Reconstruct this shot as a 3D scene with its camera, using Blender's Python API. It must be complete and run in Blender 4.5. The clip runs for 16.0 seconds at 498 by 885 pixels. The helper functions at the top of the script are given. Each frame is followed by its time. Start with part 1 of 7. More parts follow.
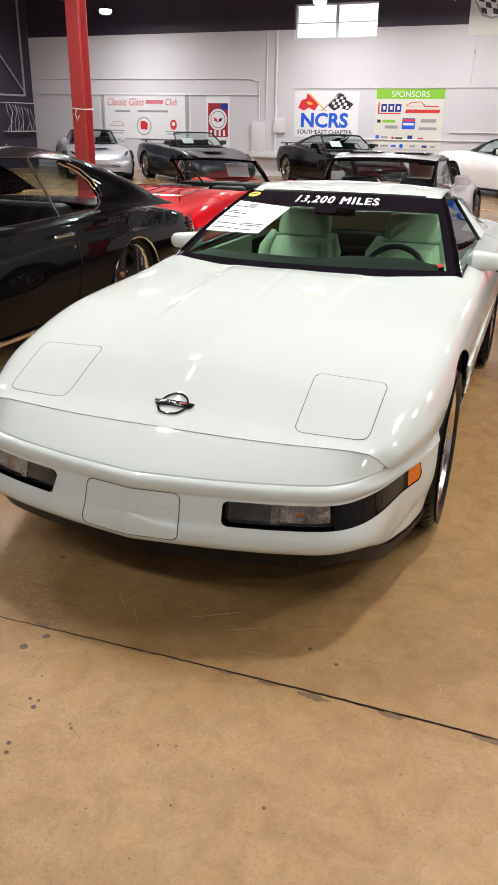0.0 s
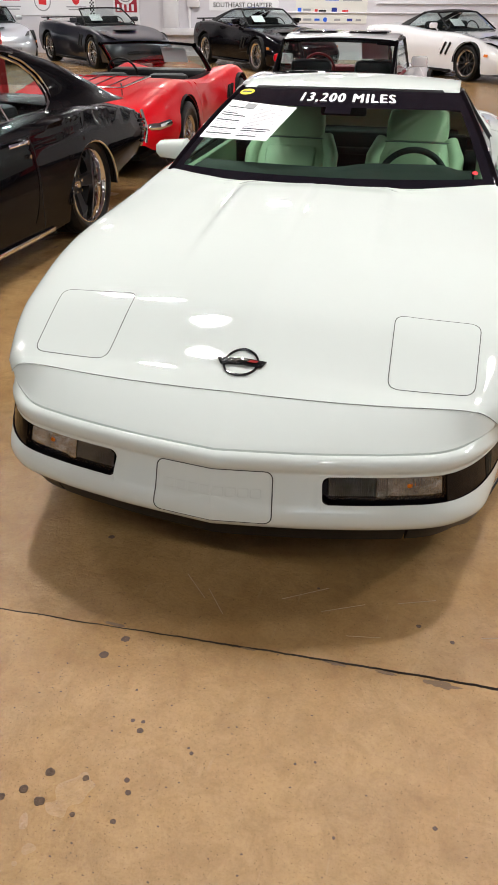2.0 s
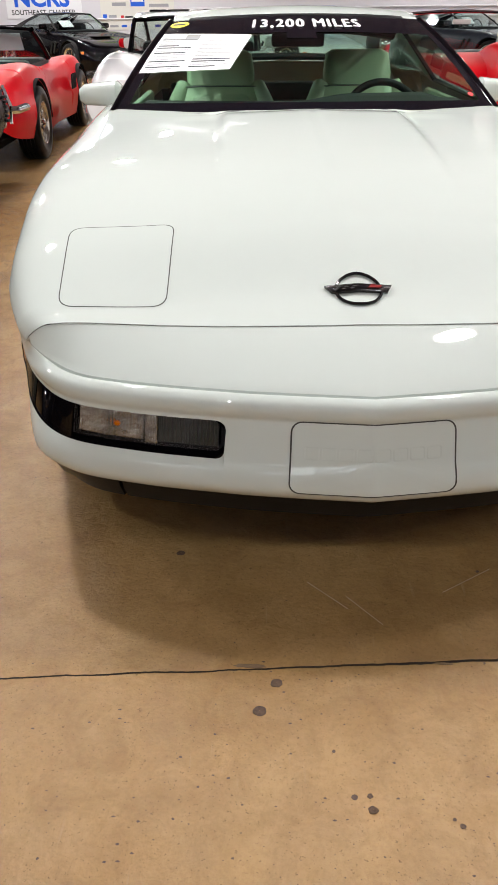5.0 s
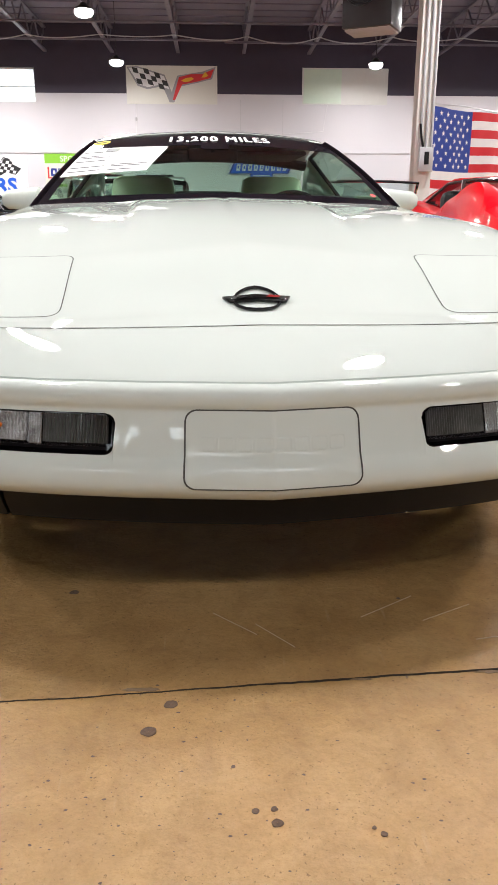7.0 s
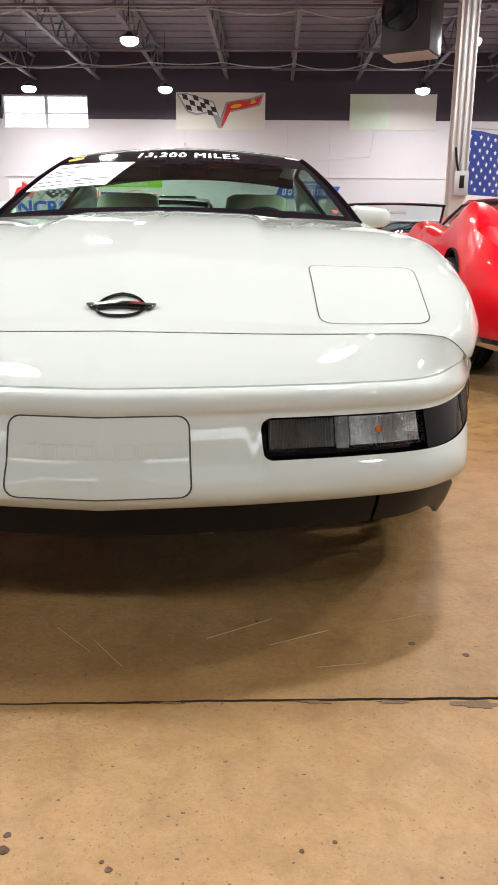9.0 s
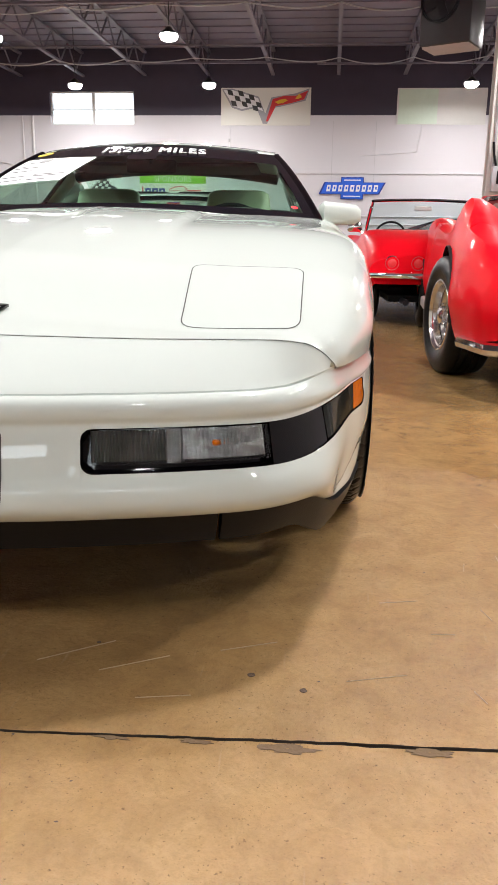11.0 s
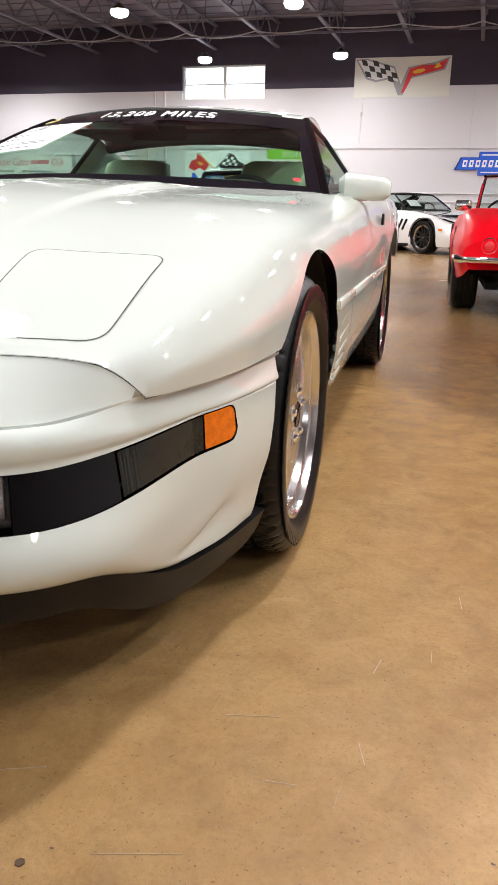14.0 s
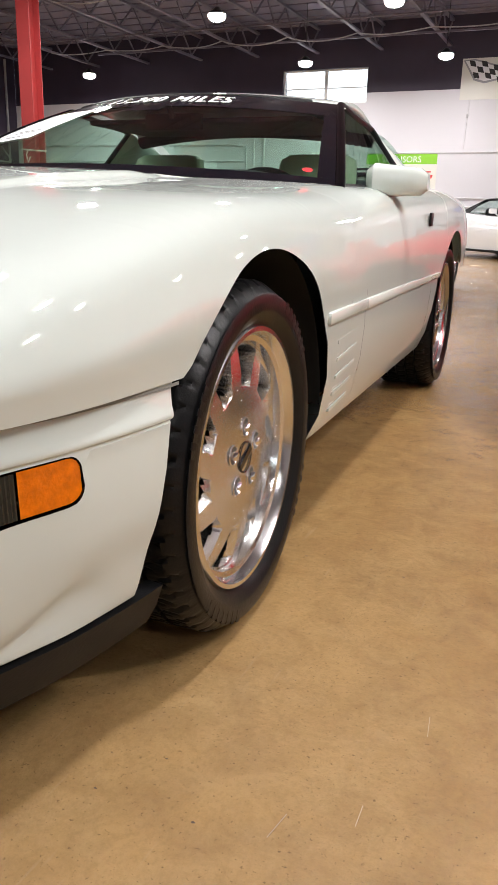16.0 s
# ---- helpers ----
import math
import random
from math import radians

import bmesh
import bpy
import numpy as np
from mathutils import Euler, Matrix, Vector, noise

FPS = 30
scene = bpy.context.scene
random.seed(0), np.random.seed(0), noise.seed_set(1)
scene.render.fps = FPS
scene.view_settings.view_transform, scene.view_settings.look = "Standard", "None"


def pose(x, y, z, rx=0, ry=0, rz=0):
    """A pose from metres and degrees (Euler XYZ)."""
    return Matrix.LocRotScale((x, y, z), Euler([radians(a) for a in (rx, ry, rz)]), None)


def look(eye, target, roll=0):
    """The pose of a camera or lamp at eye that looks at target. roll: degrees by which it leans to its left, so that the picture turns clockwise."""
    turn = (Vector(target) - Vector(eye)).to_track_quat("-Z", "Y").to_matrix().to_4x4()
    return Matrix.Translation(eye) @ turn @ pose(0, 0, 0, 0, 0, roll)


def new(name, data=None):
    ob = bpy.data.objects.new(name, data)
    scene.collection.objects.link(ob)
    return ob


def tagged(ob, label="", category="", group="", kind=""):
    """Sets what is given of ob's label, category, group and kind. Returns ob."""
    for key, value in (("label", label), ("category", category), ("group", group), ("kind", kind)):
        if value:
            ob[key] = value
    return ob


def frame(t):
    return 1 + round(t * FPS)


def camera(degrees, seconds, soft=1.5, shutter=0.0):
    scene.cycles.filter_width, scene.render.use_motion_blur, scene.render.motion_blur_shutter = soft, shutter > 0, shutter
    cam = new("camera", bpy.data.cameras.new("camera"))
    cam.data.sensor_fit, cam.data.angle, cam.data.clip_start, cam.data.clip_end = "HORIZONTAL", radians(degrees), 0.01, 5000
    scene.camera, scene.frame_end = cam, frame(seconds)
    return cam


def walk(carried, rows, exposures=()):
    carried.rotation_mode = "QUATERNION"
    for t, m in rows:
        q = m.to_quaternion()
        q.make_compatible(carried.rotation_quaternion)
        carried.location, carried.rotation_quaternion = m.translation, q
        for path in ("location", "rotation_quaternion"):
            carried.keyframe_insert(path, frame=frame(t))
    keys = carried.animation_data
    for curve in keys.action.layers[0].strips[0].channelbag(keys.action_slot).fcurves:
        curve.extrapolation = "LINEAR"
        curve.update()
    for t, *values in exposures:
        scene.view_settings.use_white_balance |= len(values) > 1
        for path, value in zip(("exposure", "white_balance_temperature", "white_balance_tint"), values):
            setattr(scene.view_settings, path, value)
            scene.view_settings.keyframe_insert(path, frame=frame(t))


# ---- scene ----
cam = camera(36.0, 16.0)
PATH = [
    (0, (1.214, -1.928, 1.576), (0.5, -0.229, 0.799), 0.8),
    (0.5, (1.071, -1.859, 1.626), (0.418, -0.171, 0.774), 0.5),
    (1, (0.895, -1.799, 1.638), (0.304, -0.125, 0.718), 0.4),
    (1.5, (0.737, -1.777, 1.642), (0.202, -0.115, 0.668), 0.2),
    (2, (0.603, -1.738, 1.63), (0.124, -0.085, 0.612), 0.1),
    (2.5, (0.475, -1.669, 1.593), (0.045, -0.021, 0.544), -0.1),
    (3, (0.366, -1.623, 1.58), (-0.012, 0.024, 0.511), -0.3),
    (5.5, (-0.252, -1.394, 1.077), (-0.237, 0.397, 0.186), -0.4),
    (6, (-0.237, -1.41, 0.959), (-0.164, 0.438, 0.199), -0.2),
    (6.5, (-0.193, -1.434, 0.874), (-0.101, 0.457, 0.229), -0.0),
    (7, (-0.109, -1.452, 0.838), (-0.024, 0.463, 0.266), 0.1),
    (7.5, (0.003, -1.447, 0.827), (0.061, 0.478, 0.289), 0.2),
    (8, (0.119, -1.441, 0.816), (0.143, 0.49, 0.293), 0.4),
    (8.5, (0.228, -1.426, 0.804), (0.213, 0.507, 0.287), 0.5),
    (9, (0.323, -1.402, 0.799), (0.267, 0.53, 0.285), 0.6),
    (9.5, (0.416, -1.384, 0.798), (0.322, 0.547, 0.285), 0.7),
    (10, (0.524, -1.366, 0.802), (0.397, 0.563, 0.289), 0.8),
    (12.5, (1.015, -0.987, 0.809), (0.685, 0.904, 0.247), 1.0),
    (13, (1.088, -0.887, 0.809), (0.698, 0.989, 0.234), 1.2),
    (13.5, (1.15, -0.799, 0.814), (0.694, 1.06, 0.234), 1.3),
    (14, (1.211, -0.698, 0.814), (0.681, 1.141, 0.232), 1.3),
    (14.5, (1.271, -0.583, 0.811), (0.671, 1.234, 0.228), 1.4),
    (15, (1.316, -0.482, 0.805), (0.653, 1.313, 0.224), 1.5),
    (15.5, (1.349, -0.361, 0.802), (0.632, 1.414, 0.223), 1.6),
    (16, (1.396, -0.215, 0.787), (0.624, 1.54, 0.216), 1.5),
]
walk(cam, [(t, look(eye, target, roll)) for t, eye, target, roll in PATH], [(0, -0.32), (1.2, -0.34), (3, -0.36), (5.5, -0.28), (6.5, -0.08), (8.5, 0.0), (10, 0.03), (12.5, 0.05), (14.5, 0.0), (16, -0.08)])

# ---- light ----
world = bpy.data.worlds.new("world")
scene.world = world
world.use_nodes = True
wn = world.node_tree.nodes
sky = wn.new("ShaderNodeTexSky")
sky.sky_type, sky.sun_disc, sky.sun_elevation, sky.sun_rotation = "NISHITA", False, radians(40), radians(20)
world.node_tree.links.new(sky.outputs[0], wn["Background"].inputs[0])
wn["Background"].inputs[1].default_value = 0.12
scene.view_settings.exposure = 0.0


# ---- materials ----
def mat(name, base, rough=0.5, metal=0.0, coat=0.0, vary=0.0, scale=8.0, bump=0.0, bump_scale=60.0, emit=0.0, transmission=0.0, ior=1.45,
        alpha=1.0, spec=0.5, rough_vary=0.0, random_tone=0.0, coat_rough=0.03):
    """A procedural material: base colour varied by two noises, with fine relief."""
    m = bpy.data.materials.new(name)
    m.use_nodes = True
    nt = m.node_tree
    b = nt.nodes["Principled BSDF"]
    b.inputs["Base Color"].default_value = (*base, 1)
    b.inputs["Roughness"].default_value = rough
    b.inputs["Metallic"].default_value = metal
    b.inputs["Coat Weight"].default_value = coat
    b.inputs["Coat Roughness"].default_value = coat_rough
    b.inputs["IOR"].default_value = ior
    b.inputs["Alpha"].default_value = alpha
    b.inputs["Specular IOR Level"].default_value = spec
    b.inputs["Transmission Weight"].default_value = transmission
    if emit:
        b.inputs["Emission Color"].default_value = (*base, 1)
        b.inputs["Emission Strength"].default_value = emit
    if vary or rough_vary or bump or random_tone:
        tc = nt.nodes.new("ShaderNodeTexCoord")
        big = nt.nodes.new("ShaderNodeTexNoise")
        big.inputs["Scale"].default_value, big.inputs["Detail"].default_value = scale, 6
        nt.links.new(tc.outputs["Object"], big.inputs["Vector"])
        fine = nt.nodes.new("ShaderNodeTexNoise")
        fine.inputs["Scale"].default_value, fine.inputs["Detail"].default_value = bump_scale, 4
        nt.links.new(tc.outputs["Object"], fine.inputs["Vector"])
        if vary or random_tone:
            mix = nt.nodes.new("ShaderNodeMix")
            mix.data_type, mix.blend_type = "RGBA", "MIX"
            mix.inputs["A"].default_value = (*[max(0, c * (1 - vary)) for c in base], 1)
            mix.inputs["B"].default_value = (*[min(1, c * (1 + vary)) for c in base], 1)
            add = nt.nodes.new("ShaderNodeMath")
            add.operation = "MULTIPLY_ADD"
            nt.links.new(fine.outputs["Fac"], add.inputs[0])
            add.inputs[1].default_value = 0.35
            nt.links.new(big.outputs["Fac"], add.inputs[2])
            sub = nt.nodes.new("ShaderNodeMath")
            sub.operation = "SUBTRACT"
            nt.links.new(add.outputs[0], sub.inputs[0])
            sub.inputs[1].default_value = 0.17
            nt.links.new(sub.outputs[0], mix.inputs["Factor"])
            nt.links.new(mix.outputs["Result"], b.inputs["Base Color"])
        if rough_vary:
            mr = nt.nodes.new("ShaderNodeMapRange")
            mr.inputs["To Min"].default_value, mr.inputs["To Max"].default_value = rough - rough_vary, rough + rough_vary
            nt.links.new(big.outputs["Fac"], mr.inputs["Value"])
            nt.links.new(mr.outputs[0], b.inputs["Roughness"])
        if bump:
            bp = nt.nodes.new("ShaderNodeBump")
            bp.inputs["Strength"].default_value, bp.inputs["Distance"].default_value = bump, 0.004
            nt.links.new(fine.outputs["Fac"], bp.inputs["Height"])
            nt.links.new(bp.outputs[0], b.inputs["Normal"])
    return m


WHITE_PAINT = mat("white_paint", (0.578, 0.625, 0.592), 0.6, coat=1.0, vary=0.015, scale=1.5, spec=0.02, coat_rough=0.015)
BLACK_PAINT = mat("black_paint", (0.0025, 0.0022, 0.003), 0.25, coat=0.38, vary=0.2, scale=2, spec=0.02, coat_rough=0.01)
RED_PAINT = mat("red_paint", (0.66, 0.004, 0.012), 0.4, coat=0.32, spec=0.05, vary=0.08, scale=2)
GREY_PAINT = mat("grey_paint", (0.016, 0.018, 0.027), 0.3, metal=0.2, coat=1.0, vary=0.1, scale=2)
SILVER_PAINT = mat("silver_paint", (0.5, 0.54, 0.58), 0.3, metal=0.5, coat=1.0, vary=0.05, scale=2)
RUBBER = mat("rubber", (0.0065, 0.0065, 0.007), 0.34, spec=0.25, vary=0.25, scale=30, bump=0.15, bump_scale=220)
BLACK_PLASTIC = mat("black_plastic", (0.009, 0.009, 0.010), 0.45, spec=0.22, vary=0.2, scale=15, bump=0.1, bump_scale=200)
GLOSS_BLACK = mat("gloss_black", (0.003, 0.0025, 0.0035), 0.05, spec=0.4, vary=0.1)
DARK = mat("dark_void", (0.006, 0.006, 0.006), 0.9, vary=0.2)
GAP = mat("panel_gap", (0.22, 0.225, 0.21), 0.7, vary=0.1)
LID_GAP = mat("lid_gap", (0.07, 0.07, 0.066), 0.7, vary=0.1)
CHROME = mat("chrome", (0.85, 0.85, 0.86), 0.06, metal=1.0, vary=0.03)
ALLOY = mat("machined_alloy", (0.72, 0.71, 0.70), 0.18, metal=1.0, vary=0.06, scale=6, rough_vary=0.05)


def brushed(name, base, rough, aniso):
    """Turned metal: fine rings round the axle that draw highlights out into streaks."""
    m = mat(name, base, rough, metal=1.0, vary=0.05, scale=6)
    nt = m.node_tree
    tg = nt.nodes.new("ShaderNodeTangent")
    tg.direction_type, tg.axis = "RADIAL", "X"
    b = nt.nodes["Principled BSDF"]
    b.inputs["Anisotropic"].default_value = aniso
    nt.links.new(tg.outputs[0], b.inputs["Tangent"])
    return m


TURNED = brushed("turned_alloy", (0.74, 0.73, 0.72), 0.27, 0.8)
DARK_ALLOY = mat("dark_alloy", (0.05, 0.05, 0.055), 0.3, metal=0.8, vary=0.1)
GOLD_ALLOY = mat("gold_alloy", (0.5, 0.38, 0.2), 0.3, metal=0.9, vary=0.1)


def glass(name, tint, rough=0.0, mix=0.86):
    """Thin tinted glazing: a see-through sheet with a clear reflection."""
    m = bpy.data.materials.new(name)
    m.use_nodes = True
    nt = m.node_tree
    nt.nodes.remove(nt.nodes["Principled BSDF"])
    out = nt.nodes["Material Output"]
    tr = nt.nodes.new("ShaderNodeBsdfTransparent")
    tr.inputs["Color"].default_value = (*tint, 1)
    gl = nt.nodes.new("ShaderNodeBsdfGlossy")
    gl.inputs["Roughness"].default_value = rough
    lw = nt.nodes.new("ShaderNodeLayerWeight")
    lw.inputs["Blend"].default_value = 0.5
    pw = nt.nodes.new("ShaderNodeMath")
    pw.operation = "POWER"
    pw.inputs[1].default_value = 4.0
    nt.links.new(lw.outputs["Facing"], pw.inputs[0])
    fr = nt.nodes.new("ShaderNodeMath")
    fr.operation = "MULTIPLY_ADD"
    fr.inputs[1].default_value, fr.inputs[2].default_value = 0.75, 0.045
    nt.links.new(pw.outputs[0], fr.inputs[0])
    mx = nt.nodes.new("ShaderNodeMixShader")
    nt.links.new(fr.outputs[0], mx.inputs["Fac"])
    nt.links.new(tr.outputs[0], mx.inputs[1])
    nt.links.new(gl.outputs[0], mx.inputs[2])
    nt.links.new(mx.outputs[0], out.inputs["Surface"])
    return m


TINTED = glass("tinted_glass", (0.66, 0.84, 0.75))
CLEAR = glass("clear_glass", (0.78, 0.86, 0.85))


# ---- mesh tools ----
def thing(name, label, category, group="", m=None, kind=""):
    ob = new(name)
    if m is not None:
        ob.matrix_basis = m
    return tagged(ob, label, category, group, kind)


def finish(name, bm, material, parent=None, label="", smooth=True, angle=40, m=None):
    bmesh.ops.recalc_face_normals(bm, faces=bm.faces) if len(bm.faces) < 20000 else None
    me = bpy.data.meshes.new(name)
    bm.to_mesh(me)
    bm.free()
    for mt in (material if isinstance(material, (list, tuple)) else [material]):
        me.materials.append(mt)
    if smooth:
        me.shade_smooth()
        me.set_sharp_from_angle(angle=radians(angle))
    ob = new(name, me)
    if parent is not None:
        ob.parent = parent
    if m is not None:
        ob.matrix_basis = m
    if label:
        tagged(ob, label)
    return ob


def part(name, bm, material, parent, label="", smooth=True, angle=40, m=None):
    return finish(name, bm, material, parent, label, smooth, angle, m)


def box(cx, cy, cz, sx, sy, sz, bm=None, bevel=0.0, rot=None):
    bm = bm or bmesh.new()
    r = bmesh.ops.create_cube(bm, size=1)["verts"]
    m = Matrix.Translation((cx, cy, cz))
    if rot is not None:
        m = m @ rot.to_4x4()
    bmesh.ops.transform(bm, matrix=m @ Matrix.Diagonal((sx, sy, sz, 1)), verts=r)
    if bevel:
        es = list({e for v in r for e in v.link_edges})
        bmesh.ops.bevel(bm, geom=es, offset=bevel, segments=2, affect="EDGES", profile=0.5)
    return bm


def cyl(p, q, r, bm=None, n=16, r2=None, caps=True):
    bm = bm or bmesh.new()
    p, q = Vector(p), Vector(q)
    d = q - p
    vs = bmesh.ops.create_cone(bm, cap_ends=caps, segments=n, radius1=r, radius2=r if r2 is None else r2, depth=d.length)["verts"]
    bmesh.ops.transform(bm, matrix=Matrix.Translation((p + q) / 2) @ d.to_track_quat("Z", "Y").to_matrix().to_4x4(), verts=vs)
    return bm


def grid(bm, rows, close_u=False, close_v=False):
    """Faces between rows of points; returns the vertices."""
    vs = [[bm.verts.new(p) for p in row] for row in rows]
    for i in range(len(vs) - (0 if close_v else 1)):
        a, b = vs[i], vs[(i + 1) % len(vs)]
        for j in range(len(a) - (0 if close_u else 1)):
            k = (j + 1) % len(a)
            try:
                bm.faces.new((a[j], a[k], b[k], b[j]))
            except ValueError:
                pass
    return vs


def tube(points, r, bm=None, n=8, closed=False):
    """A round bar along points."""
    bm = bm or bmesh.new()
    pts = [Vector(p) for p in points]
    rows = []
    for i, p in enumerate(pts):
        a = pts[i - 1] if (i or closed) else p
        b = pts[(i + 1) % len(pts)] if (i < len(pts) - 1 or closed) else p
        t = (b - a).normalized()
        u = t.cross(Vector((0, 0, 1)))
        u = u.normalized() if u.length > 1e-3 else Vector((1, 0, 0))
        w = t.cross(u)
        rows.append([p + r * (math.cos(2 * math.pi * k / n) * u + math.sin(2 * math.pi * k / n) * w) for k in range(n)])
    grid(bm, rows, close_u=True, close_v=closed)
    return bm


def lathe(profile, n=48, bm=None, axis="x"):
    """Turn (radius, along) pairs round the x axis."""
    bm = bm or bmesh.new()
    rows = [[(a, r * math.cos(2 * math.pi * k / n), r * math.sin(2 * math.pi * k / n)) for k in range(n)] for r, a in profile]
    grid(bm, rows, close_u=True)
    bmesh.ops.remove_doubles(bm, verts=bm.verts, dist=1e-5)
    return bm


def step01(v, a, b):
    t = min(max((v - a) / (b - a), 0.0), 1.0)
    return t * t * (3 - 2 * t)


def smooth_table(keys, y):
    """Columns of keys (first column: y) at y, by a monotone cubic."""
    k = np.array(keys, float)
    xs = k[:, 0]
    y = min(max(y, xs[0]), xs[-1])
    i = min(max(int(np.searchsorted(xs, y)) - 1, 0), len(xs) - 2)
    h = xs[1:] - xs[:-1]
    d = (k[1:, 1:] - k[:-1, 1:]) / h[:, None]

    def slope(j):
        if j == 0:
            return d[0]
        if j == len(xs) - 1:
            return d[-1]
        a, b = d[j - 1], d[j]
        return np.where(a * b > 0, 2 * a * b / np.where(np.abs(a + b) < 1e-9, 1e-9, a + b), 0)
    t = (y - xs[i]) / h[i]
    m0, m1 = slope(i) * h[i], slope(i + 1) * h[i]
    return (2 * t**3 - 3 * t**2 + 1) * k[i, 1:] + (t**3 - 2 * t**2 + t) * m0 + (3 * t**2 - 2 * t**3) * k[i + 1, 1:] + (t**3 - t**2) * m1


def spline(ctrl, n):
    """A centripetal-like smooth curve through control points, n points."""
    c = [np.array(p, float) for p in ctrl]
    c = [2 * c[0] - c[1]] + c + [2 * c[-1] - c[-2]]
    seg = len(c) - 3
    out = []
    for k in range(n):
        s = k / (n - 1) * seg
        i = min(int(s), seg - 1)
        t = s - i
        a, b, d, e = c[i:i + 4]
        out.append(0.5 * (2 * b + (d - a) * t + (2 * a - 5 * b + 4 * d - e) * t * t + (3 * b - a - 3 * d + e) * t**3))
    return out


def half_section(ctrl, zlow, xmin, n):
    """Points along a half section from zlow up and in to xmin."""
    p = spline(ctrl, 90)
    a = next((i for i, q in enumerate(p) if q[1] >= zlow), len(p) - 2)
    if a > 0:
        q, r = p[a - 1], p[a]
        p = [q + (r - q) * (zlow - q[1]) / max(r[1] - q[1], 1e-6)] + p[a:]
    if xmin > 0:
        b = next((i for i, q in enumerate(p) if q[0] <= xmin and i > 1), len(p) - 1)
        p = p[:b + 1]
        q, r = p[-2], p[-1]
        p[-1] = q + (r - q) * min(1, (q[0] - xmin) / max(q[0] - r[0], 1e-6))
    p = np.array(p)
    s = np.concatenate([[0], np.cumsum(np.linalg.norm(p[1:] - p[:-1], axis=1))])
    k = np.linspace(0, s[-1], n)
    return np.stack([np.interp(k, s, p[:, 0]), np.interp(k, s, p[:, 1])], 1)


def loft(sec, ys, zlow, xmin=lambda y: 0.0, n=26, bm=None, cap_front=False, cap_rear=False):
    """Both halves of a body shell over stations ys."""
    bm = bm or bmesh.new()
    rows = [half_section(sec(y), zlow(y), xmin(y), n) for y in ys]
    for side in (1, -1):
        vs = grid(bm, [[(side * x, y, z) for x, z in r] for y, r in zip(ys, rows)])
    for flag, i in ((cap_front, 0), (cap_rear, -1)):
        if flag:
            grid(bm, [[(x, ys[i], z) for x, z in rows[i]], [(0, ys[i], z) for x, z in rows[i]], [(-x, ys[i], z) for x, z in rows[i]]])
    bmesh.ops.remove_doubles(bm, verts=bm.verts, dist=1e-4)
    return bm


def arch_low(arches, base):
    """Lower edge of a shell: base(y), raised over the wheels."""
    def low(y):
        z = base(y)
        for yc, zc, r in arches:
            if abs(y - yc) < r:
                z = max(z, zc + math.sqrt(r * r - (y - yc) ** 2))
        return z
    return low


def stations(y0, y1, step, arches=(), marks=()):
    ys = set(np.arange(y0, y1, step).tolist()) | {y0, y1}
    for yc, zc, r in arches:
        for k in range(25):
            a = yc - r * math.cos(math.pi * k / 24)
            if y0 < a < y1:
                ys |= {a}
        for e in (yc - r - 1e-3, yc + r + 1e-3):
            if y0 < e < y1:
                ys |= {e}
    for e in marks:
        if y0 < e < y1:
            ys |= {e - 2e-3, e + 2e-3}
    out = sorted(ys)
    return [out[0]] + [b for a, b in zip(out, out[1:]) if b - a > 4e-4]


def text_mesh(body, size, bold=0.0, shear=0.0, spacing=1.0):
    """Outline letters in the built-in font as a flat bmesh centred on the origin, with its width."""
    cu = bpy.data.curves.new("lettering", "FONT")
    cu.body, cu.size, cu.offset, cu.shear, cu.space_character = body, size, bold, shear, spacing
    cu.align_x, cu.align_y = "CENTER", "CENTER"
    cu.resolution_u = 3
    ob = bpy.data.objects.new("lettering", cu)
    scene.collection.objects.link(ob)
    dg = bpy.context.evaluated_depsgraph_get()
    me = bpy.data.meshes.new_from_object(ob.evaluated_get(dg))
    bm = bmesh.new()
    bm.from_mesh(me)
    bpy.data.objects.remove(ob)
    bpy.data.curves.remove(cu)
    bpy.data.meshes.remove(me)
    return bm


# ---- wheels ----
def tyre_bm(r, w, rim, seg=48):
    """A tyre with grooved tread, its axle along x, outer face at +x."""
    h = w / 2
    prof = [(rim - 0.004, -h * 0.78), (rim + 0.012, -h * 0.92), ((r + rim) / 2, -h), (r - 0.03, -h * 0.97), (r - 0.012, -h * 0.88), (r - 0.004, -h * 0.80)]
    g = h * 0.78
    for k in range(5):
        a, b = -g + 2 * g * k / 5, -g + 2 * g * (k + 1) / 5
        prof += [(r, a + 0.005), (r, (a + b) / 2), (r, b - 0.005), (r - 0.011, b - 0.004), (r - 0.011, b + 0.004)]
    prof = prof[:-2]
    first, last = 5, len(prof)
    prof += [(r - 0.004, h * 0.80), (r - 0.012, h * 0.88), (r - 0.03, h * 0.97), ((r + rim) / 2 + 0.02, h), ((r + rim) / 2 + 0.016, h + 0.0015), ((r + rim) / 2 - 0.01, h + 0.0015), ((r + rim) / 2 - 0.014, h), (rim + 0.012, h * 0.92), (rim - 0.004, h * 0.78)]
    bm = bmesh.new()
    rows = []
    for i, (rr, a) in enumerate(prof):
        row = []
        for k in range(seg):
            q = rr
            if seg > 60 and first <= i <= last:
                turn_ = (k * 2 * math.pi / seg * r + 0.75 * abs(a)) % 0.042
                if turn_ < 0.0062 and abs(a) > h * 0.10:
                    q = rr - 0.008
            row.append((a, q * math.cos(2 * math.pi * k / seg), q * math.sin(2 * math.pi * k / seg)))
        rows.append(row)
    grid(bm, rows, close_u=True)
    return bm


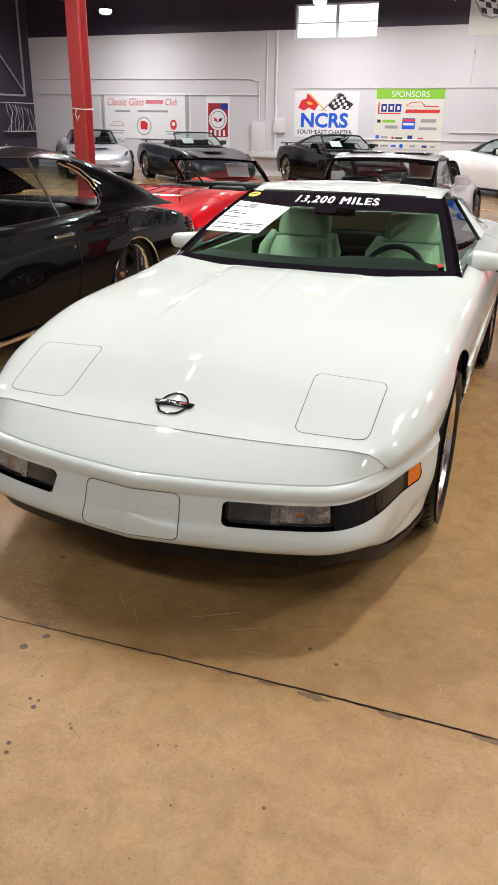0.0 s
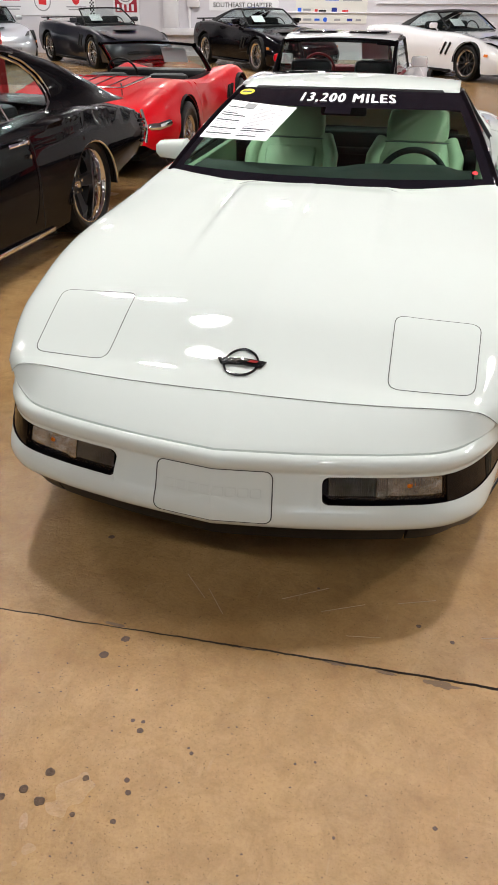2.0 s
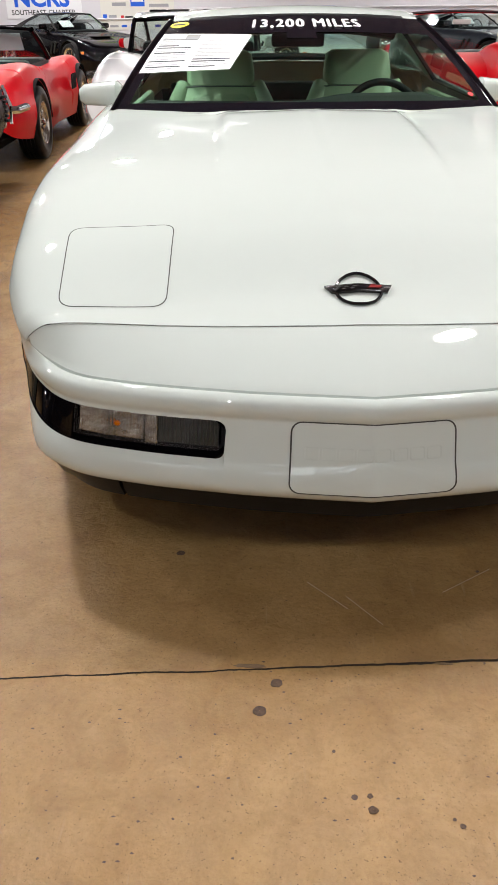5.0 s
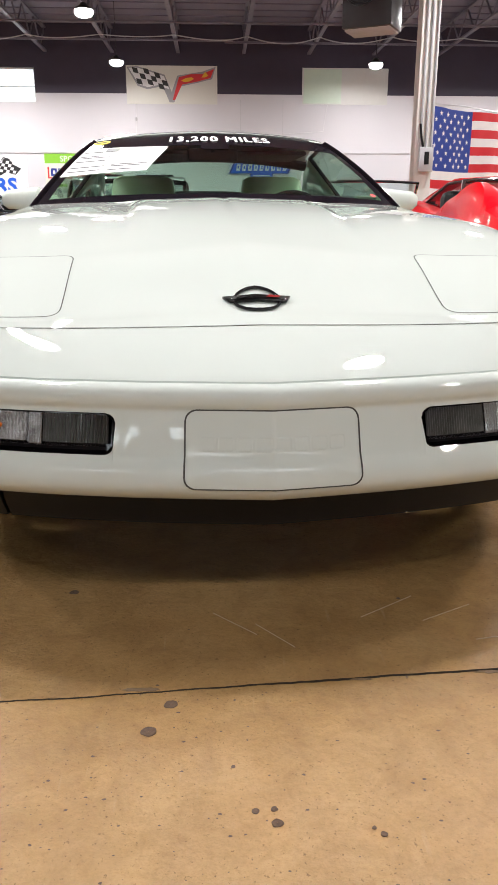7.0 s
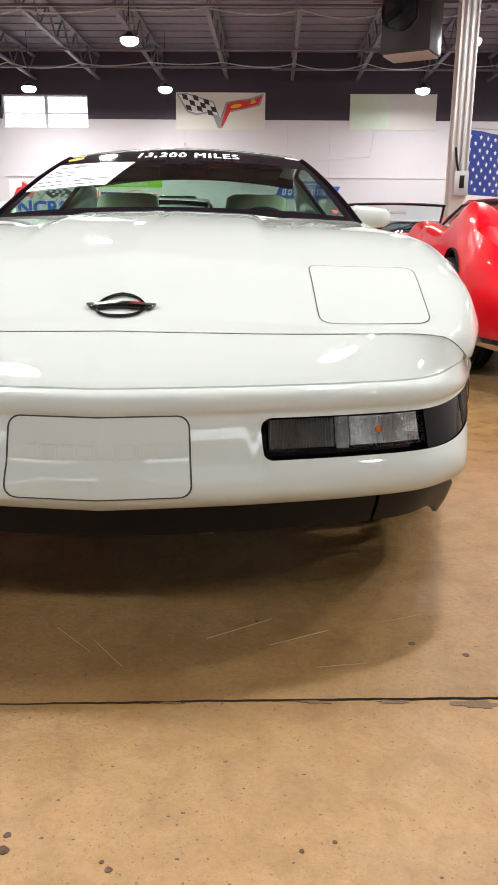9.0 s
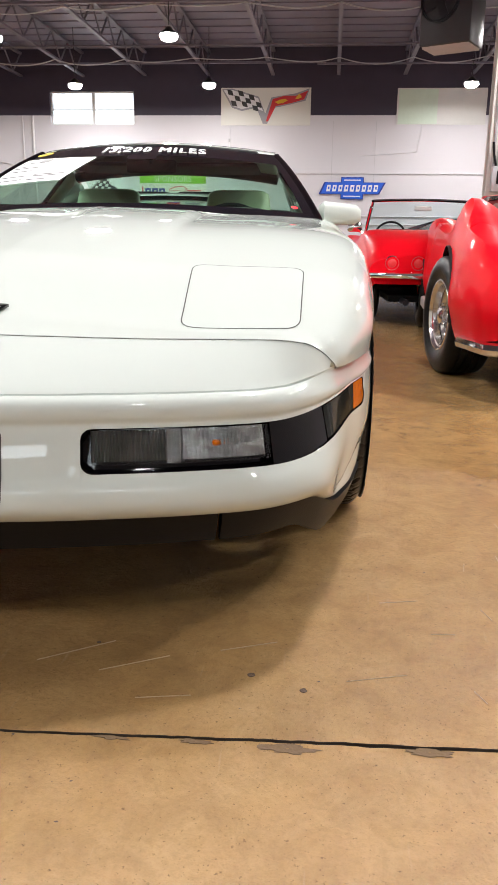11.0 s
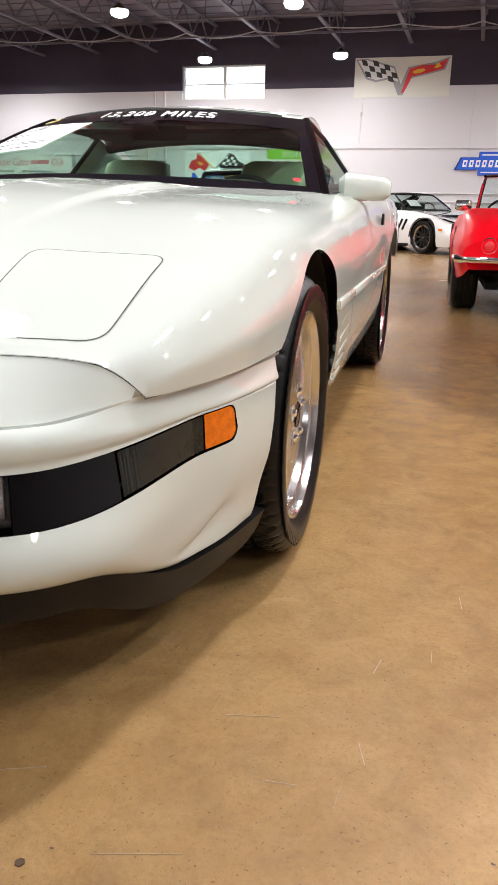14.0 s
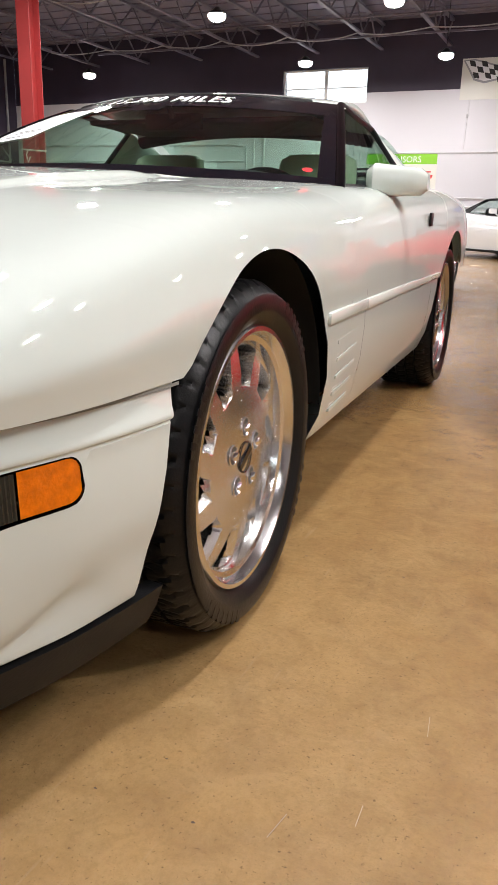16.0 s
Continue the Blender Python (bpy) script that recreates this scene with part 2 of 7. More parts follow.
def spokes_bm(r_in, r_out, n, width, x0, x1, depth=0.02, twist=0.0, flare=1.4):
    bm = bmesh.new()
    for k in range(n):
        a = 2 * math.pi * k / n
        rows = []
        for j in range(5):
            t = j / 4
            rr = r_in + (r_out - r_in) * t
            wv = width * (1 + (flare - 1) * t * t)
            aa = a + twist * t
            c, s = math.cos(aa), math.sin(aa)
            x = x0 + (x1 - x0) * t
            q = []
            for u, dx in ((-1, -depth), (-0.8, 0), (0.8, 0), (1, -depth)):
                q.append((x + dx, rr * c - u * wv / 2 * s, rr * s + u * wv / 2 * c))
            rows.append(q)
        grid(bm, rows, close_u=True)
    return bm


def wheel(name, parent, m, r, w, rim, style, face=ALLOY, lip=ALLOY, dark=DARK, seg=48, dish=0.0):
    """A road wheel as one part with tyre, rim, face, hub and nuts under it; outer side at +x."""
    wh = part(name, tyre_bm(r, w, rim, seg), RUBBER, parent, m=m)
    h = w / 2
    o = h * 0.86
    part("rim", lathe([(rim - 0.002, h * 0.80), (rim + 0.005, o + 0.004), (rim + 0.002, o + 0.008), (rim - 0.006, o + 0.008), (rim - 0.012, o - 0.001), (rim - 0.016, o - 0.010), (rim - 0.026, o - 0.014 - 0.6 * dish), (rim - 0.030, o - 0.032 - dish), (rim - 0.034, o - 0.05 - dish)], 72), lip, wh, angle=30)
    part("barrel", lathe([(rim - 0.033, o - 0.05 - dish), (rim - 0.036, o - 0.10 - dish), (rim - 0.034, -h * 0.8)], 48), dark, wh)
    part("brake_disc", lathe([(0.0, o - 0.10 - dish), (rim * 0.78, o - 0.10 - dish), (rim * 0.78, o - 0.12 - dish)], 40), DARK_ALLOY if dark is DARK else dark, wh)
    if style == "blade":
        # one machined dish with ten swept openings cut near the lip
        n, m_ = 10, 360
        R = rim - 0.030
        radii = [0.0, 0.03, 0.06, 0.085, 0.11, 0.13] + [R * k for k in np.linspace(0.60, 1.0, 38)]
        bm = bmesh.new()
        rows, deep = [], []
        for rr in radii:
            base = o - 0.008 - 0.022 * (rr / R) ** 2.2 
            row, dd = [], []
            for k in range(m_):
                a = 2 * math.pi * k / m_
                u = (a / (2 * math.pi) * n + 0.9 * (rr / R - 0.7)) % 1.0
                g = min(1, max(0, (rr / R - 0.63) / 0.05)) * min(1, max(0, (0.985 - rr / R) / 0.03))
                reach = 0.50 + 0.22 * min(1, max(0, (rr / R - 0.70) / 0.25))
                s = g * (1 - u / reach) if u < reach else 0.0
                row.append((base - 0.058 * s, rr * math.cos(a), rr * math.sin(a)))
                dd.append(s)
            rows.append(row)
            deep.append(dd)
        vs = grid(bm, rows, close_u=True)
        gone = []
        for i in range(len(radii) - 1):
            for k in range(m_):
                k2 = (k + 1) % m_
                if min(deep[i][k], deep[i + 1][k], deep[i][k2], deep[i + 1][k2]) > 0.20:
                    fc = bm.faces.get((vs[i][k], vs[i][k2], vs[i + 1][k2], vs[i + 1][k]))
                    if fc:
                        gone.append(fc)
        bmesh.ops.delete(bm, geom=gone, context="FACES")
        bmesh.ops.remove_doubles(bm, verts=bm.verts, dist=1e-5)
        part("wheel_face", bm, face, wh, "machined swept-blade wheel face", angle=28)
        # near-black disc added to stand in for the barrel's shade behind the openings
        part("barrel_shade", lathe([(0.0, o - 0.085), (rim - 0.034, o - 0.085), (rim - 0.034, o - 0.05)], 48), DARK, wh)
        part("valve_stem", cyl((o - 0.06, -(R - 0.022), 0.03), (o - 0.022, -(R - 0.030), 0.03), 0.005, n=8), CHROME, wh)
    elif style == "slot":
        part("wheel_face", lathe([(0.0, o - 0.02), (0.05, o - 0.02), (0.055, o - 0.05), (rim * 0.55, o - 0.06), (rim * 0.62, o - 0.045), (rim * 0.8, o - 0.05), (rim - 0.02, o - 0.06)], 48), face, wh)
        part("hub_cap", lathe([(0.0, o + 0.012), (0.03, o + 0.01), (0.05, o - 0.005), (0.052, o - 0.04)], 32), CHROME, wh)
    else:
        k = int(style)
        part("wheel_face", lathe([(0.0, o - 0.035 - dish), (0.06, o - 0.035 - dish), (0.075, o - 0.05 - dish), (0.078, o - 0.09 - dish)], 40), face, wh)
        part("spokes", spokes_bm(0.05, rim - 0.012, k, 0.035 if k > 5 else 0.075, o - 0.04 - dish, o - 0.02 - dish, 0.035, flare=1.3 if k > 5 else 1.6), face, wh)
    if style == "blade":
        # nuts sunk in round cups, a plain ring and bar on the flat middle
        for i in range(5):
            a = 2 * math.pi * (i + 0.25) / 5
            cy_, cz_ = 0.060 * math.cos(a), 0.060 * math.sin(a)
            cup = part("nut_cup", lathe([(0.0205, 0.0), (0.0195, 0.0018), (0.0175, 0.0018), (0.0165, -0.001)], 24), face, wh, m=Matrix.Translation((o - 0.0085, cy_, cz_)))
            # dark disc imitates the shade inside each shallow cup
            part("cup_shade", lathe([(0.0, 0.0), (0.0168, 0.0)], 20), DARK_ALLOY, cup)
            part("lug_nut", lathe([(0.0, 0.010), (0.006, 0.010), (0.0085, 0.008), (0.0105, 0.002), (0.0105, 0.0)], 6), CHROME, cup)
        ring_ = part("cap_ring", tube([(o - 0.0065, 0.030 * math.cos(a), 0.030 * math.sin(a)) for a in np.linspace(0, 2 * math.pi, 28, endpoint=False)], 0.0013, closed=True, n=6), GLOSS_BLACK, wh)
        part("cap_bar", box(o - 0.006, 0.0, 0.0, 0.003, 0.060, 0.013, rot=Euler((0.5, 0, 0)).to_matrix()), GLOSS_BLACK, ring_)
        # raised plain marks on the sidewall
        rs = (r + rim) / 2 + 0.010
        for a0, cnt in ((0.6, 7), (2.5, 5), (3.9, 7), (5.6, 5)):
            for i in range(cnt):
                a = a0 + 0.085 * i
                part("sidewall_mark", box(0, 0, 0, 0.003, 0.014, 0.024), RUBBER, wh, m=Matrix.Translation((h + 0.0005, rs * math.cos(a), rs * math.sin(a))) @ Matrix.Rotation(a - math.pi / 2, 4, "X"))
        return wh
    part("centre_cap", lathe([(0.0, o - 0.012 - dish), (0.024, o - 0.013 - dish), (0.028, o - 0.02 - dish), (0.03, o - 0.05 - dish)], 24), CHROME if style != "blade" else face, wh)
    nuts = 5
    for i in range(nuts):
        a = 2 * math.pi * (i + 0.25) / nuts
        part("lug_nut", cyl((o - 0.045 - dish, 0.06 * math.cos(a), 0.06 * math.sin(a)), (o - 0.012 - dish, 0.06 * math.cos(a), 0.06 * math.sin(a)), 0.010, n=6), CHROME, wh)
    return wh


def wheels(parent, track, front, rear, spec_f, spec_r):
    for y, spec in ((front, spec_f), (rear, spec_r)):
        for s in (1, -1):
            r = spec["r"]
            m = Matrix.Translation((s * track, y, r)) @ (Matrix.Identity(4) if s > 0 else Matrix.Rotation(math.pi, 4, "Z"))
            wheel("wheel", parent, m, **spec)


# ---- other cars ----
def car_section(keys):
    def sec(y):
        zb, wm, zm, ws, zs, zc = smooth_table(keys, y)
        return [(wm - 0.05, zb), (wm - 0.012, (zb + zm) / 2), (wm, zm), (ws + (wm - ws) * 0.55, zm + (zs - zm) * 0.75), (ws, zs), (ws * 0.55, zs + (zc - zs) * 0.8), (0, zc)]
    return sec


def strip(bm, a, b, w, t=0.012):
    """A flat bar from a to b."""
    a, b = Vector(a), Vector(b)
    d = b - a
    box(*((a + b) / 2), w, t, d.length, bm, rot=d.to_track_quat("Z", "X").to_matrix())
    return bm


def curve_pts(y0, y1, x1, z0, z1, n=13, p=2.0):
    """A bowed cross-car line: centre (0, y0, z0), ends (+-x1, y1, z1)."""
    return [Vector((x1 * t, y0 + (y1 - y0) * abs(t) ** p, z0 + (z1 - z0) * abs(t) ** p)) for t in np.linspace(-1, 1, n)]


def between(a, b, n, bulge=0.0):
    """Rows of points from curve a to curve b, bowed along the upward normal."""
    rows = []
    for i in range(n):
        t = i / (n - 1)
        rows.append([p + (q - p) * t + Vector((0, 0, bulge * 4 * t * (1 - t))) for p, q in zip(a, b)])
    return rows


def car(name, label, group, m, paint, keys, arches, wheel_spec, track, cabin, top, interior, extras=None):
    """A parked car: shell with arches, wheels, glass, top, seats. cabin: (front y, rear y, half width, z); top: dict."""
    t = thing(name, label, "car", group, m)
    sec = car_section(keys)
    c0, c1, wc, zc = cabin
    ys = stations(keys[0][0], keys[-1][0], 0.07, arches, (c0, c1))
    base = lambda y: smooth_table(keys, y)[0]
    low = arch_low(arches, base)
    shell = loft(sec, ys, low, lambda y: wc if c0 < y < c1 else 0.0, 22, None, True, True)
    part("body", shell, paint, t)
    # floor, wheel wells and cabin tub
    w = max(k[2] for k in keys) - 0.12
    part("underbody", box(0, (keys[0][0] + keys[-1][0]) / 2, keys[2][1] + 0.03, 2 * (w - 0.18), keys[-1][0] - keys[0][0] - 0.5, 0.06), DARK, t)
    for yc, zc_, r in arches:
        for s in (1, -1):
            bm = bmesh.new()
            rows = [[(s * x, yc + (r + 0.015) * math.cos(a), zc_ + (r + 0.015) * math.sin(a)) for a in np.linspace(0, math.pi, 13)] for x in (w + 0.095, w - 0.22)]
            grid(bm, rows)
            bm.faces.new([v for v in bm.verts if abs(abs(v.co.x) - (w - 0.22)) < 1e-4])
            part("wheel_well", bm, DARK, t)
    tub = box(0, (c0 + c1) / 2, zc - 0.32, 2 * wc - 0.02, c1 - c0 - 0.02, 0.6)
    bmesh.ops.delete(tub, geom=[max(tub.faces, key=lambda f: f.calc_center_median().z)], context="FACES")
    part("cabin_tub", tub, interior[0], t)
    for s in (1, -1):
        ysn = interior[2]
        bm = box(s * 0.36, ysn, zc - 0.32, 0.48, 0.5, 0.18, bevel=0.06)
        part("seat", bm, interior[1], t)
        bm = box(s * 0.36, ysn + 0.28, zc - 0.06, 0.46, 0.14, interior[3], bevel=0.06)
        part("seat_back", bm, interior[1], t)
    bm = box(0, c0 + 0.14, zc - 0.05, 2 * wc - 0.06, 0.26, 0.12, bevel=0.05)
    part("dashboard", bm, interior[0], t)
    st = (0.36, c0 + 0.42, zc - 0.02)
    part("steering_wheel", tube([(st[0] + 0.18 * math.cos(a), st[1] + 0.07 * math.sin(a), st[2] + 0.165 * math.sin(a)) for a in np.linspace(0, 2 * math.pi, 24, endpoint=False)], 0.013, closed=True), interior[4] if len(interior) > 4 else BLACK_PLASTIC, t)
    # windscreen with its frame
    a = curve_pts(c0 - top.get("bow", 0.12), c0 + 0.06, wc, zc + top.get("crown", 0.0), zc)
    b = curve_pts(top["y"] - 0.06, top["y"] + 0.03, top["w"], top["z"], top["z"] - 0.02)
    bm = bmesh.new()
    grid(bm, between(a, b, 7, 0.015))
    part("windscreen", bm, top.get("glass", CLEAR), t)
    bm = tube(b, 0.016)
    for s in (0, -1):
        tube([a[s], a[s] + (b[s] - a[s]) * 0.5 + Vector((0, 0, 0.015)), b[s]], top.get("post", 0.018), bm)
    part("windscreen_frame", bm, top.get("frame", CHROME), t)
    if "rear" in top:
        # fixed roof: (rear top y, rear base y, base half width, base z)
        ry, by, bw, bz = top["rear"]
        c = curve_pts(ry + 0.02, ry, top["w"], top["z"], top["z"] - 0.02)
        bm = bmesh.new()
        grid(bm, between(b, c, 9, top.get("dome", 0.03)))
        rf = part("roof", bm, top["roof"], t)
        rf.modifiers.new("thick", "SOLIDIFY").thickness = 0.02
        d = curve_pts(by + 0.05, by, bw, bz + 0.02, bz)
        bm = bmesh.new()
        i0, i1 = (2, 11) if top.get("sail", True) else (0, 13)
        grid(bm, [r[i0:i1] for r in between(c, d, 7, 0.01)])
        part("rear_window", bm, top.get("glass", CLEAR), t)
        for s in (1, -1):
            # sail panel and side glass
            bm = bmesh.new()
            k = 0 if s < 0 else -1
            cc, dd = c[k], d[k]
            rows = between(c[:3] if s < 0 else c[-3:], d[:3] if s < 0 else d[-3:], 7, 0.01)
            grid(bm, rows)
            g = top.get("quarter", by - 0.25)
            e = Vector((s * (wc + 0.01), g, zc))
            grid(bm, [[cc, cc + (e - cc) * 0.5, e], [dd, dd + (Vector((s * (wc + 0.01), by, zc)) - dd) * 0.5, Vector((s * (wc + 0.01), by, zc))]])
            part("pillar", bm, top.get("pillar", top["roof"]), t)
            bm = bmesh.new()
            bk = b[k]
            a0 = Vector((s * (wc + 0.01), a[k].y, zc))
            grid(bm, between([a0 + (e - a0) * u for u in np.linspace(0, 1, 6)], [bk + (cc - bk) * u for u in np.linspace(0, 1, 6)], 4))
            part("side_window", bm, top.get("glass", CLEAR), t)
            bm = tube([a0, bk, cc, e], 0.012)
            part("window_trim", bm, top.get("trim", BLACK_PLASTIC), t)
    wheels(t, track, arches[0][0], arches[1][0], wheel_spec[0], wheel_spec[1])
    for s in (1, -1) if top.get("mirrors", True) else ():
        bm = box(s * (wc + 0.16), c0 + 0.38, zc + 0.08, 0.18, 0.09, 0.11, bevel=0.03)
        cyl((s * (wc + 0.02), c0 + 0.38, zc - 0.01), (s * (wc + 0.12), c0 + 0.38, zc + 0.05), 0.014, bm)
        part("door_mirror", bm, top.get("mirror", paint), t)
    return t

# ---- the place ----
def floor_material():
    m = bpy.data.materials.new("sealed_concrete")
    m.use_nodes = True
    nt = m.node_tree
    N, L = nt.nodes.new, nt.links.new
    b = nt.nodes["Principled BSDF"]
    tc0 = N("ShaderNodeTexCoord")
    tc = N("ShaderNodeMapping")
    tc.inputs["Location"].default_value = (0.31, 0.17, 0.43)
    tc.inputs["Rotation"].default_value = (0.31, 0.22, 0.1)
    L(tc0.outputs["Object"], tc.inputs["Vector"])

    def noise_tex(scale, detail=6, rough=0.55, dist=0.0):
        n = N("ShaderNodeTexNoise")
        n.inputs["Scale"].default_value, n.inputs["Detail"].default_value, n.inputs["Roughness"].default_value, n.inputs["Distortion"].default_value = scale, detail, rough, dist
        L(tc.outputs["Vector"], n.inputs["Vector"])
        return n

    def remap(src, a, c, lo=0.0, hi=1.0):
        r = N("ShaderNodeMapRange")
        for k, v in (("From Min", a), ("From Max", c), ("To Min", lo), ("To Max", hi)):
            r.inputs[k].default_value = v
        L(src, r.inputs["Value"])
        return r.outputs[0]

    def blend(fac, a, c, mode="MIX"):
        x = N("ShaderNodeMix")
        x.data_type, x.blend_type = "RGBA", mode
        L(fac, x.inputs["Factor"]) if not isinstance(fac, float) else None
        for k, v in (("A", a), ("B", c)):
            if isinstance(v, tuple):
                x.inputs[k].default_value = (*v, 1)
            else:
                L(v, x.inputs[k])
        return x.outputs["Result"]
    big, mid, fine = noise_tex(0.9, 5, 0.5), noise_tex(3.6, 5, 0.6), noise_tex(90, 5, 0.7)
    blot, speck = noise_tex(11, 8, 0.68, 0.6), noise_tex(160, 3, 0.6)
    col = blend(remap(big.outputs["Fac"], 0.25, 0.75), (0.265, 0.148, 0.053), (0.445, 0.268, 0.108))
    col = blend(remap(mid.outputs["Fac"], 0.3, 0.75, 0.0, 0.6), col, (0.41, 0.268, 0.118))
    # brown stains and dark grit
    col = blend(remap(blot.outputs["Fac"], 0.40, 0.75, 0.0, 0.62), col, (0.205, 0.116, 0.046))
    col = blend(remap(fine.outputs["Fac"], 0.45, 0.85, 0.0, 0.50), col, (0.20, 0.12, 0.052))
    col = blend(remap(speck.outputs["Fac"], 0.63, 0.72, 0.0, 0.75), col, (0.12, 0.07, 0.032))
    # fine scuffs drawn out along the lanes
    sc = N("ShaderNodeMapping")
    sc.inputs["Scale"].default_value = (70, 5, 1)
    sc.inputs["Rotation"].default_value = (0, 0, 0.35)
    L(tc0.outputs["Object"], sc.inputs["Vector"])
    scuff = N("ShaderNodeTexNoise")
    scuff.inputs["Scale"].default_value, scuff.inputs["Detail"].default_value = 1.0, 5
    L(sc.outputs["Vector"], scuff.inputs["Vector"])
    col = blend(remap(scuff.outputs["Fac"], 0.67, 0.77, 0.0, 0.22), col, (0.47, 0.35, 0.21))
    L(col, b.inputs["Base Color"])
    L(remap(big.outputs["Fac"], 0.2, 0.8, 0.18, 0.30), b.inputs["Roughness"])
    b.inputs["Specular IOR Level"].default_value = 0.5
    h = N("ShaderNodeMath")
    h.operation = "MULTIPLY_ADD"
    grain = noise_tex(26, 8, 0.65, 0.4)
    L(grain.outputs["Fac"], h.inputs[0])
    h.inputs[1].default_value = 1.6
    L(fine.outputs["Fac"], h.inputs[2])
    bp = N("ShaderNodeBump")
    bp.inputs["Strength"].default_value, bp.inputs["Distance"].default_value = 0.6, 0.005
    L(h.outputs[0], bp.inputs["Height"])
    L(bp.outputs[0], b.inputs["Normal"])
    return m


FLOOR = floor_material()
WALL = mat("painted_block", (0.60, 0.585, 0.62), 0.6, vary=0.035, scale=0.8, bump=0.25, bump_scale=40)
BLACK_WALL = mat("black_wall_paint", (0.038, 0.029, 0.050), 0.6, vary=0.25, scale=1.5)
DECK = mat("roof_deck", (0.17, 0.150, 0.20), 0.6, vary=0.25, scale=1)
STEEL = mat("dark_painted_steel", (0.125, 0.112, 0.148), 0.5, vary=0.2)
CONDUIT = mat("grey_conduit", (0.45, 0.45, 0.47), 0.45, metal=0.4, vary=0.1)
LED = mat("lamp_glow", (1.0, 0.97, 0.96), 0.5, emit=45.0)
SKY_GLOW = mat("daylight_backdrop", (0.93, 0.97, 1.0), 0.9, emit=2.6)
SKY_SOUTH = mat("daylight_backdrop_south", (0.93, 0.97, 1.0), 0.9, emit=5.5)

X0, X1, Y0, Y1, ZT, ZW = -16.4, 9.5, -10.0, 21.0, 5.6, 3.92
XC, YC = (X0 + X1) / 2, (Y0 + Y1) / 2
rng = random.Random(11)


def joint_y(x):
    """The slab joint, a nearly straight line across the hall."""
    q = max(-3.2, min(x, 2.6))
    return -0.217 + 0.075 * q - 0.012 * q * q * (1 if q > 0 else -0.3) + 0.02 * (x - q)


def joint_rows():
    xs = [X0 - 0.3] + [-3.2 + 0.011 * k for k in range(530)] + [X1 + 0.3]
    up, dn, off = [], [], 0.0
    for x in xs:
        off = off * 0.85 + rng.uniform(-0.0012, 0.0012)
        w = 0.0019 + 0.0019 * min(1, max(0, (x + 0.3) / 0.9))
        chipped = max(0.0, math.sin(7.0 * x + 1.3) * math.sin(2.3 * x + 0.4)) ** 2 * (0.006 if x > 0 else 0.002)
        up.append((x, joint_y(x) + off + w + rng.uniform(0, 0.0008), 0.0))
        dn.append((x, joint_y(x) + off - w - chipped * rng.uniform(0.5, 1.2), 0.0))
    return up, dn


def floor_slab():
    up, dn = joint_rows()
    bm = bmesh.new()
    grid(bm, [[(x, Y1 + 0.3, 0.0) for x, y, z in up], up])
    grid(bm, [dn, [(x, Y0 - 0.3, 0.0) for x, y, z in dn]])
    walls = bmesh.new()
    grid(walls, [up, [(x, y, -0.014) for x, y, z in up], [(x, y, -0.014) for x, y, z in dn], dn])
    return bm, walls


slab, joint_walls = floor_slab()
floor_ob = tagged(finish("floor", slab, FLOOR, smooth=False), "sealed tan concrete floor with cracks and pits", "floor", kind="structure")
bm = box(XC, YC, ZT + 0.1, X1 - X0 + 0.6, Y1 - Y0 + 0.6, 0.2)
for k in range(int((Y1 - Y0) / 0.62)):
    box(XC, Y0 + 0.3 + 0.62 * k, ZT - 0.012, X1 - X0, 0.05, 0.024, bm)
tagged(finish("ceiling", bm, DECK, smooth=False), "dark painted ribbed metal roof deck", "ceiling", kind="structure")

WINDOWS = [(-7.20, -4.82), (-2.34, -0.04), (2.36, 4.56)]
ZA, ZB = 3.68, 4.54
low_w, up_w = bmesh.new(), bmesh.new()
box(XC, Y1 + 0.15, ZA / 2, X1 - X0, 0.3, ZA, low_w)
edges = [X0] + [v for w in WINDOWS for v in w] + [X1]
for a, b in zip(edges[::2], edges[1::2]):
    box((a + b) / 2, Y1 + 0.15, (ZA + ZW) / 2, b - a, 0.3, ZW - ZA, low_w)
    box((a + b) / 2, Y1 + 0.152, (ZW + ZB) / 2, b - a, 0.3, ZB - ZW, up_w)
box(XC, Y1 + 0.152, (ZB + ZT) / 2, X1 - X0, 0.3, ZT - ZB, up_w)
tagged(finish("wall_north", low_w, WALL, smooth=False), "white painted block wall", "wall", kind="structure")
tagged(finish("wall_north_upper", up_w, BLACK_WALL, smooth=False), "black painted upper band of the wall", "wall", kind="structure")
tagged(finish("backdrop", box(XC, Y1 + 1.0, 4.1, X1 - X0, 0.02, 2.4), SKY_GLOW, smooth=False), "bright daylight outside the high windows", "backdrop", kind="structure")
SW = [(-7.6, -4.0), (-2.9, 0.7), (1.8, 5.4)]
sw_ = bmesh.new()
box(XC, Y0 - 0.15, ZA / 2, X1 - X0, 0.3, ZA, sw_)
box(XC, Y0 - 0.15, (ZB + ZT) / 2, X1 - X0, 0.3, ZT - ZB, sw_)
edges = [X0] + [v for w in SW for v in w] + [X1]
for a, b in zip(edges[::2], edges[1::2]):
    box((a + b) / 2, Y0 - 0.15, (ZA + ZB) / 2, b - a, 0.3, ZB - ZA, sw_)
tagged(finish("wall_south", sw_, WALL, smooth=False), "white painted block wall", "wall", kind="structure")
tagged(finish("backdrop_south", box(XC, Y0 - 1.0, 4.1, X1 - X0, 0.02, 2.4), SKY_SOUTH, smooth=False), "bright daylight outside the high windows", "backdrop", kind="structure")
tagged(finish("wall_west", box(X0 - 0.15, YC, ZT / 2, 0.3, Y1 - Y0, ZT), BLACK_WALL, smooth=False), "black painted side wall", "wall", kind="structure")
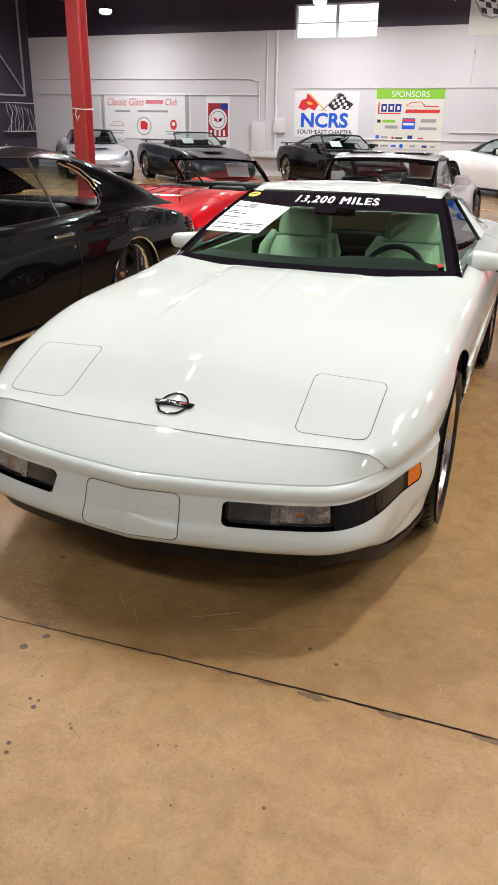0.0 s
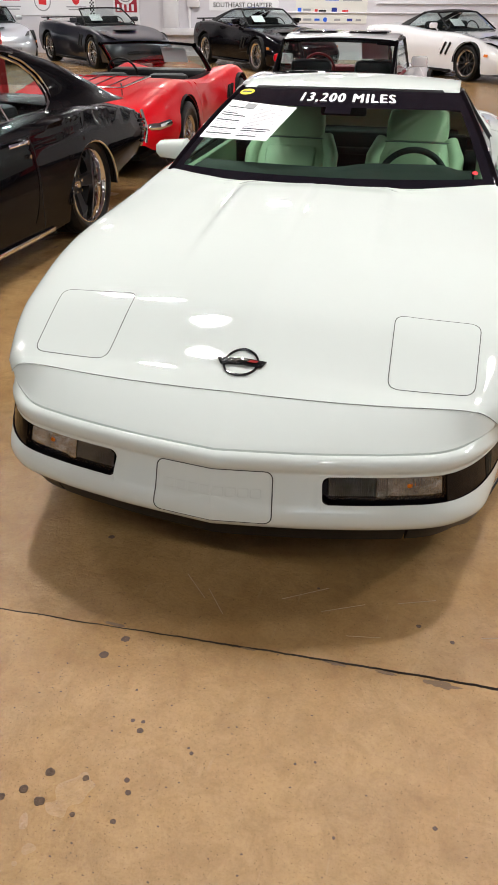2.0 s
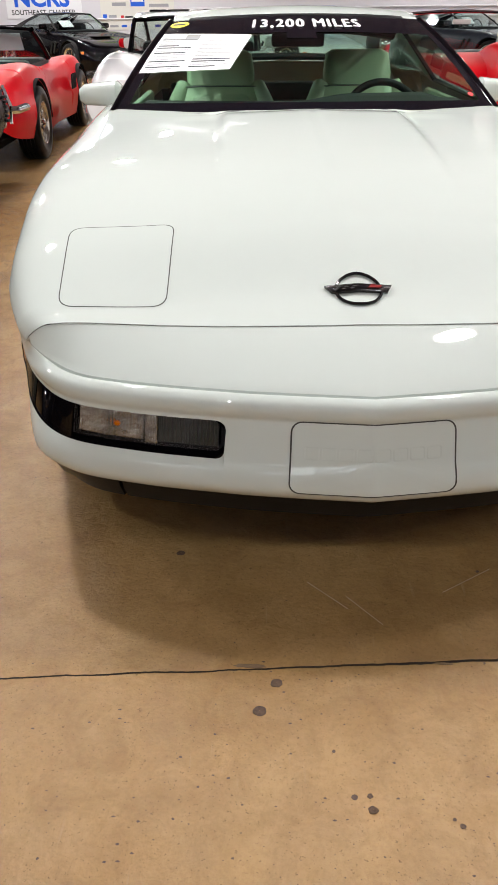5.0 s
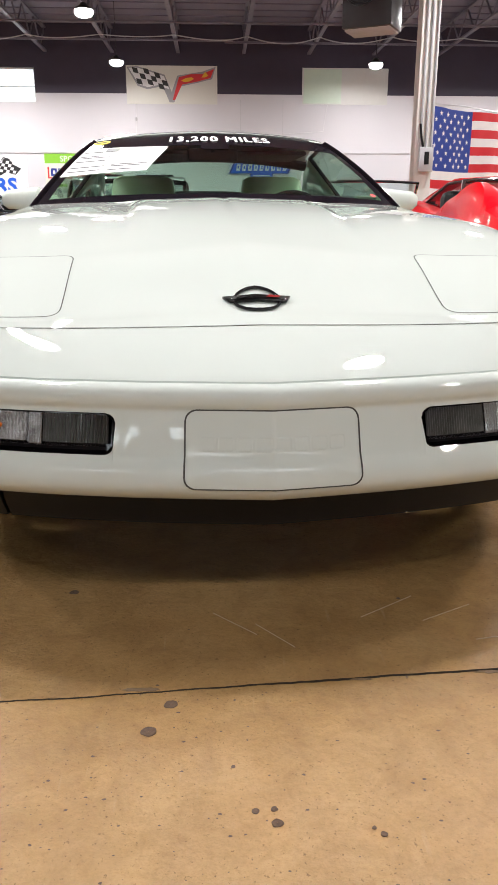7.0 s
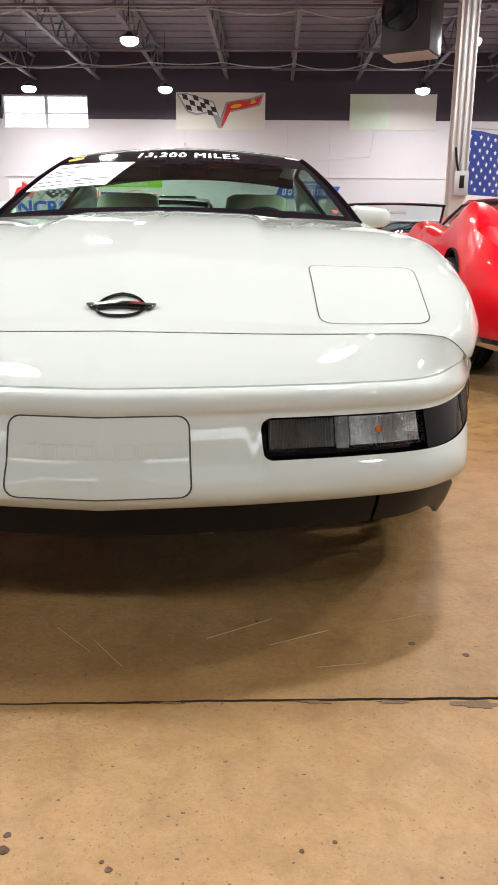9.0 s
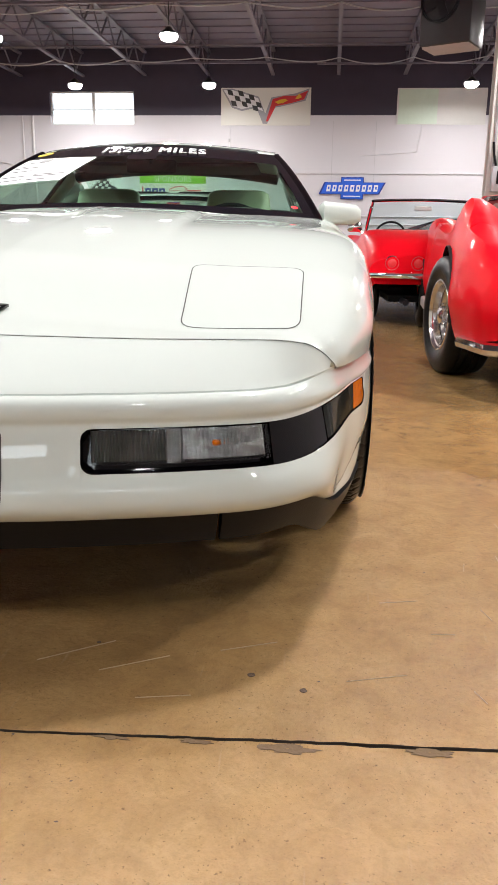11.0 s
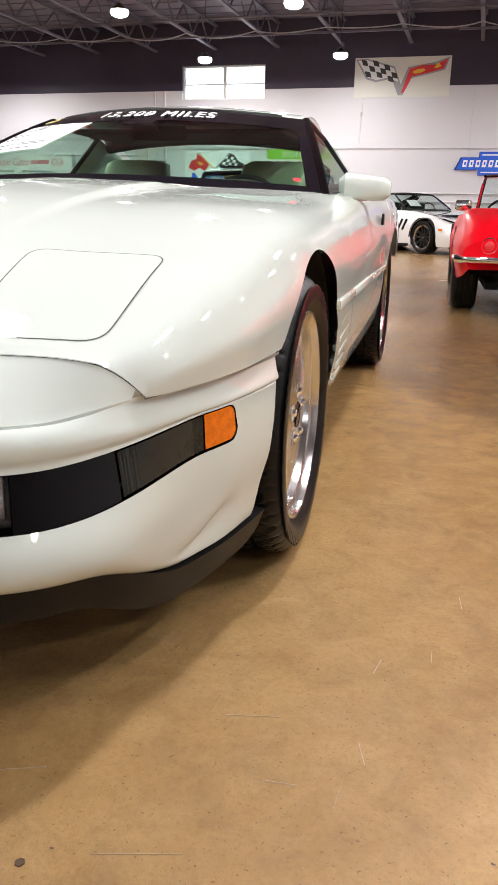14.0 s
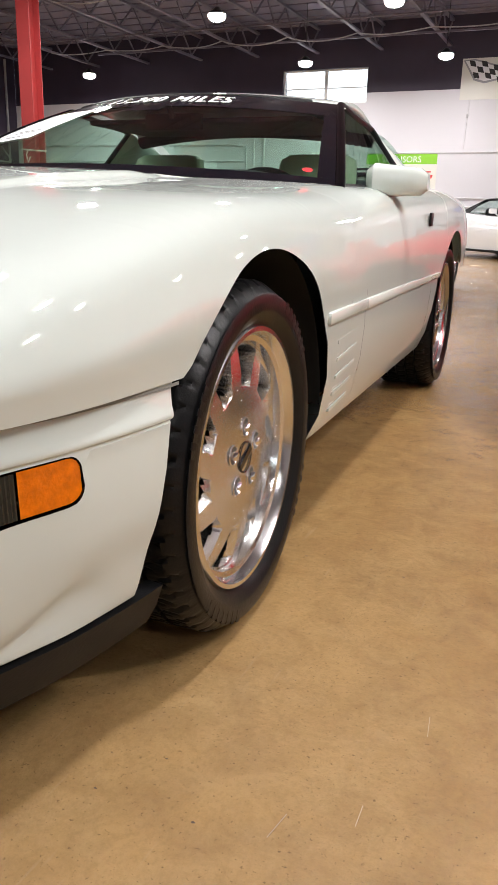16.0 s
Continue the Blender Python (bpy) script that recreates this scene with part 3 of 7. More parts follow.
tagged(finish("wall_east", box(X1 + 0.15, YC, ZT / 2, 0.3, Y1 - Y0, ZT), WALL, smooth=False), "white painted side wall", "wall", kind="structure")

FRAME_W = mat("white_window_frame", (0.7, 0.7, 0.7), 0.5, vary=0.03)
PANE = glass("window_pane", (0.95, 0.98, 0.99))
for i, ((a, b), y) in enumerate([(w, Y1 + 0.12) for w in WINDOWS] + [(w, Y0 - 0.12) for w in SW]):
    w = thing(f"window_{i + 1}", "high metal-framed window with frosted daylight", "window", "", None, "structure")
    c = (a + b) / 2
    bm = bmesh.new()
    for z in (ZA + 0.02, ZB - 0.02):
        box(c, y, z, b - a, 0.06, 0.04, bm)
    for x in (a + 0.02, b - 0.02):
        box(x, y, (ZA + ZB) / 2, 0.04, 0.058, ZB - ZA - 0.08, bm)
    box(c + 0.02, y, (ZA + ZB) / 2, 0.085, 0.056, ZB - ZA - 0.08, bm)
    for x0, x1 in ((a + 0.04, c - 0.025), (c + 0.065, b - 0.04)):
        box((x0 + x1) / 2, y, ZA + 0.40, x1 - x0, 0.04, 0.03, bm)
    part("window_frame", bm, FRAME_W, w, smooth=False)
    for x0, x1 in ((a, c), (c, b)):
        p = part("pane", box((x0 + x1) / 2, y + 0.02, (ZA + ZB) / 2, x1 - x0, 0.004, ZB - ZA), PANE, w, smooth=False)
        p.visible_shadow = False

# roof joists
for k in range(15):
    x = -14.93 + 1.74 * k
    bm = bmesh.new()
    box(x, YC, 5.50, 0.10, Y1 - Y0, 0.05, bm)
    box(x, YC, 4.93, 0.09, Y1 - Y0, 0.045, bm)
    n = 52
    for j in range(n):
        ya, yb = Y0 + (Y1 - Y0) * j / n, Y0 + (Y1 - Y0) * (j + 1) / n
        za, zb = (4.95, 5.49) if j % 2 else (5.49, 4.95)
        strip(bm, (x, ya, za), (x, yb, zb), 0.03, 0.03)
    tagged(finish("roof_joist", bm, STEEL, smooth=False), "dark painted open-web steel roof joist", "joist", "roof joists", "structure")
for y, z in ((-3.0, 4.88), (3.0, 4.88), (8.6, 4.88), (13.6, 4.88), (17.4, 4.88)):
    bm = tube([(x, y, z) for x in np.linspace(X0, X1, 3)], 0.02, n=6)
    tagged(finish("joist_bridging", bm, STEEL), "thin dark steel rod across the joists", "rod", "bridging rods", "structure")
rng = random.Random(2)
for y, x0, x1 in ((18.8, -13.19, 7.69), (14.3, -9.71, 7.69)):
    pts = []
    for x in np.linspace(x0, x1, 121):
        f = ((x - x0) % 1.74) / 1.74
        pts.append((x, y + 0.06 * math.sin(x), 4.897 - (0.10 + 0.05 * math.sin(x * 0.7)) * 4 * f * (1 - f)))
    tagged(finish("slack_cable", tube(pts, 0.013, n=6), mat("pale_cable", (0.4, 0.4, 0.42), 0.6, vary=0.1)), "pale slack cable strung under the joists", "cable", "ceiling cables")


for y, x0, x1 in ((19.25, -12.0, 0.4), (19.45, 0.2, 8.0), (14.05, -9.0, 2.2), (13.85, 2.0, 8.4)):
    tagged(finish("strut_rail", box((x0 + x1) / 2, y, 4.885, x1 - x0, 0.055, 0.045, bevel=0.006), STEEL, smooth=False), "dark steel strut rail fixed under the joists", "rail", "strut rails", "structure")


def lamp(x, y, z, power):
    t = thing("high_bay_lamp", "round white LED high-bay lamp hung under the roof", "lamp", "high-bay lamps", Matrix.Translation((x, y, z)))
    turn = Matrix.Rotation(-math.pi / 2, 4, "Y")
    part("housing", lathe([(0.0, 0.13), (0.05, 0.12), (0.10, 0.06), (0.15, 0.03), (0.165, 0.0)], 24), DARK_ALLOY, t, m=turn)
    part("lens", lathe([(0.0, -0.12), (0.08, -0.115), (0.14, -0.09), (0.17, -0.04), (0.165, 0.0)], 24), LED, t, m=turn)
    part("rod", cyl((0, 0, 0.15), (0, 0, ZT - z), 0.008, n=6), DARK_ALLOY, t)
    l = bpy.data.lights.new("lamp_light", "AREA")
    l.shape, l.size, l.energy, l.color = "DISK", 0.3, power, LAMP_TINT
    o = new("lamp_light", l)
    o.parent = t
    o.location = (0, 0, -0.13)


LAMP_TINT, LAMP_POWER = (1.0, 0.965, 0.945), 180
for y in (18.8, 14.03, 9.26, 3.0, 1.75, -3.2):
    for x in (-12.0, -5.75, -2.4, 3.85, 7.2) if y > 6 else ((-8.7, -2.4, 3.85) if y > 2 else (-5.0, -1.75, 1.45, 4.7)):
        lamp(x, y, 4.33, LAMP_POWER * ((1.0 if x < -5 else 0.66 if x < 0 else 0.64) if y > 4 else (0.60 if x > 3 else 0.46) if y > 2 else (0.80 if x > 3 else 0.60) if y > 0 else (0.45 if x > 3 else 0.27)))

# columns
RED_STEEL = mat("red_steel_paint", (0.33, 0.035, 0.035), 0.5, vary=0.15, scale=4, bump=0.1)
CREAM = mat("cream_steel_paint", (0.62, 0.60, 0.57), 0.45, vary=0.1, scale=3)


def h_column(x, y, w, material, label):
    t = thing("steel_column", label, "column", "steel columns", at_(x, y), "structure")
    bm = box(0, -w / 2, ZT / 2, w, 0.016, ZT)
    box(0, w / 2, ZT / 2, w, 0.016, ZT, bm)
    box(0, 0, ZT / 2, 0.012, w - 0.016, ZT, bm)
    part("shaft", bm, material, t, smooth=False)
    part("base_plate", box(0, 0, 0.01, w + 0.12, w + 0.12, 0.02), material, t, smooth=False)
    return t


def at_(x, y, deg=0.0):
    return Matrix.Translation((x, y, 0)) @ Matrix.Rotation(radians(deg), 4, "Z")


col = h_column(-7.43, 10.7, 0.25, RED_STEEL, "red painted steel H-column with tied white cord")
part("cord", tube([(-0.14, -0.14, 1.72), (0.14, -0.14, 1.70), (0.14, 0.14, 1.71), (-0.14, 0.14, 1.72)], 0.012, closed=True, n=6), FRAME_W, col)
part("cord_tail", tube([(-0.02, -0.15, 1.71), (-0.05, -0.15, 1.62), (-0.02, -0.15, 1.52), (0.03, -0.15, 1.60)], 0.010, n=6), FRAME_W, col)
col = h_column(3.05, 10.85, 0.26, CREAM, "cream painted steel H-column with conduits and switch box")
for dx in (-0.06, 0.02, 0.10):
    part("conduit", cyl((dx, -0.17, 1.75), (dx, -0.17, ZT), 0.018, n=8), CONDUIT, col)
part("switch_box", box(0.02, -0.21, 1.62, 0.20, 0.10, 0.34, bevel=0.008), CONDUIT, col)
part("switch_panel", box(0.02, -0.264, 1.64, 0.07, 0.012, 0.18, bevel=0.003), BLACK_PLASTIC, col)
part("whip_cable", tube([(-0.03, -0.21, 1.80), (-0.07, -0.22, 1.95), (-0.09, -0.22, 2.12)], 0.018, n=6), BLACK_PLASTIC, col)

# unit heater under the roof
t = thing("unit_heater", "black ceiling unit heater with louvred underside", "heater", "", Matrix.Translation((2.45, 12.1, 0)) @ Matrix.Rotation(radians(-28), 4, "Z"))
HB = mat("heater_enamel", (0.03, 0.028, 0.032), 0.4, vary=0.2)
part("casing", box(0, 0, 4.20, 0.80, 0.62, 1.10, bevel=0.02), HB, t)
for k in range(9):
    part("louvre", box(0, -0.24 + 0.06 * k, 3.635, 0.74, 0.012, 0.035, rot=Euler((0.5, 0, 0)).to_matrix()), CONDUIT, t)
part("fan_ring", lathe([(0.30, -0.01), (0.30, 0.03), (0.27, 0.03), (0.27, -0.01)], 32), DARK_ALLOY, t, m=Matrix.Translation((-0.10, -0.33, 4.25)) @ Matrix.Rotation(math.pi / 2, 4, "Z"))
for k in range(4):
    part("fan_blade", strip(bmesh.new(), (-0.10, -0.335, 4.25), (-0.10 + 0.25 * math.cos(k * 1.57 + 0.4), -0.335, 4.25 + 0.25 * math.sin(k * 1.57 + 0.4)), 0.12), DARK_ALLOY, t)
part("hanger", box(0, 0, 5.0, 0.04, 0.04, 0.6), STEEL, t)
part("flue", cyl((0.25, 0.2, 4.7), (0.25, 0.2, 5.58), 0.07), STEEL, t)

# wall services
SERV = mat("white_conduit_paint", (0.66, 0.65, 0.67), 0.5, vary=0.05)
for name, pts, r in (("wall_conduit", [(-16.2, Y1 - 0.03, 2.72), (-8.6, Y1 - 0.03, 2.68), (-8.25, Y1 - 0.03, 2.6), (-8.22, Y1 - 0.03, 1.5)], 0.02), ("wall_conduit", [(-16.2, Y1 - 0.03, 2.26), (-8.3, Y1 - 0.03, 2.24)], 0.016),
                     ("wall_conduit", [(-8.0, Y1 - 0.04, 1.52), (-8.0, Y1 - 0.04, 3.90)], 0.022), ("wall_conduit", [(-7.7, Y1 - 0.04, 0.69), (-7.7, Y1 - 0.04, 3.90)], 0.035), ("wall_conduit", [(-5.6, Y1 - 0.03, 1.10), (9.3, Y1 - 0.03, 1.13)], 0.02),
                     ("wall_conduit", [(-7.2, Y1 - 0.03, 2.42), (9.3, Y1 - 0.03, 2.46)], 0.01), ("wall_conduit", [(-2.6, Y1 - 0.03, 1.32), (9.3, Y1 - 0.03, 1.34)], 0.018), ("wall_cable", [(-2.15, Y1 - 0.02, 3.9), (-2.17, Y1 - 0.02, 3.3), (-2.2, Y1 - 0.02, 2.5)], 0.01),
                     ("wall_cable", [(3.0, Y1 - 0.02, 3.68), (2.9, Y1 - 0.02, 3.0), (1.4, Y1 - 0.02, 2.9)], 0.008)):
    tagged(finish(name, tube(pts, r, n=8), SERV), "white painted conduit run on the block wall", "conduit", "wall conduits")
t = thing("breaker_panel", "white electrical breaker panel on the wall", "breaker panel")
part("case", box(-8.22, Y1 - 0.07, 1.11, 0.42, 0.13, 0.82, bevel=0.01), SERV, t)
part("door", box(-8.22, Y1 - 0.14, 1.11, 0.36, 0.012, 0.74, bevel=0.004), SERV, t)
t = thing("junction_box", "small white junction box on the wall", "junction box")
part("case", box(-7.57, Y1 - 0.05, 1.41, 0.34, 0.09, 0.40, bevel=0.01), SERV, t)
t = thing("wall_ledge", "white boxed ledge below the breaker panel", "ledge")
part("box", box(-7.93, Y1 - 0.10, 0.61, 1.05, 0.2, 0.16, bevel=0.008), SERV, t)
t = thing("sprinkler_pull", "small pull switch on a hanging wire", "switch")
part("switch", box(-2.17, Y1 - 0.04, 3.28, 0.05, 0.05, 0.09, bevel=0.01), CONDUIT, t)


# dark corner by the side wall: door track and meter box
t = thing("door_track", "pale steel overhead door track on the black wall", "door track", m=Matrix.Translation((0, 1.9, 0)))
for y, z0, z1 in ((16.2, 2.2, 5.2), (18.6, 2.2, 5.2)):
    part("rail", box(X0 + 0.06, y, (z0 + z1) / 2, 0.05, 0.05, z1 - z0), CONDUIT, t, smooth=False)
part("header", box(X0 + 0.06, 17.4, 2.2, 0.05, 2.45, 0.05), CONDUIT, t, smooth=False)
part("brace", tube([(X0 + 0.1, 16.2, 4.6), (X0 + 0.1, 18.6, 2.25)], 0.02, n=6), CONDUIT, t)
t = thing("meter_box", "grey electrical meter box with loose cables", "meter box", m=Matrix.Translation((0, 0.75, 0)))
part("case", box(X0 + 0.09, 18.0, 1.45, 0.16, 0.42, 0.70, bevel=0.01), CONDUIT, t)
part("tray", box(X0 + 0.14, 19.3, 1.12, 0.26, 1.5, 0.04), CONDUIT, t, smooth=False)
rng = random.Random(8)
for k in range(9):
    y = 18.70 + 0.15 * k
    part("loose_cable", tube([(X0 + 0.12, y, 1.95 - 0.02 * k), (X0 + 0.2, y + rng.uniform(-0.1, 0.1), 1.7), (X0 + 0.22, y + rng.uniform(-0.12, 0.12), 1.4), (X0 + 0.16, y + rng.uniform(-0.1, 0.1), 1.15)], 0.012, n=6), SERV if k % 2 else CONDUIT, t)
part("bracket", tube([(X0 + 0.05, 18.5, 1.97), (X0 + 0.22, 18.5, 1.97), (X0 + 0.22, 20.0, 1.97), (X0 + 0.05, 20.0, 1.97)], 0.015, n=6), SERV, t)


# ---- wall signs ----
def sign(name, label, x0, x1, z0, z1, material, depth=0.012, y=None):
    """A flat sign on the north wall; parts use metres from its lower left corner."""
    t = thing(name, label, "banner" if "banner" in name else "sign", "", Matrix.Translation((x0, (Y1 if y is None else y), z0)))
    part("sheet", box((x1 - x0) / 2, -depth / 2 - 0.004, (z1 - z0) / 2, x1 - x0, depth, z1 - z0), material, t, smooth=False)
    t["w"], t["h"], t["d"] = x1 - x0, z1 - z0, depth + 0.004
    return t


def block(t, name, cx, cz, w, h, material, lift=0.003, slant=0.0):
    d = t["d"]
    bm = bmesh.new()
    vs = [bm.verts.new((cx + a * w / 2 + slant * b * h / 2, -d - lift, cz + b * h / 2)) for a, b in ((-1, -1), (1, -1), (1, 1), (-1, 1))]
    bm.faces.new(vs)
    return part(name, bm, material, t, smooth=False)


def poly(t, name, pts, material, lift=0.003):
    bm = bmesh.new()
    bm.faces.new([bm.verts.new((x, -t["d"] - lift, z)) for x, z in pts])
    return part(name, bm, material, t, smooth=False)


def letters(t, body, cx, cz, w, h, material, lift=0.004, bold=0.0, shear=0.0):
    """Lettering fitted into a box of w by h."""
    bm = text_mesh(body, 1.0, bold, shear)
    xs, ys = [v.co.x for v in bm.verts], [v.co.y for v in bm.verts]
    for v in bm.verts:
        fx, fy = (v.co.x - min(xs)) / (max(xs) - min(xs)) - 0.5, (v.co.y - min(ys)) / (max(ys) - min(ys)) - 0.5
        v.co = (cx + fx * w, -t["d"] - lift, cz + fy * h)
    return part("lettering", bm, material, t, smooth=False)


def ring(t, name, cx, cz, r, material, lift=0.003, n=28, r2=None):
    return poly(t, name, [(cx + r * math.cos(a), cz + (r2 or r) * math.sin(a)) for a in np.linspace(0, 2 * math.pi, n, endpoint=False)], material, lift)


def flag_checks(t, origin, ux, uz, n, m, cell, lift=0.004):
    """A slanted chequered flag patch: dark cells over the white ground."""
    bm = bmesh.new()
    for i in range(n):
        for j in range(m):
            if (i + j) % 2 == 0:
                q = []
                for a, b in ((0, 0), (1, 0), (1, 1), (0, 1)):
                    u, v = (i + a) * cell, (j + b) * cell
                    q.append(bm.verts.new((origin[0] + ux[0] * u + uz[0] * v, -t["d"] - lift, origin[1] + ux[1] * u + uz[1] * v + 0.012 * math.sin((i + a) * 0.9))))
                bm.faces.new(q)
    return part("checks", bm, SIGN_BLACK, t, smooth=False)


VINYL = mat("white_vinyl", (0.74, 0.74, 0.76), 0.45, vary=0.03, scale=2, bump=0.1, bump_scale=6)
CREAM_VINYL = mat("cream_vinyl", (0.66, 0.65, 0.60), 0.45, vary=0.03, scale=2)
SIGN_RED = mat("sign_red", (0.62, 0.03, 0.035), 0.45, vary=0.05)
SIGN_DARKRED = mat("sign_dark_red", (0.33, 0.015, 0.03), 0.45, vary=0.1)
SIGN_BLUE = mat("sign_blue", (0.01, 0.10, 0.62), 0.4, vary=0.05)
SIGN_NAVY = mat("sign_navy", (0.01, 0.03, 0.25), 0.45, vary=0.05)
SIGN_GREEN = mat("sign_green", (0.22, 0.52, 0.03), 0.45, vary=0.05)
SIGN_BLACK = mat("sign_black", (0.015, 0.015, 0.017), 0.45, vary=0.1)
SIGN_GREY = mat("sign_grey", (0.30, 0.30, 0.32), 0.5, vary=0.1)
SIGN_YELLOW = mat("sign_yellow", (0.75, 0.45, 0.03), 0.45, vary=0.05)
PINK = mat("faded_pink", (0.62, 0.18, 0.22), 0.5, vary=0.05)

t = sign("club_banner", "white vinyl club banner with red script and chequered ends", -13.80, -10.52, 0.97, 2.29, VINYL)
for x in (0.05, 3.10):
    flag_checks(t, (x, 0.03), (1, 0), (0, 1), 3, 28, 0.045)
letters(t, "Classic Glass", 0.98, 1.07, 1.35, 0.22, PINK, bold=0.01, shear=0.25)
block(t, "script_bar", 2.02, 1.07, 0.62, 0.11, PINK, slant=0.25)
letters(t, "Club", 2.62, 1.07, 0.42, 0.20, PINK, bold=0.01, shear=0.25)
block(t, "text_bar", 0.85, 0.80, 0.55, 0.06, SIGN_GREY)
block(t, "text_bar", 1.95, 0.80, 1.10, 0.06, SIGN_GREY)
ring(t, "round_mark", 1.62, 0.37, 0.27, SIGN_GREY)
ring(t, "round_mark", 1.62, 0.37, 0.235, VINYL, 0.005)
poly(t, "red_patch", [(1.50, 0.28), (1.74, 0.26), (1.76, 0.46), (1.62, 0.52), (1.50, 0.50)], SIGN_RED, 0.007)
ring(t, "crest", 2.68, 0.42, 0.12, SIGN_RED, 0.003, 16, 0.15)
ring(t, "crest_inner", 2.68, 0.44, 0.06, VINYL, 0.005, 12)
poly(t, "car_outline", [(0.35, 0.40), (0.50, 0.48), (0.75, 0.50), (0.88, 0.42), (0.90, 0.36), (0.36, 0.36)], PINK)
poly(t, "car_outline_fill", [(0.38, 0.40), (0.51, 0.465), (0.74, 0.485), (0.86, 0.415), (0.87, 0.375), (0.38, 0.375)], VINYL, 0.005)
for cx, w in ((0.6, 0.6), (0.6, 0.5), (2.68, 0.62), (2.68, 0.5)):
    block(t, "text_bar", cx, 0.22 if w > 0.55 else 0.15, w, 0.03, SIGN_GREY)

t = sign("emblem_banner", "red and white banner with round crossed-flag emblem", -9.98, -9.19, 0.76, 2.20, VINYL)
block(t, "red_field", 0.395, 0.78, 0.66, 0.95, SIGN_DARKRED)
block(t, "purple_corner", 0.60, 1.16, 0.24, 0.18, SIGN_NAVY, 0.005)
for k in range(4):
    block(t, "white_stripe", 0.16 + 0.145 * k, 0.42, 0.07, 0.16, VINYL, 0.005)
ring(t, "emblem", 0.395, 0.80, 0.30, VINYL, 0.006)
ring(t, "emblem_ring", 0.395, 0.80, 0.25, SIGN_GREY, 0.007)
ring(t, "emblem_face", 0.395, 0.80, 0.22, VINYL, 0.008)
poly(t, "emblem_flag", [(0.24, 0.86), (0.36, 0.82), (0.40, 0.72), (0.28, 0.76)], SIGN_RED, 0.010)
poly(t, "emblem_flag", [(0.55, 0.86), (0.43, 0.82), (0.40, 0.72), (0.51, 0.76)], SIGN_BLACK, 0.010)

t = sign("chapter_banner", "white club banner with crossed flags and large blue letters", -7.13, -5.19, 1.13, 2.34, VINYL)
letters(t, "NCRS", 0.93, 0.45, 1.42, 0.40, SIGN_BLUE, bold=0.035)
letters(t, "SOUTHEAST CHAPTER", 0.95, 0.135, 1.66, 0.115, SIGN_BLACK, bold=0.012)
poly(t, "red_flag", [(0.12, 0.78), (0.30, 0.70), (0.44, 0.78), (0.62, 0.70), (0.74, 0.86), (0.48, 1.10), (0.38, 1.16), (0.36, 1.02), (0.22, 0.98)], SIGN_RED)
poly(t, "flag_patch", [(0.36, 0.92), (0.46, 0.95), (0.58, 0.88), (0.48, 0.84)], SIGN_YELLOW, 0.006)
poly(t, "flag_pole", [(0.42, 1.17), (0.45, 1.18), (0.98, 0.70), (0.95, 0.68)], SIGN_YELLOW, 0.006)
poly(t, "flag_pole", [(1.38, 1.17), (1.35, 1.18), (0.82, 0.70), (0.85, 0.68)], SIGN_GREY, 0.006)
poly(t, "dark_flag", [(1.02, 0.84), (1.20, 0.70), (1.36, 0.78), (1.62, 0.72), (1.78, 0.88), (1.58, 0.98), (1.50, 1.12), (1.32, 1.18)], SIGN_BLACK)
bm = bmesh.new()
for i in range(6):
    for j in range(5):
        if (i + j) % 2:
            ox, oz = 1.10 + 0.088 * i + 0.06 * j * 0.5, 0.80 + 0.075 * j - 0.008 * i
            if ox + 0.08 < 1.66 and oz < 1.08:
                bm.faces.new([bm.verts.new((ox + a, -t["d"] - 0.006, oz + b)) for a, b in ((0, 0), (0.08, -0.01), (0.105, 0.06), (0.025, 0.07))])
part("checks", bm, VINYL, t, smooth=False)

t = sign("sponsor_banner", "cream sponsor banner with green heading and small plain marks", -4.71, -2.82, 0.86, 2.40, CREAM_VINYL)
block(t, "heading_band", 0.945, 1.415, 1.88, 0.25, SIGN_GREEN)
letters(t, "SPONSORS", 0.95, 1.41, 1.05, 0.15, VINYL, 0.006)
poly(t, "bracket_mark", [(0.07, 0.90), (0.72, 0.90), (0.72, 0.93), (0.11, 0.93), (0.11, 1.20), (0.07, 1.20)], SIGN_RED)
for k, w in enumerate((0.16, 0.17, 0.17)):
    block(t, "blue_mark", 0.24 + 0.2 * k, 1.06, w, 0.20, SIGN_NAVY)
    block(t, "blue_mark_gap", 0.245 + 0.2 * k, 1.06, w * 0.4, 0.09, CREAM_VINYL, 0.006)
poly(t, "car_line", [(0.85, 1.14), (0.98, 1.20), (1.25, 1.23), (1.36, 1.15), (1.36, 1.11), (0.85, 1.10)], SIGN_RED)
poly(t, "car_line_fill", [(0.87, 1.13), (0.99, 1.18), (1.24, 1.21), (1.33, 1.14), (1.33, 1.12), (0.87, 1.115)], CREAM_VINYL, 0.005)
block(t, "red_bar", 1.32, 0.98, 0.94, 0.09, SIGN_RED, slant=0.3)
block(t, "red_bar_small", 1.55, 1.10, 0.4, 0.03, SIGN_RED)
block(t, "blue_block", 0.96, 0.66, 0.36, 0.28, SIGN_BLUE)
block(t, "red_stripe", 0.96, 0.75, 0.36, 0.06, SIGN_RED, 0.005)
block(t, "pale_bar", 0.96, 0.65, 0.30, 0.06, VINYL, 0.006)
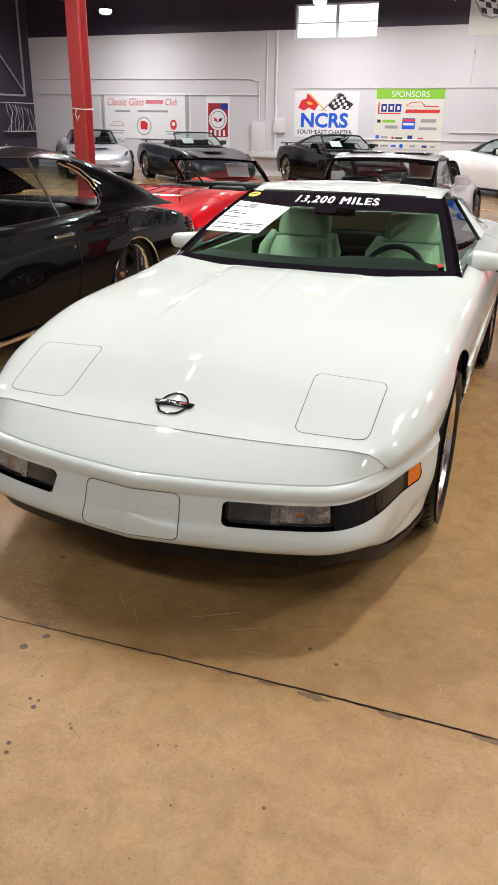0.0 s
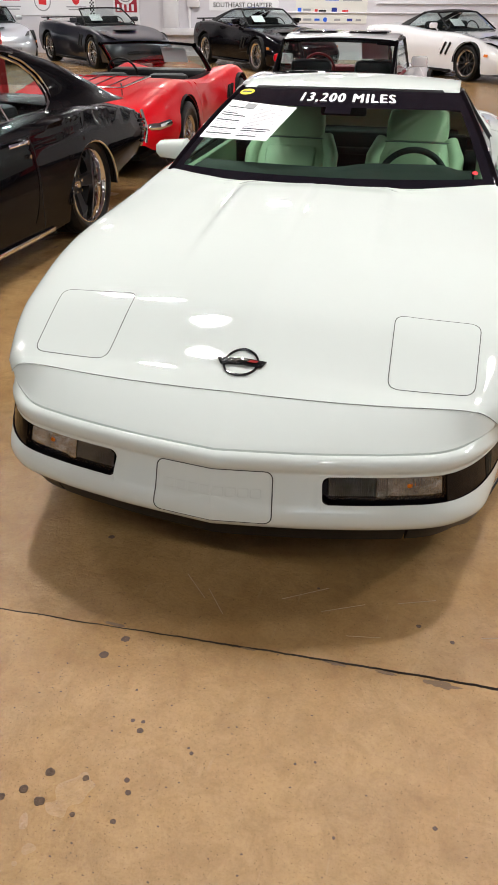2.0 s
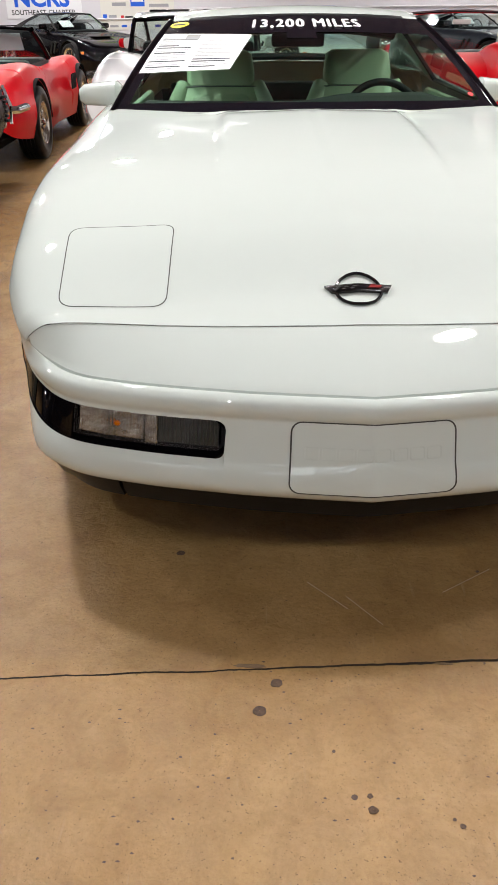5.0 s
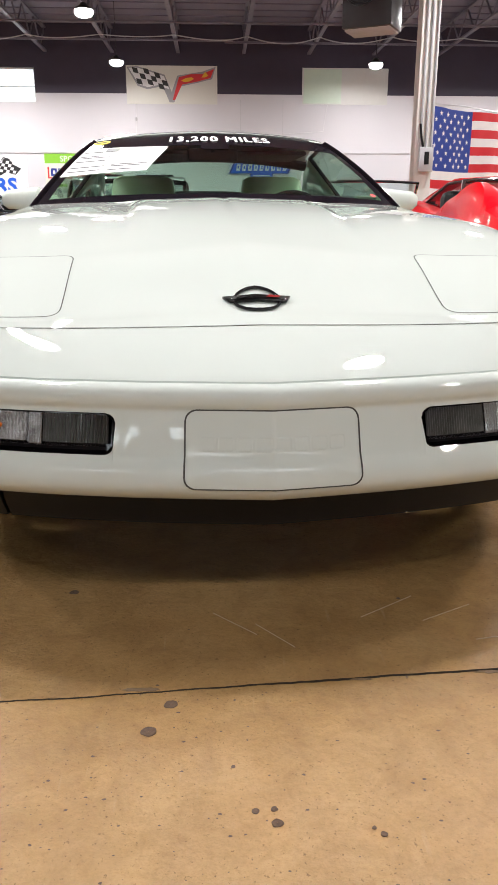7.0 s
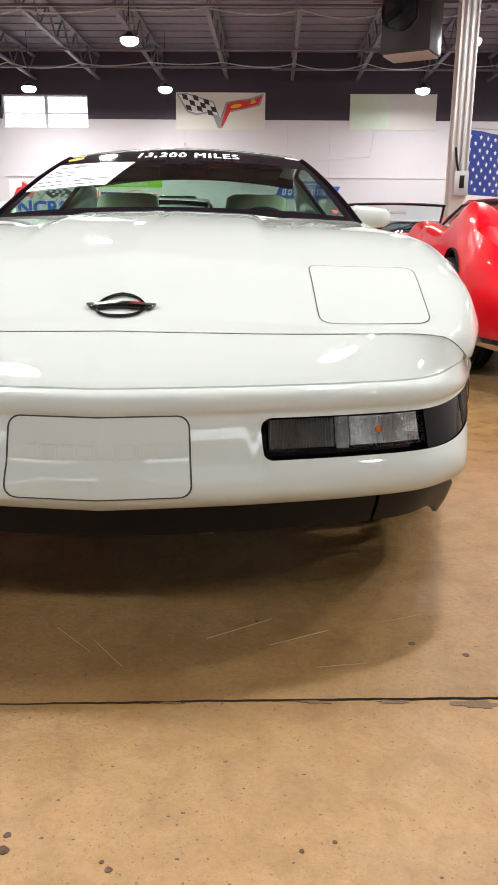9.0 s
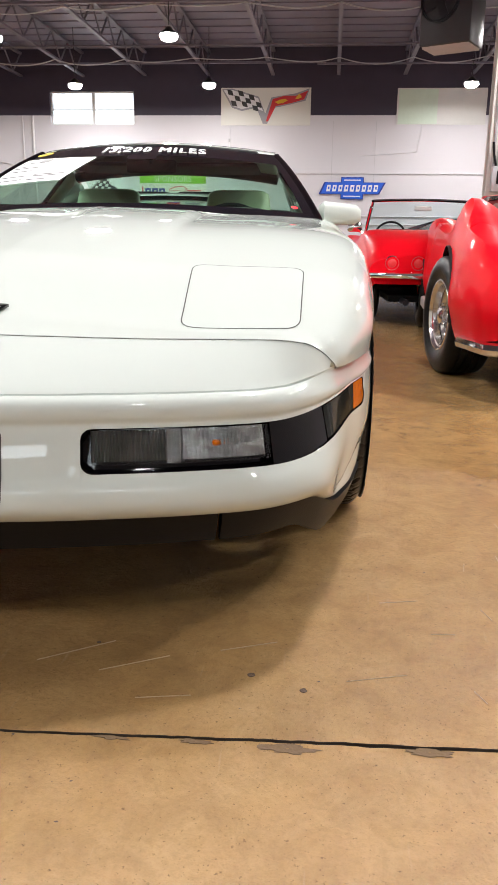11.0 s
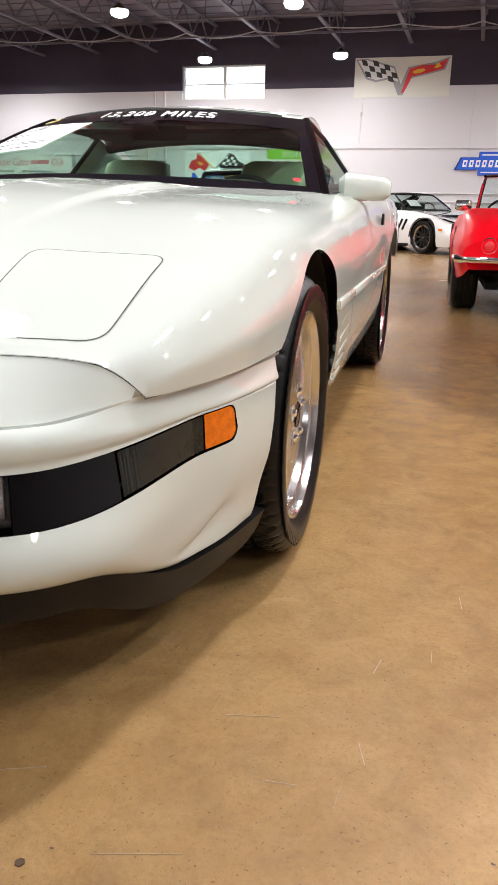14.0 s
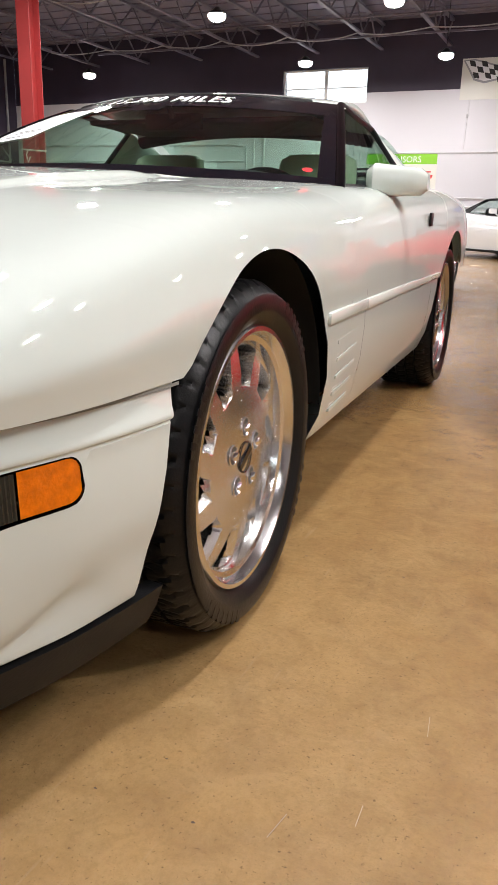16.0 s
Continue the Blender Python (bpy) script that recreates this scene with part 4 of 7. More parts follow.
for cx, cz, w, h, mt in ((0.40, 0.72, 0.36, 0.07, SIGN_GREEN), (0.12, 0.72, 0.10, 0.08, SIGN_BLACK), (0.48, 0.57, 0.36, 0.08, SIGN_GREY), (1.50, 0.74, 0.42, 0.09, SIGN_GREY), (1.50, 0.54, 0.50, 0.07, SIGN_GREY), (0.10, 0.30, 0.10, 0.10, SIGN_BLUE),
                         (0.30, 0.30, 0.2, 0.06, SIGN_GREY), (0.55, 0.28, 0.08, 0.08, SIGN_RED), (0.72, 0.28, 0.2, 0.05, SIGN_BLACK), (1.03, 0.30, 0.14, 0.12, SIGN_NAVY), (1.32, 0.28, 0.16, 0.05, SIGN_RED), (0.10, 0.08, 0.10, 0.06, SIGN_BLACK), (0.32, 0.08, 0.22, 0.05, SIGN_GREY),
                         (0.58, 0.08, 0.14, 0.05, SIGN_BLUE), (1.12, 0.08, 0.16, 0.05, SIGN_GREY), (1.45, 0.08, 0.14, 0.06, SIGN_NAVY), (1.68, 0.08, 0.14, 0.05, SIGN_GREY)):
    block(t, "small_mark", cx, cz, w, h, mt)
ring(t, "round_mark", 0.80, 0.08, 0.055, SIGN_BLUE)

t = sign("flag_board", "white hanging board with chequered and red crossed-flag emblem", -2.40, 0.02, 3.66, 4.60, CREAM_VINYL, 0.02, Y1 - 0.03)
poly(t, "emblem_edge", [(0.02, 0.90), (0.30, 0.92), (1.02, 0.72), (1.20, 0.30), (1.36, 0.70), (2.02, 0.80), (2.38, 0.92), (2.28, 0.62), (1.86, 0.52), (1.46, 0.44), (1.26, 0.04), (1.14, 0.04), (0.96, 0.44), (0.56, 0.36), (0.30, 0.44)], SIGN_GREY)
poly(t, "white_flag", [(0.07, 0.88), (0.30, 0.885), (1.00, 0.68), (1.14, 0.36), (1.02, 0.40), (0.94, 0.48), (0.56, 0.41), (0.34, 0.48)], VINYL, 0.006)
bm = bmesh.new()
for i in range(6):
    for j in range(3):
        if (i + j) % 2 == 0:
            ox, oz = 0.20 + 0.145 * i + 0.05 * (2 - j), 0.44 + 0.135 * j + 0.02 * (2.5 - abs(i - 2)) - 0.03 * i + 0.05
            bm.faces.new([bm.verts.new((ox + a, -t["d"] - 0.008, oz + b)) for a, b in ((0, 0), (0.14, -0.03), (0.10, 0.10), (-0.04, 0.13))])
part("checks", bm, SIGN_BLACK, t, smooth=False)
poly(t, "red_flag", [(1.22, 0.10), (1.40, 0.66), (1.72, 0.74), (2.02, 0.74), (2.34, 0.87), (2.24, 0.65), (1.90, 0.56), (1.48, 0.48), (1.28, 0.10)], SIGN_RED, 0.006)
poly(t, "yellow_mark", [(1.46, 0.58), (1.58, 0.64), (1.74, 0.66), (1.80, 0.62), (1.68, 0.56), (1.54, 0.54)], SIGN_YELLOW, 0.008)
poly(t, "yellow_mark", [(2.00, 0.66), (2.10, 0.80), (2.18, 0.70), (2.08, 0.66)], SIGN_YELLOW, 0.008)

t = sign("blank_panel", "blank frosted panel over a high window", 2.30, 4.62, 3.68, 4.58, mat("frosted_panel", (0.60, 0.60, 0.58), 0.4, vary=0.04), 0.02, Y1 - 0.03)
block(t, "green_half", 0.55, 0.45, 1.02, 0.86, mat("pale_green_film", (0.55, 0.66, 0.55), 0.3, vary=0.05), 0.004)

t = sign("bowtie_sign", "blue enamel bow-tie sign with pale plain marks", 0.34, 2.10, 1.78, 2.34, SIGN_BLUE, 0.05)
bpy.data.objects.remove(t.children[0])
bt = [(0.0, 0.13), (0.58, 0.13), (0.58, 0.0), (1.18, 0.0), (1.18, 0.13), (1.60, 0.13), (1.76, 0.43), (1.18, 0.43), (1.18, 0.56), (0.58, 0.56), (0.58, 0.43), (0.14, 0.43)]
for name, grow, mt, y0 in (("border", 1.03, SIGN_NAVY, 0.055), ("face", 0.97, SIGN_BLUE, 0.062)):
    bm = bmesh.new()
    f = [bm.verts.new((0.88 + (x - 0.88) * grow, -y0, 0.28 + (z - 0.28) * grow)) for x, z in bt]
    bk = [bm.verts.new((0.88 + (x - 0.88) * grow, -0.004, 0.28 + (z - 0.28) * grow)) for x, z in bt]
    bm.faces.new(f)
    for i in range(12):
        bm.faces.new((f[i], f[(i + 1) % 12], bk[(i + 1) % 12], bk[i]))
    part(name, bm, mt, t, smooth=False)
for k in range(9):
    block(t, "pale_mark", 0.24 + 0.16 * k, 0.28, 0.105, 0.17, VINYL, 0.012, 0.15)
    block(t, "pale_mark_gap", 0.245 + 0.16 * k, 0.285, 0.04, 0.07, SIGN_BLUE, 0.014)
for z in (0.07, 0.49):
    block(t, "pale_line", 0.88, z, 0.46, 0.03, VINYL, 0.012)
for x in (0.3, 1.45):
    part("hanging_wire", cyl((x, -0.03, 0.43), (x, -0.03, 2.0), 0.004, n=5), CONDUIT, t)

# large flag hung behind the column
t = thing("stars_and_stripes_flag", "large cloth flag with red and white stripes, hanging", "flag", "", Matrix.Translation((3.42, 12.05, 0.70)) @ Matrix.Rotation(radians(38), 4, "Z"))
CLOTH_R = mat("red_cloth", (0.60, 0.025, 0.035), 0.8, vary=0.08, bump=0.3, bump_scale=200)
CLOTH_W = mat("white_cloth", (0.78, 0.76, 0.77), 0.8, vary=0.05, bump=0.3, bump_scale=200)
CLOTH_B = mat("blue_cloth", (0.03, 0.06, 0.30), 0.8, vary=0.1, bump=0.3, bump_scale=200)
FW, FH = 3.4, 1.86


def cloth(x, z, lift=0.0):
    return Vector((x, -lift + 0.025 * math.sin(x * 5 + z * 1.5) + 0.012 * math.sin(x * 11 - z * 3), z - 0.02 * math.sin(x * 2)))


for k in range(13):
    bm = bmesh.new()
    xa = 1.30 if k >= 6 else 0.0
    grid(bm, [[cloth(x, FH * (k + e) / 13) for x in np.linspace(xa, FW, 40)] for e in (0, 0.5, 1)])
    part("stripe", bm, CLOTH_R if k % 2 == 0 else CLOTH_W, t)
bm = bmesh.new()
grid(bm, [[cloth(x, z) for x in np.linspace(0, 1.30, 24)] for z in np.linspace(FH * 6 / 13, FH, 10)])
part("canton", bm, CLOTH_B, t)
star = None
for i in range(9):
    for j in range(6 if i % 2 == 0 else 5):
        x, z = 0.11 + (0 if i % 2 == 0 else 0.108) + 0.216 * j, FH * 6 / 13 + 0.09 + 0.102 * i
        if star is None:
            bm = bmesh.new()
            bm.faces.new([bm.verts.new((r * math.sin(a), 0, r * math.cos(a))) for a, r in ((math.pi * q / 5, 0.046 if q % 2 == 0 else 0.019) for q in range(10))])
            star = part("star", bm, CLOTH_W, t, smooth=False)
            ob = star
        else:
            ob = new("star", star.data)
            ob.parent = t
        ob.location = cloth(x, z, 0.012)
part("rope", tube([(-0.02, 0, FH + 0.02), (1.0, 0, FH + 0.06), (FW, 0, FH + 0.02)], 0.012, n=6), CONDUIT, t)
for x in (0.0, 3.4):
    part("cord", cyl((x, 0, FH + 0.02), (x, 0, 4.895), 0.005, n=5), CONDUIT, t)

# ---- floor joint, chips and pits ----
JOINT = mat("open_joint", (0.035, 0.024, 0.016), 0.9, vary=0.3, scale=20)
CHIP = mat("chipped_concrete", (0.15, 0.095, 0.05), 0.85, vary=0.3, scale=30, bump=0.8, bump_scale=90)
rng = random.Random(12)
part("joint", joint_walls, JOINT, floor_ob, "open dirty joint between the slabs", smooth=False)


def hollow(cx, cy, rx, ry, n=16, rough=0.3):
    """A spalled pit: a broken pale rim round a dark rough hollow."""
    q = [(1 + rng.uniform(-rough, rough)) for k in range(n)]
    q = [(q[k - 1] + 2 * q[k] + q[(k + 1) % n]) / 4 for k in range(n)]
    ang = np.linspace(0, 2 * math.pi, n, endpoint=False)
    bm = bmesh.new()
    grid(bm, [[(cx + rx * f * q[k] * math.cos(a), cy + ry * f * q[k] * math.sin(a), z) for k, a in enumerate(ang)] for f, z in ((1.12, 0.0004), (1.0, 0.0016), (0.86, 0.0013), (0.5, 0.0010), (0.05, 0.0012))], close_u=True)
    return bm


# broken edges of the joint
for cx, cy, rx, ry in ((0.70, joint_y(0.70) - 0.018, 0.048, 0.010), (0.55, joint_y(0.55) - 0.010, 0.026, 0.005), (0.41, joint_y(0.41) - 0.007, 0.030, 0.004), (0.93, joint_y(0.93) - 0.012, 0.034, 0.008), (1.20, joint_y(1.20) - 0.012, 0.04, 0.008), (-0.25, joint_y(-0.25) + 0.010, 0.03, 0.005), (0.16, joint_y(0.16) - 0.005, 0.018, 0.003)):
    part("chip", hollow(cx, cy, rx, ry, n=36, rough=0.5), CHIP, floor_ob, "broken edge of the slab joint", angle=20)
PIT = mat("pit_hollow", (0.088, 0.054, 0.032), 0.9, vary=0.5, scale=70, bump=1.0, bump_scale=160)
for cx, cy, r in ((-0.189, -0.730, 0.0105), (-0.226, -0.788, 0.0095), (-0.270, -0.822, 0.0105), (-0.174, -0.806, 0.0110), (-0.098, -0.721, 0.0070), (0.015, -0.728, 0.0065), (-0.001, -0.698, 0.0060), (-0.085, -0.815, 0.0055), (0.012, -0.804, 0.0060), (-0.195, -0.273, 0.0105),
                  (-0.229, -0.346, 0.0110), (-0.027, -0.557, 0.0075), (-0.058, -0.533, 0.0050), (-0.030, -0.530, 0.0045), (0.122, -0.584, 0.0045), (0.110, -0.572, 0.0030), (0.717, -0.617, 0.0048), (0.421, -0.524, 0.0030), (0.375, -0.542, 0.0032), (0.501, -0.703, 0.0032), (-0.088, -0.438, 0.0030),
                  (-0.44, 0.16, 0.009), (0.30, 0.10, 0.004), (0.62, 0.02, 0.006), (0.72, -0.02, 0.006)):
    part("pit", hollow(cx, cy, r * 1.05, r, n=22, rough=0.2), PIT, floor_ob, angle=20)
bm = bmesh.new()
for k in range(900):
    x, y = rng.uniform(-2.2, 2.6), rng.uniform(-2.2, 1.8)
    if rng.random() < 0.45:
        x, y = rng.gauss(-0.15, 0.35), rng.gauss(-0.65, 0.25)
    r = rng.choice((0.0007, 0.0008, 0.0010, 0.0012, 0.0016, 0.0024))
    n = 7
    bm.faces.new([bm.verts.new((x + r * rng.uniform(0.6, 1.5) * math.cos(a) * 1.3, y + r * rng.uniform(0.5, 1.2) * math.sin(a), 0.0008)) for a in np.linspace(0, 2 * math.pi, n, endpoint=False)])
tagged(part("pits", bm, PIT, floor_ob, smooth=False), kind="stuff")
bm = bmesh.new()
for x, y, L_, a in ((0.20, 0.02, 0.16, 0.6), (0.33, 0.0, 0.14, 0.5), (-0.03, 0.0, 0.12, -0.9), (0.42, -0.08, 0.1, 0.2), (0.55, 0.10, 0.12, 0.4), (0.8, 0.02, 0.12, 0.3), (-0.12, 0.05, 0.13, -0.8), (0.98, 0.22, 0.05, 0.1), (1.05, -0.02, 0.04, 2.0), (0.88, 0.35, 0.09, 0.25), (1.12, 0.30, 0.05, 1.9), (1.20, 0.62, 0.04, 1.6), (1.34, 0.42, 0.06, 1.5), (1.10, 0.55, 0.05, 1.4), (1.25, 0.85, 0.05, 1.7)):
    strip(bm, (x, y, 0.0008), (x + L_ * math.cos(a), y + L_ * math.sin(a), 0.0008), 0.0016, 0.0008)
tagged(part("scratches", bm, mat("pale_scratch", (0.42, 0.30, 0.18), 0.7, vary=0.2), floor_ob, smooth=False), kind="stuff")

# ---- cars ----
TYRE_OLD = dict(r=0.345, w=0.22, rim=0.20, style="slot")
TYRE_C7F = dict(r=0.335, w=0.28, rim=0.25, style="10", face=DARK_ALLOY)
TYRE_C7C = dict(r=0.335, w=0.28, rim=0.25, style="10", face=ALLOY)


at = at_


C7_KEYS = [(0.0, 0.22, 0.55, 0.35, 0.45, 0.48, 0.52), (0.12, 0.17, 0.80, 0.38, 0.62, 0.56, 0.60), (0.5, 0.16, 0.90, 0.45, 0.74, 0.68, 0.70), (1.0, 0.17, 0.93, 0.55, 0.78, 0.80, 0.76), (1.6, 0.17, 0.92, 0.6, 0.74, 0.86, 0.86),
           (2.4, 0.17, 0.92, 0.6, 0.76, 0.88, 0.90), (3.2, 0.18, 0.96, 0.6, 0.78, 0.93, 0.96), (3.8, 0.2, 0.97, 0.6, 0.8, 0.94, 0.98), (4.35, 0.28, 0.92, 0.6, 0.8, 0.90, 0.95), (4.48, 0.38, 0.85, 0.62, 0.74, 0.86, 0.9)]
C7_ARCH = [(0.93, 0.335, 0.38), (3.64, 0.34, 0.39)]
C3_KEYS = [(0.0, 0.3, 0.5, 0.5, 0.4, 0.56, 0.58), (0.15, 0.25, 0.72, 0.5, 0.6, 0.6, 0.62), (0.6, 0.2, 0.85, 0.5, 0.72, 0.74, 0.70), (1.05, 0.2, 0.88, 0.5, 0.70, 0.86, 0.78), (1.6, 0.2, 0.84, 0.5, 0.68, 0.82, 0.82),
           (2.3, 0.2, 0.80, 0.48, 0.70, 0.78, 0.84), (3.0, 0.2, 0.84, 0.5, 0.72, 0.84, 0.86), (3.55, 0.22, 0.88, 0.5, 0.70, 0.90, 0.86), (4.1, 0.27, 0.86, 0.52, 0.70, 0.84, 0.82), (4.5, 0.34, 0.82, 0.52, 0.66, 0.76, 0.76), (4.62, 0.4, 0.78, 0.55, 0.62, 0.72, 0.74)]
C3_ARCH = [(1.05, 0.345, 0.40), (3.54, 0.345, 0.40)]
CHEV_KEYS = [(y, zb - 0.05, wm, zm - 0.05, ws, zs - 0.05, zc - 0.05) for y, zb, wm, zm, ws, zs, zc in [(0.0, 0.35, 0.8, 0.55, 0.75, 0.72, 0.74), (0.2, 0.3, 0.92, 0.6, 0.82, 0.8, 0.84), (1.0, 0.24, 0.95, 0.6, 0.84, 0.9, 0.95), (1.5, 0.22, 0.95, 0.6, 0.84, 0.92, 0.97), (2.6, 0.22, 0.95, 0.6, 0.86, 0.92, 0.96), (3.3, 0.22, 0.96, 0.62, 0.89, 0.94, 0.98),
             (3.9, 0.26, 0.975, 0.66, 0.91, 0.94, 0.985), (4.5, 0.42, 0.965, 0.66, 0.90, 0.89, 0.96), (4.92, 0.50, 0.945, 0.66, 0.885, 0.82, 0.88), (5.02, 0.54, 0.925, 0.64, 0.87, 0.76, 0.83)]]
CHEV_ARCH = [(0.95, 0.31, 0.365), (3.96, 0.30, 0.375)]

BLACK_INT = (BLACK_PLASTIC, BLACK_PLASTIC)
CANVAS = mat("black_canvas", (0.02, 0.02, 0.02), 0.9, vary=0.2, bump=0.3, bump_scale=300)
WHITE_CAR = mat("bright_white_paint", (0.82, 0.82, 0.83), 0.25, coat=1.0, vary=0.02)

RED_INT = mat("red_leather", (0.28, 0.02, 0.03), 0.5, vary=0.1, bump=0.2, bump_scale=120)


def chrome_arch(t, side, yc, zc, r, x):
    part("arch_trim", tube([(side * x, yc + r * math.cos(a), zc + r * math.sin(a)) for a in np.linspace(0.02, math.pi - 0.02, 28)], 0.010, n=6), CHROME, t)


def paper(t, m):
    p = part("price_sheet", box(0, 0, 0, 0.30, 0.003, 0.22), PAPER_SHEET, t, "white price sheet in the windscreen", smooth=False)
    p.matrix_basis = m
    return p


PAPER_SHEET = mat("sheet_paper", (0.8, 0.8, 0.8), 0.7, vary=0.03)

# black hardtop
t = car("hardtop_coupe", "glossy black two-door hardtop with chrome trim and deep-dish wheels", "parked cars", at(-3.12, -0.31, 0), BLACK_PAINT, CHEV_KEYS, CHEV_ARCH,
        (dict(r=0.34, w=0.25, rim=0.22, style="5", face=DARK_ALLOY, lip=CHROME), dict(r=0.355, w=0.30, rim=0.265, style="5", face=DARK_ALLOY, lip=CHROME, dish=0.07)), 0.775, (1.45, 3.85, 0.74, 0.90),
        dict(y=2.05, w=0.60, z=1.30, bow=0.15, mirrors=False), (BLACK_PLASTIC, BLACK_PLASTIC, 2.2, 0.45))
# roof falling in one line to the deck: y, edge x, edge z, centre z
ROOF_LINE = [(2.03, 0.600, 1.280, 1.300), (2.40, 0.618, 1.315, 1.355), (2.85, 0.628, 1.318, 1.380), (3.25, 0.634, 1.300, 1.382), (3.60, 0.640, 1.268, 1.360), (3.95, 0.652, 1.205, 1.285), (4.30, 0.680, 1.095, 1.150), (4.72, 0.735, 0.918, 0.945)]
REAR_EDGE = [(3.38, 1.262), (3.55, 1.205), (3.69, 1.115), (3.77, 1.00), (3.75, 0.945), (3.63, 0.905)]


def roof_edge(side, y):
    x, z, zc = smooth_table(ROOF_LINE, y)
    return Vector((side * x, y, z))


def coons(top_, low_, left_, right_, n=14, m_=9):
    """A patch between four edge curves given as functions of 0..1."""
    rows = []
    for j in range(m_):
        v = j / (m_ - 1)
        row = []
        for i in range(n):
            u = i / (n - 1)
            c = (top_(0) * (1 - u) + top_(1) * u) * (1 - v) + (low_(0) * (1 - u) + low_(1) * u) * v
            row.append(top_(u) * (1 - v) + low_(u) * v + left_(v) * (1 - u) + right_(v) * u - c)
        rows.append(row)
    return rows


def roof_rows(y0, y1, u0, u1, n=16, m_=15):
    rows = []
    for y in np.linspace(y0, y1, n):
        x, ze, zc = smooth_table(ROOF_LINE, y)
        rows.append([Vector((x * u, y, ze + (zc - ze) * (1 - abs(u) ** 3.2))) for u in np.linspace(u0, u1, m_)])
    return rows


bm = bmesh.new()
grid(bm, roof_rows(2.03, 3.62, -1, 1, 18, 21))
for u0, u1 in ((-1, -0.80), (0.80, 1)):
    grid(bm, roof_rows(3.62, 4.72, u0, u1, 14, 5))
part("roof", bm, BLACK_PAINT, t)
bm = bmesh.new()
grid(bm, roof_rows(3.62, 4.72, -0.80, 0.80, 12, 11))
part("rear_window", bm, CLEAR, t)
for s in (1, -1):
    re_ = np.array([0.0, 0.2, 0.4, 0.6, 0.8, 1.0])
    edge_v = lambda v, s=s: Vector((s * (0.640 + 0.135 * v), float(np.interp(v, re_, [q[0] for q in REAR_EDGE])), float(np.interp(v, re_, [q[1] for q in REAR_EDGE]))))
    e0, e1 = edge_v(0), edge_v(1)
    tail_top, tail_low = roof_edge(s, 4.72), Vector((s * 0.86, 4.80, 0.868))
    bm = bmesh.new()
    grid(bm, coons(lambda u, s=s: roof_edge(s, 3.38 + 1.34 * u) if u > 0 else edge_v(0), lambda u, s=s, e1=e1, tail_low=tail_low: e1 + (tail_low - e1) * u + Vector((s * 0.05 * math.sin(math.pi * u), 0, 0.0)), edge_v, lambda v, a=tail_top, b=tail_low: a + (b - a) * v, 20, 12))
    part("sail_panel", bm, BLACK_PAINT, t)
    top_f = lambda u, s=s: roof_edge(s, 2.06 + 1.32 * u) + Vector((0, 0, -0.012))
    low_f = lambda u, s=s: Vector((s * (0.765 + 0.010 * u), 1.52 + 2.11 * u, 0.880 + 0.025 * u))
    bm = bmesh.new()
    grid(bm, coons(top_f, low_f, lambda v, a=top_f(0), b=low_f(0): a + (b - a) * v, edge_v, 18, 6))
    part("side_window", bm, CLEAR, t)
    part("drip_rail", tube([roof_edge(s, y) + Vector((s * 0.012, 0, -0.004)) for y in np.linspace(2.06, 3.56, 16)], 0.007, n=6), CHROME, t)
    part("quarter_trim", tube([edge_v(v) + Vector((s * 0.010, 0.012, 0)) for v in np.linspace(0, 1, 18)], 0.010, n=6), CHROME, t)
    part("pillar_trim", tube([edge_v(v) + Vector((s * 0.012, 0.065 - 0.02 * v, 0.012)) for v in np.linspace(0.05, 0.7, 12)], 0.008, n=6), CHROME, t)
    part("division_bar", tube([low_f(0.79) + Vector((s * 0.008, 0, 0)), top_f(0.76) + Vector((s * 0.008, 0, 0))], 0.010, n=6), CHROME, t)
    part("belt_trim", tube([low_f(u) + Vector((s * 0.012, 0, 0)) for u in np.linspace(0, 1, 8)], 0.007, n=6), CHROME, t)
for s in (1, -1):
    for yc, zc, r in CHEV_ARCH:
        chrome_arch(t, s, yc, zc, r, 0.962)
    part("rocker_trim", box(s * 0.925, 2.36, 0.19, 0.014, 2.0, 0.03, bevel=0.005), CHROME, t)
    h = part("door_handle", tube([(s * 0.955, 2.88, 0.80), (s * 0.975, 2.92, 0.805), (s * 0.975, 3.04, 0.805), (s * 0.955, 3.08, 0.80)], 0.011, n=8), CHROME, t)
    part("push_button", cyl((s * 0.94, 3.08, 0.80), (s * 0.972, 3.08, 0.80), 0.014, n=10), CHROME, h)
    part("door_lock", cyl((s * 0.94, 3.11, 0.71), (s * 0.962, 3.11, 0.71), 0.012, n=10), CHROME, t)
    part("door_gap", tube([(s * 0.962, 3.17, 0.25), (s * 0.966, 3.18, 0.57), (s * 0.95, 3.17, 0.75), (s * 0.905, 3.15, 0.875)], 0.003, n=4), DARK, t)
    tl = part("tail_lamp", box(s * 0.62, 5.00, 0.61, 0.42, 0.05, 0.13, bevel=0.02), RED_PAINT, t, "red tail lamp in black bumper surround")
    for k in range(6):
        part("louvre_bar", box(s * 0.925, 4.93, 0.53 + 0.032 * k, 0.05, 0.05, 0.02, bevel=0.005), BLACK_PLASTIC, t)
    part("corner_trim", tube([(s * 0.945, 4.99, 0.50), (s * 0.95, 5.01, 0.62), (s * 0.905, 5.01, 0.76)], 0.014, n=6), CHROME, t)
part("rear_bumper", box(0, 5.06, 0.53, 1.76, 0.09, 0.15, bevel=0.03), CHROME, t)
part("front_bumper", box(0, -0.03, 0.45, 1.80, 0.10, 0.15, bevel=0.03), CHROME, t)
